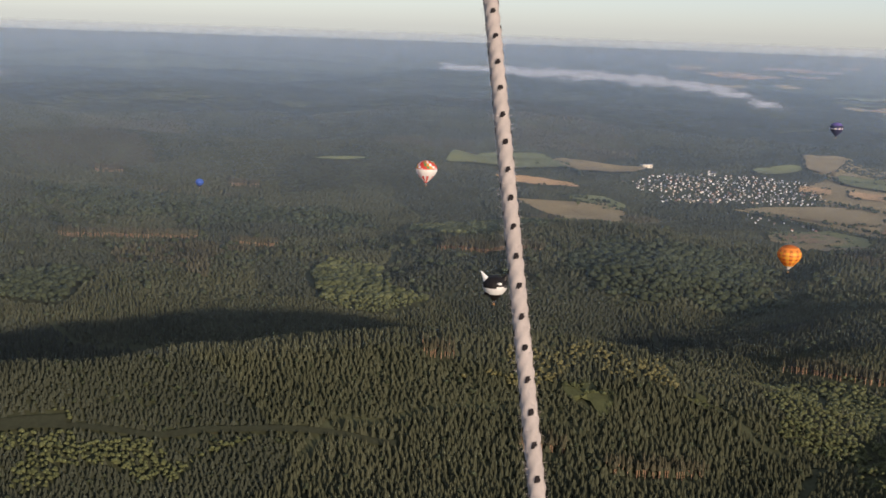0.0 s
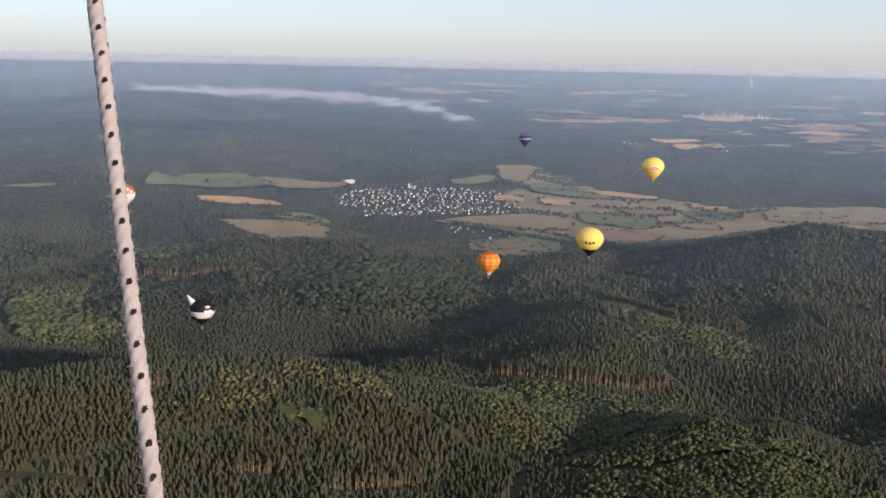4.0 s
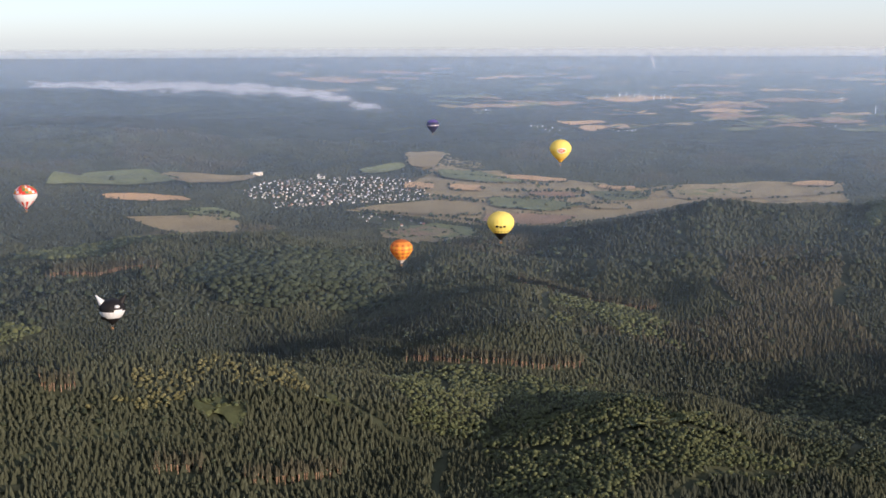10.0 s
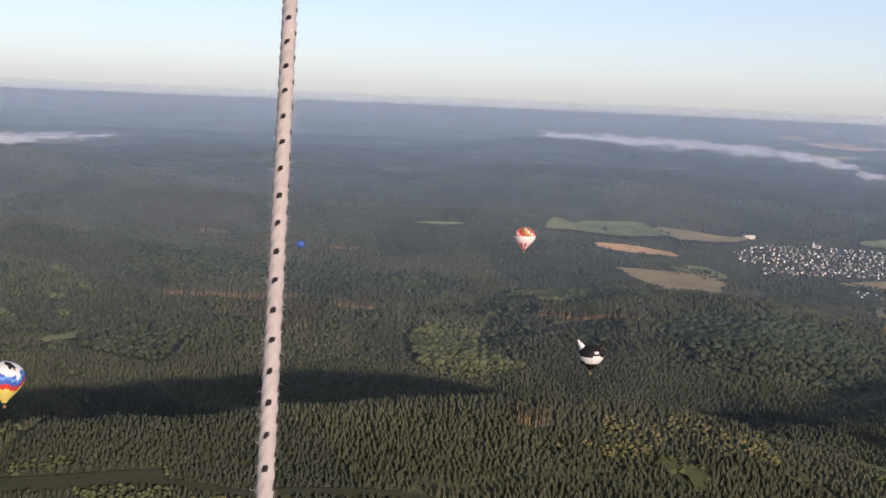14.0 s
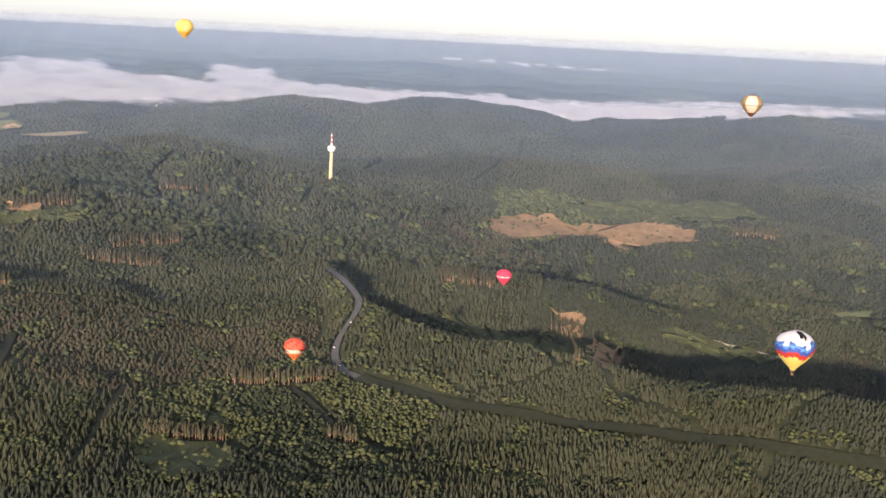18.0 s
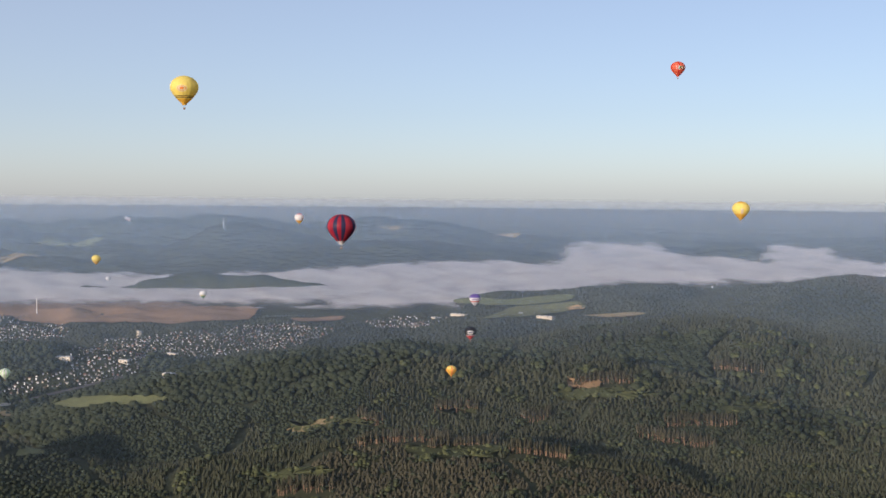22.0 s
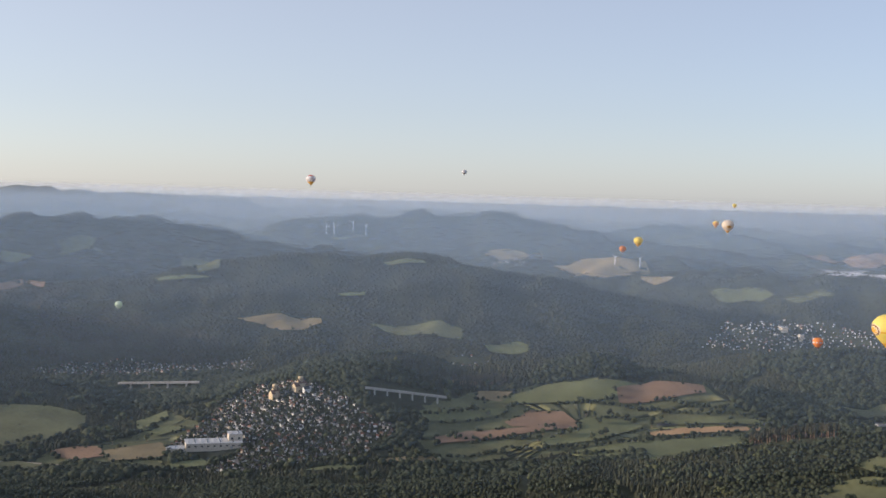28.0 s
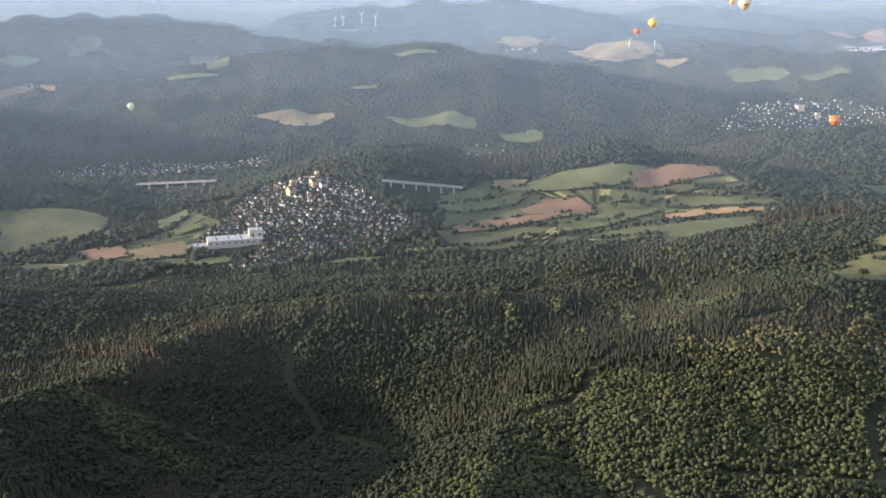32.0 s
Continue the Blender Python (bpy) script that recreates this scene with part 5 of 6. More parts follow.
# the village plain
country("pale", ((-224, 3337), (-130, 3372), (-74, 3347), (-125, 3228), (-2, 3147), (172, 3043), (311, 2984), (389, 2929), (449, 2951), (736, 2973), (880, 2933), (854, 2819), (844, 2764), (659, 2763), (532, 2792), (429, 2731), (270, 2586), (192, 2538), (116, 2475), (-27, 2510), (-179, 2626), (-311, 2675), (-239, 2740), (-124, 2807), (-174, 2990), (-137, 3140), (-210, 3233)))
field("stubble", ((-195, 2989), (-124, 2987), (-119, 2920), (-200, 2941)))
field("stubble", ((-81, 2976), (0, 2975), (0, 2890), (-81, 2914)))
field("pale", ((-216, 3326), (-130, 3360), (-85, 3346), (-138, 3157), (-197, 3194)))
field("meadow", ((-334, 3162), (-217, 3218), (-207, 3178), (-307, 3110)))
field("pale", ((-301, 2683), (-239, 2735), (-123, 2797), (-16, 2770), (10, 2630), (-104, 2620)))
field("stubble", ((27, 3065), (100, 3056), (213, 3017), (212, 2998), (26, 3022)))
field("stubble", ((281, 2972), (378, 2948), (372, 2906), (291, 2928)))
field("plough", ((122, 2897), (217, 2874), (227, 2826), (106, 2846)))
field("meadow", ((11, 2827), (158, 2791), (233, 2733), (150, 2663), (23, 2720)))
field("pale", ((235, 2762), (328, 2761), (333, 2694), (243, 2694)))
field("plough", ((10, 2635), (111, 2645), (211, 2622), (173, 2529), (81, 2501), (-3, 2545)))
field("meadow", ((-122, 3135), (-3, 3097), (112, 2990), (12, 2990), (-97, 3026)))
field("crop", ((247, 2907), (371, 2891), (399, 2799), (290, 2782)))
field("pale", ((454, 2943), (735, 2968), (876, 2927), (858, 2830), (672, 2821), (453, 2799)))
field("stubble", ((773, 2951), (867, 2937), (846, 2886), (754, 2932)))
field("meadow", ((469, 2902), (638, 2911), (642, 2869), (473, 2838)))
field("pale", ((-213, 2423), (-73, 2409), (-3, 2200), (-87, 2183), (-157, 2280), (-201, 2351)))
field("meadow", ((-993, 2679), (-1031, 2995), (-989, 3043), (-881, 3074), (-751, 2959), (-807, 2806), (-926, 2685), (-983, 2630)))
field("pale", ((-844, 3040), (-695, 3024), (-571, 3055), (-631, 2925), (-729, 2869)))
field("stubble", ((-867, 2657), (-788, 2736), (-700, 2747), (-672, 2713), (-766, 2657), (-846, 2630)))
field("pale", ((-770, 2515), (-667, 2562), (-576, 2594), (-526, 2533), (-470, 2157), (-609, 2373), (-697, 2448)))
field("meadow", ((-683, 2628), (-603, 2665), (-531, 2586), (-551, 2536), (-647, 2583)))
field("meadow", ((-1263, 2471), (-1203, 2512), (-1127, 2539), (-1182, 2500)))
# strips of the far plain
field("stubble", ((-566, 4323), (-451, 4312), (-489, 4305), (-602, 4301)))
field("pale", ((365, 4051), (563, 4013), (540, 4006), (342, 4041)))
field("crop", ((1045, 3708), (1136, 3647), (1156, 3630), (1056, 3656)))
field("plough", ((1130, 4022), (1231, 3989), (1210, 3999), (1108, 4028)))
field("pale", ((1098, 3536), (1279, 3525), (1280, 3514), (1101, 3530)))
field("plough", ((458, 4039), (625, 4024), (603, 4015), (436, 4029)))
field("crop", ((305, 4457), (483, 4436), (480, 4424), (301, 4425)))
field("pale", ((178, 4346), (260, 4342), (234, 4336), (152, 4342)))
field("crop", ((79, 3972), (209, 3967), (188, 3958), (58, 3937)))
field("stubble", ((-19, 4332), (62, 4327), (51, 4322), (-31, 4320)))
field("pale", ((779, 4173), (879, 4150), (915, 4148), (814, 4166)))
field("plough", ((736, 3613), (957, 3522), (979, 3508), (751, 3559)))
field("plough", ((11, 3987), (184, 3991), (158, 3967), (-14, 3985)))
field("plough", ((-575, 4277), (-366, 4282), (-395, 4259), (-601, 4240)))
field("stubble", ((1346, 3788), (1488, 3718), (1470, 3717), (1328, 3786)))
field("plough", ((1058, 3922), (1182, 3889), (1159, 3886), (1022, 3870)))
field("plough", ((251, 4335), (401, 4337), (397, 4292), (250, 4318)))
field("plough", ((-314, 4324), (-225, 4332), (-237, 4288), (-326, 4290)))
field("crop", ((559, 4374), (735, 4353), (752, 4338), (579, 4372)))
field("pale", ((1229, 4141), (1395, 4107), (1373, 4088), (1209, 4126)))
field("pale", ((190, 4236), (281, 4226), (268, 4219), (176, 4219)))
field("pale", ((66, 3972), (209, 3970), (221, 3966), (78, 3949)))
field("plough", ((709, 3919), (899, 3849), (906, 3786), (717, 3841)))
field("plough", ((181, 3978), (322, 3979), (348, 3952), (208, 3967)))
field("plough", ((790, 4283), (882, 4244), (911, 4225), (816, 4242)))
field("plough", ((-68, 3937), (112, 3948), (77, 3924), (-102, 3924)))
field("stubble", ((235, 3755), (383, 3730), (377, 3701), (230, 3725)))
field("stubble", ((941, 4037), (1131, 4019), (1096, 3995), (912, 4036)))
field("stubble", ((492, 4030), (703, 4011), (710, 3997), (499, 4012)))
field("pale", ((524, 3698), (615, 3631), (639, 3617), (540, 3625)))
field("crop", ((330, 4089), (482, 4034), (456, 4022), (303, 4069)))
field("stubble", ((1062, 4283), (1180, 4249), (1160, 4250), (1043, 4288)))
field("stubble", ((1326, 3660), (1489, 3599), (1511, 3584), (1333, 3601)))
field("plough", ((686, 3798), (932, 3748), (936, 3732), (685, 3748)))
field("stubble", ((349, 3839), (547, 3793), (553, 3782), (357, 3836)))
field("crop", ((1347, 4039), (1429, 4037), (1425, 3999), (1349, 4017)))
field("stubble", ((299, 3954), (422, 3922), (423, 3920), (300, 3954)))
field("plough", ((1066, 4050), (1134, 4033), (1146, 4030), (1077, 4044)))
field("crop", ((1283, 3532), (1372, 3485), (1355, 3486), (1261, 3524)))
field("plough", ((866, 3718), (1097, 3649), (1100, 3611), (869, 3674)))
field("plough", ((669, 4189), (873, 4139), (871, 4127), (663, 4145)))
field("plough", ((764, 4044), (866, 4041), (875, 4013), (777, 4036)))
field("crop", ((731, 3571), (846, 3602), (861, 3544), (757, 3558)))
field("stubble", ((-201, 4460), (-122, 4473), (-98, 4449), (-177, 4449)))
field("crop", ((1362, 4026), (1430, 3997), (1432, 3978), (1363, 4002)))
field("pale", ((-235, 4531), (-95, 4537), (-130, 4523), (-270, 4529)))
field("plough", ((766, 3860), (944, 3836), (954, 3830), (776, 3853)))
field("stubble", ((678, 3830), (871, 3786), (845, 3779), (652, 3822)))
field("pale", ((395, 4227), (508, 4212), (509, 4209), (396, 4224)))
field("pale", ((-391, 4167), (-322, 4193), (-291, 4175), (-362, 4164)))
field("plough", ((-445, 4398), (-275, 4414), (-296, 4393), (-466, 4385)))
field("crop", ((1234, 3878), (1361, 3841), (1387, 3824), (1256, 3848)))
field("pale", ((707, 3739), (796, 3711), (779, 3694), (684, 3690)))
field("crop", ((-201, 4002), (-16, 3987), (-9, 3985), (-193, 3975)))
field("pale", ((1042, 3659), (1127, 3645), (1142, 3609), (1064, 3643)))
field("stubble", ((644, 3963), (870, 3861), (846, 3858), (616, 3937)))
field("pale", ((905, 3724), (979, 3700), (988, 3659), (923, 3717)))
field("stubble", ((1476, 4161), (1615, 4125), (1581, 4122), (1443, 4162)))
field("crop", ((1131, 3520), (1386, 3476), (1364, 3480), (1109, 3525)))
field("stubble", ((1080, 3745), (1195, 3707), (1172, 3657), (1070, 3732)))
field("pale", ((423, 4447), (534, 4430), (558, 4427), (446, 4440)))
field("pale", ((-776, 4356), (-598, 4359), (-612, 4357), (-783, 4320)))
field("pale", ((414, 3707), (638, 3642), (635, 3620), (412, 3677)))
field("stubble", ((1294, 4048), (1360, 4027), (1389, 4014), (1319, 4022)))
field("crop", ((1269, 3733), (1371, 3699), (1361, 3671), (1259, 3704)))
field("stubble", ((1410, 3879), (1482, 3842), (1457, 3851), (1382, 3881)))
field("plough", ((866, 3926), (1080, 3883), (1106, 3870), (881, 3861)))
field("crop", ((859, 3771), (972, 3723), (957, 3709), (840, 3737)))
field("stubble", ((1433, 3959), (1509, 3943), (1537, 3927), (1462, 3945)))
field("plough", ((1333, 4259), (1452, 4222), (1420, 4220), (1300, 4253)))
field("crop", ((687, 4024), (838, 4008), (829, 3995), (679, 4018)))
field("plough", ((46, 4382), (141, 4355), (177, 4349), (82, 4374)))
field("plough", ((-72, 4067), (34, 4082), (70, 4012), (-35, 4012)))
field("plough", ((1134, 4202), (1268, 4140), (1298, 4123), (1155, 4152)))
field("crop", ((721, 3563), (860, 3516), (835, 3512), (693, 3543)))
field("stubble", ((443, 3842), (540, 3865), (508, 3864), (411, 3841)))
field("pale", ((-157, 3939), (73, 3937), (80, 3932), (-149, 3922)))
field("plough", ((1116, 3974), (1200, 3978), (1202, 3957), (1124, 3972)))
field("stubble", ((384, 4039), (577, 4011), (585, 3987), (393, 4008)))
field("stubble", ((1338, 3791), (1406, 3787), (1424, 3765), (1358, 3776)))
field("plough", ((1271, 4212), (1388, 4188), (1388, 4175), (1273, 4204)))
field("stubble", ((340, 4046), (569, 4012), (587, 3987), (359, 4021)))
field("plough", ((-669, 4276), (-543, 4293), (-530, 4277), (-657, 4270)))
field("stubble", ((1346, 4186), (1387, 4144), (1412, 4136), (1368, 4169)))
field("pale", ((-595, 4127), (-464, 4149), (-482, 4102), (-617, 4119)))
field("stubble", ((893, 4278), (1042, 4254), (1003, 4256), (853, 4276)))
field("crop", ((474, 4030), (555, 4029), (527, 4008), (448, 4018)))
field("stubble", ((-683, 4453), (-619, 4467), (-580, 4467), (-644, 4454)))
field("stubble", ((-34, 3937), (148, 3955), (116, 3948), (-66, 3937)))
field("pale", ((647, 3790), (800, 3784), (832, 3774), (678, 3780)))
field("crop", ((1402, 3879), (1517, 3836), (1514, 3813), (1397, 3849)))
field("pale", ((724, 3959), (877, 3862), (852, 3860), (696, 3947)))
field("pale", ((896, 3721), (1056, 3648), (1041, 3624), (872, 3663)))
field("plough", ((1019, 3632), (1149, 3604), (1139, 3583), (1013, 3621)))
field("crop", ((-188, 4073), (46, 4090), (49, 4015), (-183, 4053)))
field("crop", ((385, 3677), (510, 3642), (499, 3591), (379, 3668)))
field("plough", ((-385, 4509), (-285, 4496), (-291, 4496), (-390, 4498)))
field("stubble", ((305, 3685), (457, 3664), (435, 3571), (293, 3673)))
field("stubble", ((31, 4335), (169, 4342), (160, 4325), (22, 4332)))
field("plough", ((-748, 4326), (-654, 4336), (-659, 4333), (-748, 4298)))
field("crop", ((144, 4180), (255, 4137), (223, 4124), (112, 4131)))
field("crop", ((1044, 3534), (1250, 3488), (1239, 3478), (1023, 3491)))
field("stubble", ((216, 4382), (284, 4371), (315, 4361), (246, 4363)))
field("pale", ((-372, 4342), (-245, 4333), (-208, 4292), (-334, 4290)))
field("plough", ((577, 3887), (808, 3815), (824, 3802), (594, 3867)))
field("crop", ((-469, 4264), (-358, 4270), (-322, 4273), (-433, 4263)))
field("plough", ((779, 4015), (861, 3996), (875, 3980), (796, 4009)))
field("crop", ((1037, 3760), (1246, 3656), (1232, 3629), (1020, 3715)))
field("crop", ((617, 3699), (859, 3673), (880, 3653), (633, 3645)))
field("plough", ((998, 3708), (1087, 3660), (1086, 3636), (997, 3685)))
field("plough", ((252, 4463), (393, 4458), (390, 4448), (250, 4456)))
field("plough", ((-348, 4399), (-176, 4409), (-197, 4378), (-368, 4362)))
field("pale", ((544, 4175), (689, 4136), (700, 4129), (556, 4166)))
field("stubble", ((-668, 4276), (-467, 4297), (-433, 4266), (-638, 4273)))
# fields of the valley
field("meadow", ((-1527, -1434), (-1594, -1420), (-1646, -1399), (-1682, -1363), (-1734, -1313), (-1756, -1292), (-1708, -1280), (-1653, -1312), (-1581, -1382)))
field("plough", ((-1721, -1297), (-1798, -1272), (-1855, -1201), (-1837, -1183), (-1763, -1222), (-1693, -1268)))
field("pale", ((-1542, -1469), (-1591, -1431), (-1548, -1419), (-1521, -1456)))
field("plough", ((-1489, -1357), (-1563, -1365), (-1601, -1320), (-1589, -1279), (-1529, -1297), (-1484, -1333)))
field("plough", ((-1340, -1375), (-1411, -1368), (-1487, -1323), (-1583, -1279), (-1577, -1262), (-1465, -1302), (-1389, -1333), (-1326, -1354)))
field("meadow", ((-1381, -1461), (-1461, -1445), (-1550, -1394), (-1498, -1385), (-1408, -1406), (-1367, -1432)))
field("meadow", ((-1604, -1285), (-1657, -1240), (-1667, -1193), (-1553, -1195), (-1458, -1241), (-1478, -1264), (-1565, -1253)))
field("stubble", ((-1641, -1169), (-1697, -1140), (-1803, -1048), (-1787, -1044), (-1673, -1123), (-1628, -1153)))
field("meadow", ((-1691, -1194), (-1765, -1129), (-1831, -1059), (-1811, -1053), (-1710, -1149)))
field("meadow", ((-1463, -1204), (-1596, -1147), (-1748, -1052), (-1327, -790), (-1315, -839), (-1559, -1120)))
field("pale", ((-1210, -1373), (-1269, -1339), (-1294, -1315), (-1277, -1303), (-1223, -1341)))
field("crop", ((-1298, -1318), (-1388, -1269), (-1382, -1245), (-1306, -1289)))
field("meadow", ((-1089, -1395), (-1151, -1390), (-1181, -1359), (-1151, -1351)))
field("crop", ((-834, -1976), (-888, -1963), (-949, -1918), (-981, -1857), (-938, -1784), (-854, -1764), (-789, -1783), (-751, -1778)))
field("plough", ((-845, -1724), (-885, -1710), (-916, -1687), (-894, -1637), (-853, -1647)))
field("pale", ((-908, -1663), (-998, -1646), (-992, -1609), (-960, -1582), (-889, -1611)))
field("meadow", ((-949, -1547), (-1008, -1545), (-1003, -1507), (-943, -1521)))
field("meadow", ((-1032, -1783), (-1110, -1812), (-1085, -1763), (-1003, -1724)))
field("meadow", ((-1003, -1707), (-1053, -1718), (-1064, -1676), (-1006, -1676)))
field("crop", ((-731, -1732), (-792, -1710), (-820, -1636), (-759, -1676)))
field("pale", ((-1588, -2303), (-1669, -2258), (-1751, -2191), (-1743, -2169), (-1678, -2160), (-1638, -2193), (-1616, -2252)))
field("crop", ((-1811, -2096), (-1942, -1986), (-1960, -1919), (-1927, -1895), (-1845, -1996)))
field("meadow", ((-1952, -1847), (-2032, -1816), (-2038, -1778), (-2004, -1764), (-1938, -1815)))
field("meadow", ((-1838, -2236), (-1901, -2204), (-1891, -2192), (-1841, -2218)))
field("crop", ((-1590, -3188), (-1633, -3172), (-1699, -3160), (-1663, -3125), (-1705, -3103), (-1580, -3168), (-1600, -3174)))
field("meadow", ((-1407, -3227), (-1486, -3221), (-1517, -3179), (-1447, -3206)))
field("plough", ((-1354, -3176), (-1462, -3097), (-1358, -2781), (-1332, -2744), (-1298, -3010)))
field("crop", ((-1876, -3014), (-1983, -2999), (-1707, -2530), (-1643, -2560)))
field("meadow", ((-1565, -2618), (-1651, -2547), (-1671, -2525), (-1564, -2590)))
field("pale", ((-2886, -2445), (-3004, -2360), (-3086, -2201), (-2831, -2058), (-2909, -2395)))
field("pale", ((-2815, -2045), (-2866, -1965), (-2827, -1956), (-2804, -2036)))
field("meadow", ((-2873, -1855), (-2965, -1734), (-2966, -1698), (-2873, -1817)))
field("meadow", ((-2022, -2280), (-2103, -2219), (-2102, -2196), (-2014, -2250)))
field("crop", ((-2965, -1680), (-3033, -1601), (-3047, -1558), (-2967, -1630)))
field("crop", ((-2452, -3048), (-2541, -2981), (-2570, -2957), (-2480, -3023)))
field("pale", ((-2821, -2682), (-2922, -2575), (-2894, -2478), (-2816, -2625)))
field("plough", ((-3101, -1164), (-3236, -1060), (-3243, -979), (-3090, -948), (-3052, -1080)))
field("plough", ((-3131, -945), (-3305, -753), (-3287, -550), (-3208, -522), (-3150, -643), (-3154, -872)))
field("plough", ((-3496, -1938), (-3728, -1731), (-3544, -1485), (-3525, -1517), (-3554, -1775)))
field("pale", ((-3539, -1444), (-3623, -1281), (-3652, -1196), (-3579, -1343)))
field("meadow", ((-3827, -1333), (-3908, -1121), (-3915, -1084), (-3824, -1272)))
field("meadow", ((-1817, -604), (-1819, -549), (-1770, -463), (-1742, -388), (-1724, -401), (-1757, -530)))
field("crop", ((-2014, -1032), (-2151, -1000), (-2149, -938), (-1997, -952)))
# next two are meadows: the darker crop green paints the ridge's shade in
field("crop", ((-1348, -659), (-1389, -630), (-1399, -595), (-1392, -584), (-1355, -631)))
field("crop", ((-1272, -675), (-1323, -663), (-1348, -635), (-1384, -565), (-1376, -558), (-1332, -597), (-1225, -614)))
field("pale", ((-2080, -803), (-2136, -767), (-1784, -593), (-2043, -745)))
field("crop", ((-1447, -512), (-1632, -526), (-1478, -484)))
field("pale", ((-1652, -209), (-1669, -141), (-1649, -139), (-1640, -186)))
field("plough", ((-3120, -1207), (-3261, -1135), (-3289, -955), (-3293, -704), (-3275, -480), (-3124, -489), (-3085, -750), (-3004, -904), (-3080, -1044)))
field("crop", ((-3061, 107), (-3060, 282), (-3091, 403), (-3147, 380), (-3139, 229)))
field("pale", ((-4128, 196), (-4129, 303), (-4120, 283)))
# open ground between the fields
country("crop", ((-1381, -1468), (-1535, -1477), (-1643, -1410), (-1754, -1303), (-1867, -1197), (-1845, -1113), (-1840, -1054), (-1792, -1036), (-1685, -1077), (-1559, -1120), (-1460, -1201), (-1372, -1241), (-1287, -1294), (-1299, -1372), (-1364, -1414)))
country("crop", ((-801, -1690), (-849, -1733), (-930, -1703), (-1040, -1714), (-1038, -1785), (-1116, -1814), (-1092, -1676), (-986, -1624), (-943, -1521), (-880, -1593)))
# fog in the valleys
fog(((-3011, -1399), (-3011, -1296), (-3038, -1189), (-3131, -1026), (-3151, -794), (-3168, -501), (-3227, -313), (-3157, -917), (-3165, -646), (-3151, -462), (-3181, -162), (-3236, 113), (-3351, 277), (-3379, 440), (-3459, 565), (-3427, 723), (-3414, 963), (-3414, 1233), (-3363, 1191), (-3265, 1535), (-3052, 1799), (-2868, 1967), (-2774, 2414), (-2899, 2518), (-3053, 2291), (-3211, 1990), (-3380, 1844), (-3497, 1543), (-3643, 1328), (-3812, 1269), (-3907, 1140), (-3898, 1079), (-3720, 1012), (-3852, 793), (-3998, 748), (-4030, 449), (-3771, 384), (-3811, 171), (-3792, -82), (-3617, -562), (-3545, -771), (-3524, -1103), (-3542, -1193), (-3497, -1346), (-3537, -892), (-3522, -1135), (-3507, -1241), (-3392, -1459), (-3290, -1379)), 26, 34)
fog(((-3238, -1815), (-3415, -1788), (-3503, -1709), (-3543, -1544), (-3442, -1481), (-3377, -1647), (-3257, -1745)), 12, 24)
fog(((-3349, -2246), (-3531, -2157), (-3647, -2043), (-3530, -2066), (-3373, -2150)), 8, 20)
fog(((-3923, 1838), (-3784, 2105), (-3477, 2483), (-3413, 2507), (-3609, 2230), (-3839, 1909)), 10, 20)
fog(((-1531, 3970), (-1295, 4048), (-1025, 4112), (-737, 4120), (-497, 4055), (-411, 3956), (-292, 3854), (-325, 3804), (-405, 3798), (-451, 3889), (-653, 3954), (-898, 3967), (-1166, 3926), (-1498, 3878)), 10, 16)
fog(((-3200, 1134), (-3088, 1572), (-2934, 2047), (-2548, 2946), (-2564, 3018), (-2845, 2649), (-3135, 2183), (-3361, 1707), (-3514, 1244)), 16, 30)
fog(((-3366, 1567), (-3286, 1996), (-3063, 2486), (-2838, 2783), (-2628, 3042), (-2759, 2707), (-3027, 2235), (-3279, 1626)), 8, 20)
# settlements
town(((-602, 2850), (-565, 2944), (-523, 3028), (-441, 3058), (-324, 3065), (-208, 3078), (-166, 2973), (-129, 2865), (-164, 2798), (-241, 2764), (-319, 2752), (-405, 2705), (-471, 2674), (-490, 2749), (-461, 2813), (-535, 2779)), 420, 1)
town(((-283, 2655), (-231, 2637), (-166, 2610), (-111, 2500), (-170, 2472), (-275, 2570)), 16, 0)
town(((69, 3737), (208, 3697), (358, 3610), (206, 3652)), 16, 0)
town(((381, 3668), (473, 3574), (455, 3566), (382, 3595)), 14, 0)
town(((933, 3653), (1059, 3613), (1044, 3560), (918, 3530)), 16, 0)
town(((697, 4111), (786, 4072), (781, 4045), (694, 4097)), 12, 0)
town(((-989, -1622), (-1063, -1665), (-1178, -1738), (-1251, -1773), (-1285, -1718), (-1305, -1645), (-1308, -1585), (-1306, -1521), (-1309, -1445), (-1303, -1417), (-1220, -1404), (-1136, -1428), (-1064, -1446), (-991, -1473), (-977, -1506), (-1066, -1524), (-1119, -1585), (-1051, -1613)), 820, 2)
town(((-1083, -2289), (-1214, -2299), (-1318, -2247), (-1368, -2170), (-1512, -2125), (-1453, -2041), (-1364, -2098), (-1240, -2157), (-1120, -2241)), 260, 0)
town(((-1561, -1593), (-1891, -1788), (-1641, -1543), (-1558, -1574)), 16, 0)
town(((-1827, -1854), (-1922, -1806), (-1893, -1771), (-1589, -1586)), 24, 0)
town(((-2786, -2610), (-2856, -2495), (-2849, -2489), (-2779, -2581)), 14, 0)
town(((-2361, -1538), (-2644, -1652), (-2895, -1660), (-2893, -1481), (-2952, -1254), (-3113, -1101), (-3049, -928), (-2911, -901), (-2771, -1040), (-2351, -1012), (-2675, -1402), (-2420, -1481)), 1050, 0)
town(((-2221, -834), (-2290, -798), (-2336, -729), (-2836, -813), (-2856, -748), (-2787, -675), (-2761, -576), (-2373, -598), (-2293, -692), (-2223, -786)), 640, 0)
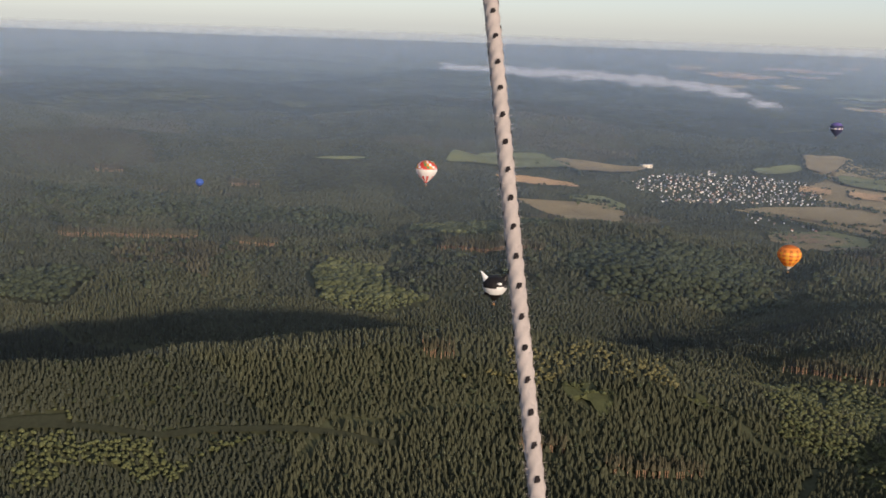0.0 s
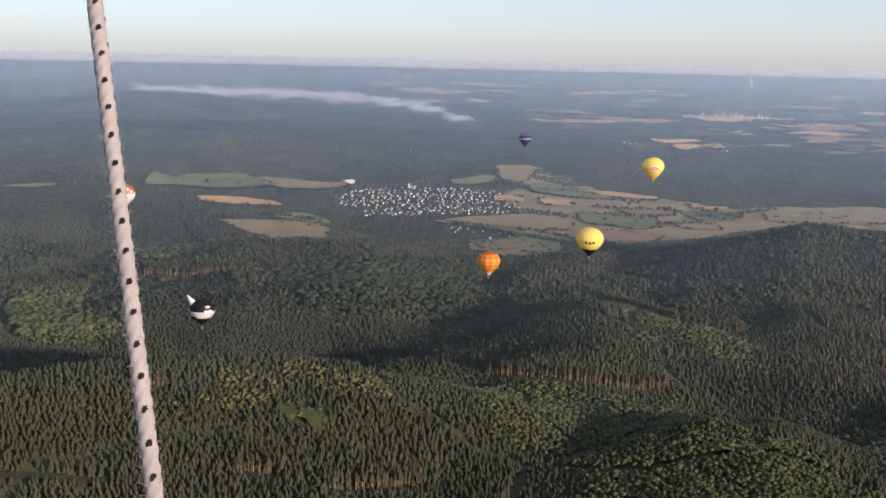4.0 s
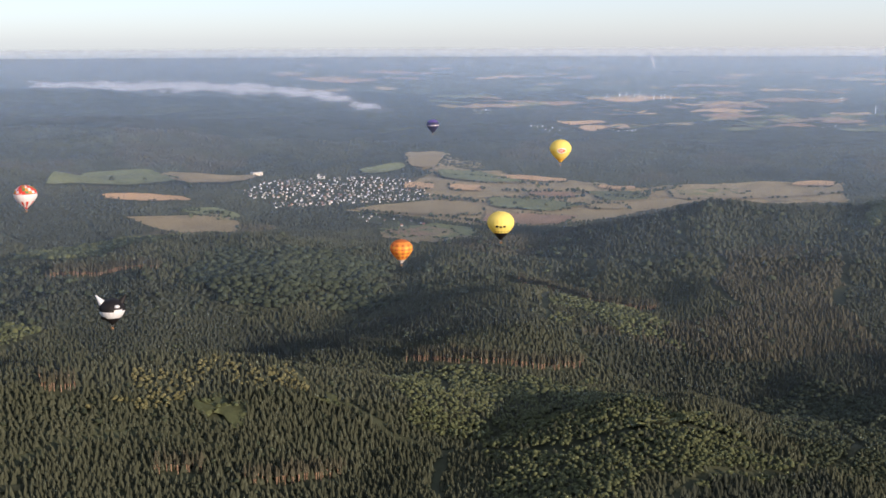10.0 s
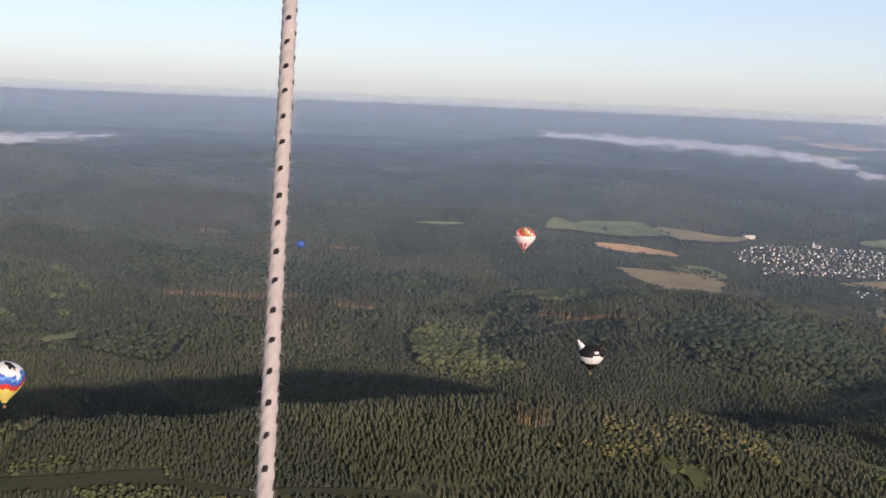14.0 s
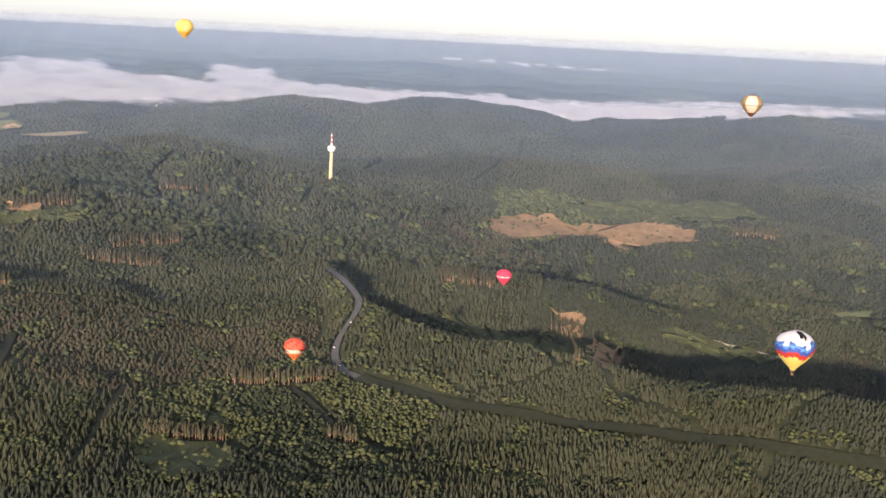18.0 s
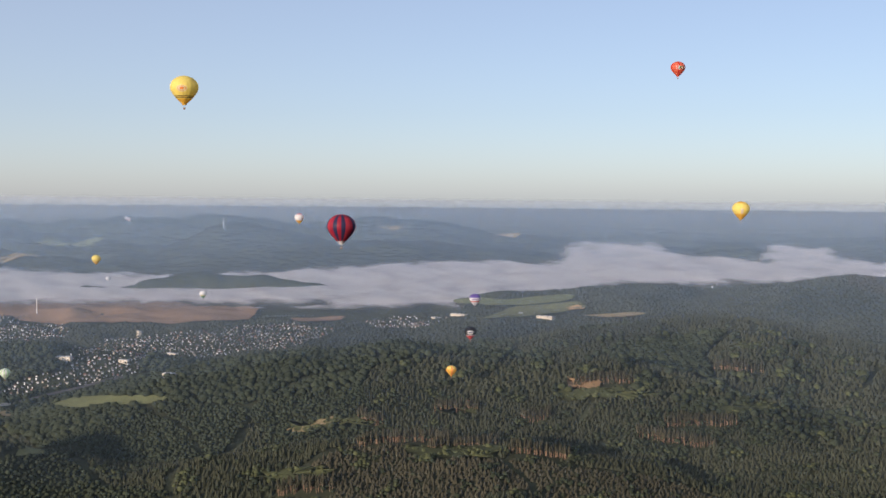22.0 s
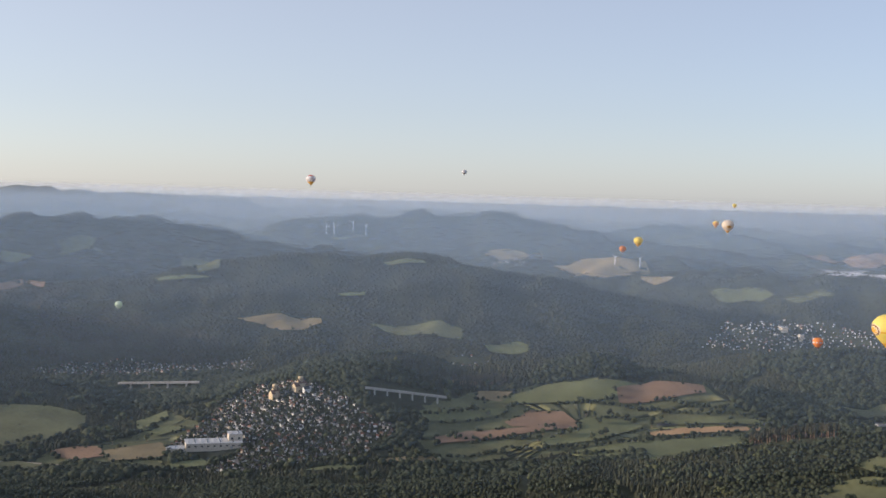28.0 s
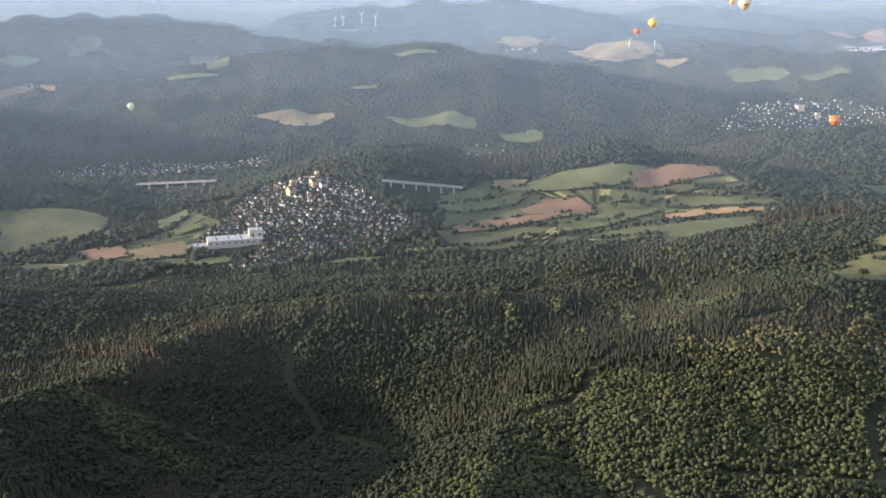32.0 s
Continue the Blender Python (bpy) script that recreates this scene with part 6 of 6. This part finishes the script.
town(((-2907, -819), (-2986, -609), (-3061, -457), (-3122, -397), (-3066, -261), (-3034, -258), (-2846, -386), (-2682, -547), (-2463, -620)), 700, 0)
town(((-2956, -606), (-3083, -498), (-3121, -369), (-3023, -268), (-2862, -340), (-2797, -413), (-2895, -538)), 330, 0)
town(((-3175, -178), (-3144, -71), (-3132, 34), (-3070, -11), (-3088, -159)), 110, 0)
town(((-2944, -1141), (-3095, -975), (-3005, -919), (-2908, -904), (-2815, -1093)), 240, 0)
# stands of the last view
# brighter beech_lit leaves paint the sunlit slope, darker beech the shaded valley
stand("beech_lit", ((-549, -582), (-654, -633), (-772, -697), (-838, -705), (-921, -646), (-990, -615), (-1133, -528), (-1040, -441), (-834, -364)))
stand("birch", ((-939, -646), (-998, -620), (-1070, -586), (-1155, -539), (-1097, -510), (-952, -590)))
stand("beech", ((-618, -1081), (-824, -1031), (-970, -902), (-812, -793), (-574, -654), (-460, -803)))
stand("mixed", ((-458, -1141), (-471, -961), (-428, -809), (-306, -782)))
stand("beech_lit", ((-136, 1232), (-57, 1369), (117, 1360), (204, 1132), (264, 1052), (270, 994), (97, 910), (54, 948), (7, 1040), (-54, 1134)))
stand("beech_lit", ((69, 1639), (144, 1679), (229, 1589), (279, 1520), (160, 1522), (110, 1551)))
stand("beech", ((-479, 1973), (-355, 2029), (-179, 2022), (-142, 1779), (-281, 1727), (-458, 1767)))
stand("beech", ((341, 1342), (443, 1354), (511, 1271), (404, 991), (277, 1023)))
stand("birch", ((-384, 1073), (-308, 1129), (-196, 1194), (-162, 1154), (-223, 1113), (-314, 1086)))
viaduct((-1346, -1546), (-1449, -1464), 61, 46, 6)
viaduct((-1959, -911), (-2144, -776), 22, 17, 9)
viaduct((-1164, -2064), (-1263, -1958), 19, 25, 4)
# single trees and hedges
trees_at(((-18, 2755), (145, 2704), (161, 2760), (103, 2776), (224, 2723), (231, 2883), (341, 2882), (53, 3017), (-26, 3097), (136, 2917), (238, 2810), (286, 2755), (74, 2734)))
trees_at(((-1450, -1428), (-1481, -1424), (-1492, -1398), (-1618, -1283), (-1623, -1269), (-1613, -1249), (-1645, -1248), (-1665, -1229), (-1660, -1211), (-1681, -1190), (-1702, -1186), (-1520, -1253), (-1531, -1247), (-1572, -1204), (-1499, -1278), (-1287, -634), (-1360, -585), (-1386, -559), (-2256, -675), (-2290, -648), (-1269, -1339), (-1205, -1404)))
trees_at(((-1294, -632), (-1563, -1207), (-1543, -1209), (-1510, -1249), (-1471, -1265), (-1674, -1184), (-1652, -1240), (-1647, -1254), (-1200, -1480), (-1182, -1488), (-985, -1665), (-937, -1687)))
trees_at(((-663, 2589), (-599, 2581), (-633, 2540), (-882, 2784), (-828, 2876)))
hedge(((-1401, -1276), (-1465, -1225), (-1526, -1181), (-1620, -1147), (-1693, -1092), (-1765, -1033)))
hedge(((-1644, -1323), (-1693, -1259), (-1758, -1158), (-1848, -1070)))
hedge(((-1329, -1481), (-1402, -1440), (-1494, -1426)))
hedge(((-1362, -1361), (-1428, -1313), (-1482, -1275)))
hedge(((-1757, -1230), (-1791, -1143), (-1886, -1093)))
hedge(((-137, 3097), (-33, 3062), (82, 3009), (167, 2973)))
hedge(((-112, 2810), (-57, 2794), (9, 2770)))
hedge(((77, 2821), (157, 2808), (196, 2791)))
hedge(((192, 2721), (258, 2740), (326, 2756)))
hedge(((-283, 2637), (-179, 2586), (-52, 2509)))
hedge(((362, 2839), (425, 2899), (486, 2922)))
hedge(((-845, 3040), (-764, 2948), (-702, 2832)))
hedge(((-681, 2613), (-619, 2615), (-565, 2594)))
hedge(((-168, 2850), (-72, 2822), (-17, 2795)))
hedge(((52, 2905), (133, 2869), (246, 2895)))
hedge(((-117, 2615), (-29, 2562), (8, 2530)))
hedge(((296, 2850), (370, 2786), (409, 2874)))
hedge(((-813, -1789), (-873, -1772), (-936, -1722)))
hedge(((-864, -1596), (-931, -1529)))
hedge(((-1329, -640), (-1360, -608), (-1391, -561)))
hedge(((-659, 2574), (-559, 2567)))
hedge(((-1196, -1365), (-1289, -1320), (-1389, -1267)))
hedge(((-1398, -657), (-2024, -795), (-2172, -719)))
# cars and steam
car(-1320, 551, -29, PAINT)
car(-1281, 514, -19, PAINT)
car(-1218, 496, -7, PAINT)
steam_plume(629, 4443, 62)

# ---- forest ----
NEEDLE = [material("spruce_" + n, c, scale=0.008, vary=0.2, island=0.18, second=s) for n, c, s in (
    ("green", (0.030, 0.036, 0.021), (0.056, 0.061, 0.039)), ("dark", (0.023, 0.029, 0.021), (0.041, 0.047, 0.034)),
    ("brownish", (0.038, 0.038, 0.024), (0.064, 0.061, 0.041)), ("pale", (0.062, 0.072, 0.050), (0.108, 0.118, 0.084)))]
LEAF = [material("leaves_" + n, c, scale=0.008, vary=0.35, island=0.45, second=s) for n, c, s in (
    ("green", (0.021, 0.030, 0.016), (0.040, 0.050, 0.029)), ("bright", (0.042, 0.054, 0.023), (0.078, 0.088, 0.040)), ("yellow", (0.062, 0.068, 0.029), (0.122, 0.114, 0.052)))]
BARK = material("spruce_bark", (0.20, 0.135, 0.092), scale=0.5, vary=0.3, island=0.3)


def open_mask(x, y, kinds=None):
    m = np.zeros(x.shape, bool)
    for poly, kind in OPEN:
        if kinds and kind not in kinds:
            continue
        p = np.array(poly, float)
        c = (x > p[:, 0].min()) & (x < p[:, 0].max()) & (y > p[:, 1].min()) & (y < p[:, 1].max()) & ~m
        i = np.nonzero(c)[0]
        if len(i):
            m[i[inside(x[i], y[i], p)]] = True
    return m


def scatter(r0, r1, step, az0=-32, az1=170):
    """Places on a jittered grid inside a ring sector."""
    n = int(r1 / step) + 1
    g = np.arange(-n, n + 1) * step
    X, Y = np.meshgrid(g, g)
    X = X + rng.uniform(-0.4, 0.4, X.shape) * step
    Y = Y + rng.uniform(-0.4, 0.4, Y.shape) * step
    r, a = np.hypot(X, Y), np.degrees(np.arctan2(-X, Y))
    a = np.where(a < -100, a + 360, a)
    keep = (r > r0) & (r < r1) & (a > az0) & (a < az1)
    X, Y = X[keep], Y[keep]
    keep = ~open_mask(X, Y)
    return X[keep], Y[keep]


def cones(x, y, h, w, sides, tiers, foot=0.10):
    """Ragged needle crowns as corners and faces."""
    n = len(x)
    z = terrain(x, y)
    co, fa, base = [], [], 0
    turn = rng.uniform(0, 6.28, n)
    for k in range(tiers):
        lo = foot + (1 - foot) * 0.86 * k / tiers
        hi = 1.0 if k == tiers - 1 else foot + (1 - foot) * (k + 1.5) / tiers * 0.95
        rad = 0.5 * w * (1 - 0.8 * k / tiers)
        ring = []
        for s in range(sides):
            t = turn + 6.2832 * s / sides + 0.5 * k
            q = rad * rng.uniform(0.75, 1.2, n)
            ring.append(np.stack([x + np.cos(t) * q, y + np.sin(t) * q, z + h * (lo + rng.uniform(-0.04, 0.04, n))], -1))
        ring.append(np.stack([x, y, z + h * hi], -1))
        idx = base + np.arange(n)[:, None] * (sides + 1)
        for s in range(sides):
            fa.append(np.concatenate([idx + s, idx + (s + 1) % sides, idx + sides], 1))
        co.append(np.stack(ring, 1).reshape(-1, 3))
        base += n * (sides + 1)
    return np.concatenate(co), np.concatenate(fa)


PHI = (1 + 5 ** 0.5) / 2
ICO = np.array([(-1, PHI, 0), (1, PHI, 0), (-1, -PHI, 0), (1, -PHI, 0), (0, -1, PHI), (0, 1, PHI), (0, -1, -PHI), (0, 1, -PHI), (PHI, 0, -1), (PHI, 0, 1), (-PHI, 0, -1), (-PHI, 0, 1)]) / math.hypot(1, PHI)
ICO_F = np.array([(0, 11, 5), (0, 5, 1), (0, 1, 7), (0, 7, 10), (0, 10, 11), (1, 5, 9), (5, 11, 4), (11, 10, 2), (10, 7, 6), (7, 1, 8), (3, 9, 4), (3, 4, 2), (3, 2, 6), (3, 6, 8), (3, 8, 9), (4, 9, 5), (2, 4, 11), (6, 2, 10), (8, 6, 7), (9, 8, 1)])


ICO_F = ICO_F[(ICO_F != int(np.argmin(ICO[:, 2]))).all(1)]   # the underside never shows


def crowns(x, y, h, w, lumps):
    """Broad leafy crowns: several uneven clumps a tree."""
    n = len(x)
    z = terrain(x, y)
    co, fa = [], []
    for k in range(lumps):
        a = rng.uniform(0, 6.28, n)
        d = w * (0.0 if k == 0 else 0.27) * rng.uniform(0.7, 1.2, n)
        c = np.stack([x + np.cos(a) * d, y + np.sin(a) * d, z + h * ((0.70 if k == 0 else 0.52) + rng.uniform(-0.08, 0.08, n))], -1)
        s = (w * (0.36 if lumps > 1 else 0.5) * rng.uniform(0.75, 1.15, n))[:, None, None]
        v = ICO[None] * (1 + rng.uniform(-0.28, 0.28, (n, 12, 1))) * s * np.array([1, 1, 0.85])
        co.append((c[:, None] + v).reshape(-1, 3))
        fa.append((ICO_F[None] + 12 * (np.arange(n) + k * n)[:, None, None]).reshape(-1, 3))
    return np.concatenate(co), np.concatenate(fa)


seeds = np.stack([rng.uniform(-3600, 1500, 800), rng.uniform(-2800, 3600, 800)], -1)
seed_kind = rng.random(800)
seed_az = np.degrees(np.arctan2(-seeds[:, 0], seeds[:, 1]))
seed_kind = np.where((seed_az > 74) & (seed_az < 112) & (np.hypot(*seeds.T) > 1500), np.where(seed_kind < 0.72, seed_kind, 0.91 + 0.1 * (seed_kind - 0.72)), seed_kind)   # more broadleaf on the domed hills
seed_kind = np.where(((seed_az > 98) | (seed_az < -150)) & (np.hypot(*seeds.T) > 1400), np.where(seed_kind < 0.3, seed_kind, 0.9 + 0.065 * (seed_kind - 0.3)), seed_kind)
seed_kind = np.where((seed_az < 66) & (seed_az > -60) & (np.hypot(*seeds.T) < 1750), seed_kind * 0.88, seed_kind)   # spruce woods below the flight
seed_tall = rng.uniform(0.62, 1.18, 800)


def stands_of(x, y):
    """Which stand every tree belongs to, and its kind."""
    near, ride = np.zeros(len(x), int), np.zeros(len(x), bool)
    wx, wy = x + 18 * np.sin(y / 37), y + 18 * np.sin(x / 41)
    for i in range(0, len(x), 20000):
        s = slice(i, i + 20000)
        d = (wx[s, None] - seeds[None, :, 0]) ** 2 + (wy[s, None] - seeds[None, :, 1]) ** 2
        two = np.argpartition(d, 1, axis=1)[:, :2]
        dd = np.sqrt(np.take_along_axis(d, two, 1))
        near[s] = np.take_along_axis(two, dd.argmin(1)[:, None], 1)[:, 0]
        gap = np.hypot(*(seeds[two[:, 0]] - seeds[two[:, 1]]).T)
        ride[s] = (np.abs(dd[:, 0] ** 2 - dd[:, 1] ** 2) / (2 * gap) < 5) & ((two[:, 0] * two[:, 1]) % 7 < 3)
    k = seed_kind[near]
    kind = np.where(k < 0.45, 0, np.where(k < 0.80, 1, np.where(k < 0.90, 2, np.where(k < 0.95, 4, 5))))
    leafy_chance, clump = rng.random(len(x)), swell(x, y, 19) * ((x < -0.9 * y) | (y < 0))
    kind = np.where((kind < 3) & ((leafy_chance < 0.03) | ((clump > 0.34) & (leafy_chance < 0.75))) & (np.hypot(x, y) < 2200), np.where(clump > 0.55, 5, 4), kind)
    tall = seed_tall[near]
    for name, poly in STANDS:
        m = inside(x + 22 * np.sin(y / 29) + 14 * np.sin(y / 11), y + 22 * np.sin(x / 33) + 14 * np.sin(x / 13), poly) & (rng.random(len(x)) < {"mixed": 0.4, "birch": 0.6}.get(name, 0.85))
        # beech_lit: brighter leaf colour, for young growth and painted-in sunlight
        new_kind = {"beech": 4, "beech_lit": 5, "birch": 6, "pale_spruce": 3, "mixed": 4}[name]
        kind = np.where(m, new_kind, kind)
        tall = np.where(m, {"beech": 0.85, "beech_lit": 0.7, "birch": 0.85, "pale_spruce": 0.7, "mixed": 0.8}[name], tall)
    return kind, tall, ride


def forest(r0, r1, step, sides, tiers, lumps, size=1.0):
    x, y = scatter(r0, r1, step)
    kind, tall, ride = stands_of(x, y)
    kind = np.where(ride & (np.hypot(x, y) < 2600), -1, kind)
    kind = np.where((np.hypot(x, y) > 2550) & (kind > 2), np.where(x < -1500, 0, 2), kind)
    for k in range(7):
        m = kind == k
        if m.sum() < 3:
            continue
        px, py, n = x[m], y[m], int(m.sum())
        h = (9.6 if r1 < 1300 else 7.8 if r1 < 1800 else 7.6 if r1 < 2700 else 5.8 if r1 < 3600 else 4.2) * tall[m] * rng.uniform(0.75, 1.2, n)
        if k < 4:
            co, fa = cones(px, py, h, step * 1.0 * rng.uniform(0.8, 1.15, n) * size, sides, tiers)
            ob = mesh_from("spruce_forest", co, fa, NEEDLE[k], smooth=r1 > 3600)
            tagged(ob, ("dense dark green spruce forest", "dense bluish dark spruce forest", "brownish spruce forest in low sun", "pale young spruce plantation")[k], "forest", kind="stuff")
        else:
            h = h * (1 + 0.4 * swell(px, py, 13))
            co, fa = crowns(px, py, h, step * (0.9 if r1 < 1300 else 0.9 if r1 < 1800 else 1.15 if r1 < 2700 else 1.1) * rng.uniform(0.7, 1.35, n) * size, lumps)
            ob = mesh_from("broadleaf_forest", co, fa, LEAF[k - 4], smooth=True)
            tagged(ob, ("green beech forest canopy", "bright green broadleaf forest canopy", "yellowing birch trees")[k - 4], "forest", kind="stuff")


forest(800, 1250, 5.2, 5, 2, 2, 1.25)
forest(1250, 1750, 5.6, 4, 1, 1, 1.22)
forest(1750, 2600, 8.0, 4, 1, 1, 1.28)
forest(2600, 3500, 10.6, 4, 1, 1, 1.5)
forest(3500, 4150, 15.0, 4, 1, 1, 2.2)

# low growth over clearings
x, y = np.zeros(0), np.zeros(0)
for poly, kind in OPEN:
    if kind in ("young", "heath"):
        p = np.array(poly, float)
        n = int((np.ptp(p[:, 0]) * np.ptp(p[:, 1])) / (150 if kind == "young" else 420))
        q = rng.uniform(p.min(0), p.max(0), (min(n, 1500), 2))
        q = q[inside(q[:, 0], q[:, 1], p)]
        x, y = np.concatenate([x, q[:, 0]]), np.concatenate([y, q[:, 1]])
co, fa = crowns(x, y, rng.uniform(3, 8, len(x)), rng.uniform(4, 9, len(x)), 1)
tagged(mesh_from("bushes", co, fa, LEAF[1], smooth=False), "low green bushes scattered over clearings", "bushes", kind="stuff")

# ragged rows of trees along the borders of the fields
x, y = np.zeros(0), np.zeros(0)
for poly, kind in OPEN:
    far = float(np.hypot(*np.mean(np.array(poly, float), 0)))
    if kind in ("meadow", "pale", "stubble", "plough", "crop") and 1300 < far < 3650:
        q = outline(poly, 6.5)
        q = q + rng.uniform(-4.5, 4.5, q.shape)
        q = q[(swell(q[:, 0], q[:, 1], 16) > 0.02) & (rng.random(len(q)) < 0.8)]
        x, y = np.concatenate([x, q[:, 0]]), np.concatenate([y, q[:, 1]])
co, fa = crowns(x, y, rng.uniform(4, 8.5, len(x)), rng.uniform(5, 9.5, len(x)), 1)
tagged(mesh_from("border_trees", co, fa, LEAF[0], smooth=True), "ragged rows of trees along the borders of fields", "trees", kind="stuff")

# trees in the gardens of the towns
g = np.concatenate(GARDEN)
co, fa = crowns(g[:, 0], g[:, 1], rng.uniform(4, 8, len(g)), rng.uniform(5, 9, len(g)), 2)
tagged(mesh_from("garden_trees", co, fa, LEAF[0], smooth=False), "green garden trees between the houses", "trees", kind="stuff")


# ---- forest edges with bare lit trunks ----
def trunks(x, y, z0, h, r):
    n, k = len(x), 5
    z = terrain(x, y)
    t = np.arange(k) * 2 * math.pi / k
    lo = np.stack([x[:, None] + np.cos(t) * r[:, None], y[:, None] + np.sin(t) * r[:, None], np.repeat((z + z0)[:, None], k, 1)], -1)
    hi = lo.copy()
    hi[..., 2] = (z + h)[:, None]
    co = np.concatenate([lo, hi], 1).reshape(-1, 3)
    i = np.arange(k)
    f = np.stack([i, (i + 1) % k, (i + 1) % k + k, i + k], -1)
    return co, (f[None] + 2 * k * np.arange(n)[:, None, None]).reshape(-1, 4)


for pts in EDGES:
    c = smooth_line(pts, 2.0)
    for row in range(3):
        p = c[rng.random(len(c)) < 0.7]
        p = p + (p / np.hypot(*p.T)[:, None]) * (row * 5.0) + rng.uniform(-3.5, 3.5, p.shape)
        n = len(p)
        h = rng.uniform(12, 19, n)
        co, fa = trunks(p[:, 0], p[:, 1], -2, h * 0.7, rng.uniform(0.3, 0.5, n))
        tagged(mesh_from("forest_edge_trunks", co, fa, BARK), "row of bare reddish spruce trunks at a cut edge", "tree trunks", kind="stuff")
        co, fa = cones(p[:, 0], p[:, 1], h, rng.uniform(3.8, 5.5, n), 5, 3, foot=0.5)
        tagged(mesh_from("forest_edge_crowns", co, fa, NEEDLE[2], smooth=False), "high thin crowns of edge spruces", "tree crowns", kind="stuff")

for pts in HEDGES:
    c = smooth_line(pts, 9)
    p = c + rng.uniform(-4, 4, c.shape)
    n = len(p)
    co, fa = crowns(p[:, 0], p[:, 1], rng.uniform(6, 13, n), rng.uniform(8, 13, n), 2)
    tagged(mesh_from("hedge", co, fa, LEAF[0], smooth=False), "ragged dark green hedge between the fields", "hedge", kind="stuff")


# ---- single trees ----
def lone_tree(k):
    root = empty("tree", 0, 0, 0)
    r = np.random.default_rng(k)
    h = 11.0 + 2 * (k % 3)
    part("trunk", tube((0, 0, -1), (0.2, 0, h * 0.5), 0.45, 0.25, 7), BARK, root)
    for i in range(3):
        a = i * 2.1 + k
        part("limb", tube((0, 0, h * 0.35), (math.cos(a) * h * 0.22, math.sin(a) * h * 0.22, h * 0.6), 0.2, 0.08, 5), BARK, root)
    n = 26
    c = r.normal(0, 1, (n, 3))
    c = c / np.linalg.norm(c, axis=1)[:, None] * r.uniform(0.35, 1.0, (n, 1)) * [h * 0.36, h * 0.36, h * 0.32] + [0, 0, h * 0.64]
    s = r.uniform(0.10, 0.2, (n, 1, 1)) * h
    v = ICO[None] * (1 + r.uniform(-0.3, 0.3, (n, 12, 1))) * s + c[:, None]
    me = mesh_from("crown", v.reshape(-1, 3), (ICO_F[None] + 12 * np.arange(n)[:, None, None]).reshape(-1, 3), LEAF[k % 2], smooth=False)
    me.parent = root
    return tagged(root, ("dark green round-crowned tree standing alone in a field", "bright green spreading tree standing alone in a field")[k % 2], "tree", group="single trees in the fields")


KINDS = [lone_tree(k) for k in range(4)]
for i, (px, py) in enumerate(LONE):
    m = pose(px, py, height(px, py) + 2.2, 0, 0, i * 77)
    if i < 4:
        KINDS[i].matrix_world = m
    else:
        copy_thing(KINDS[i % 4], m)
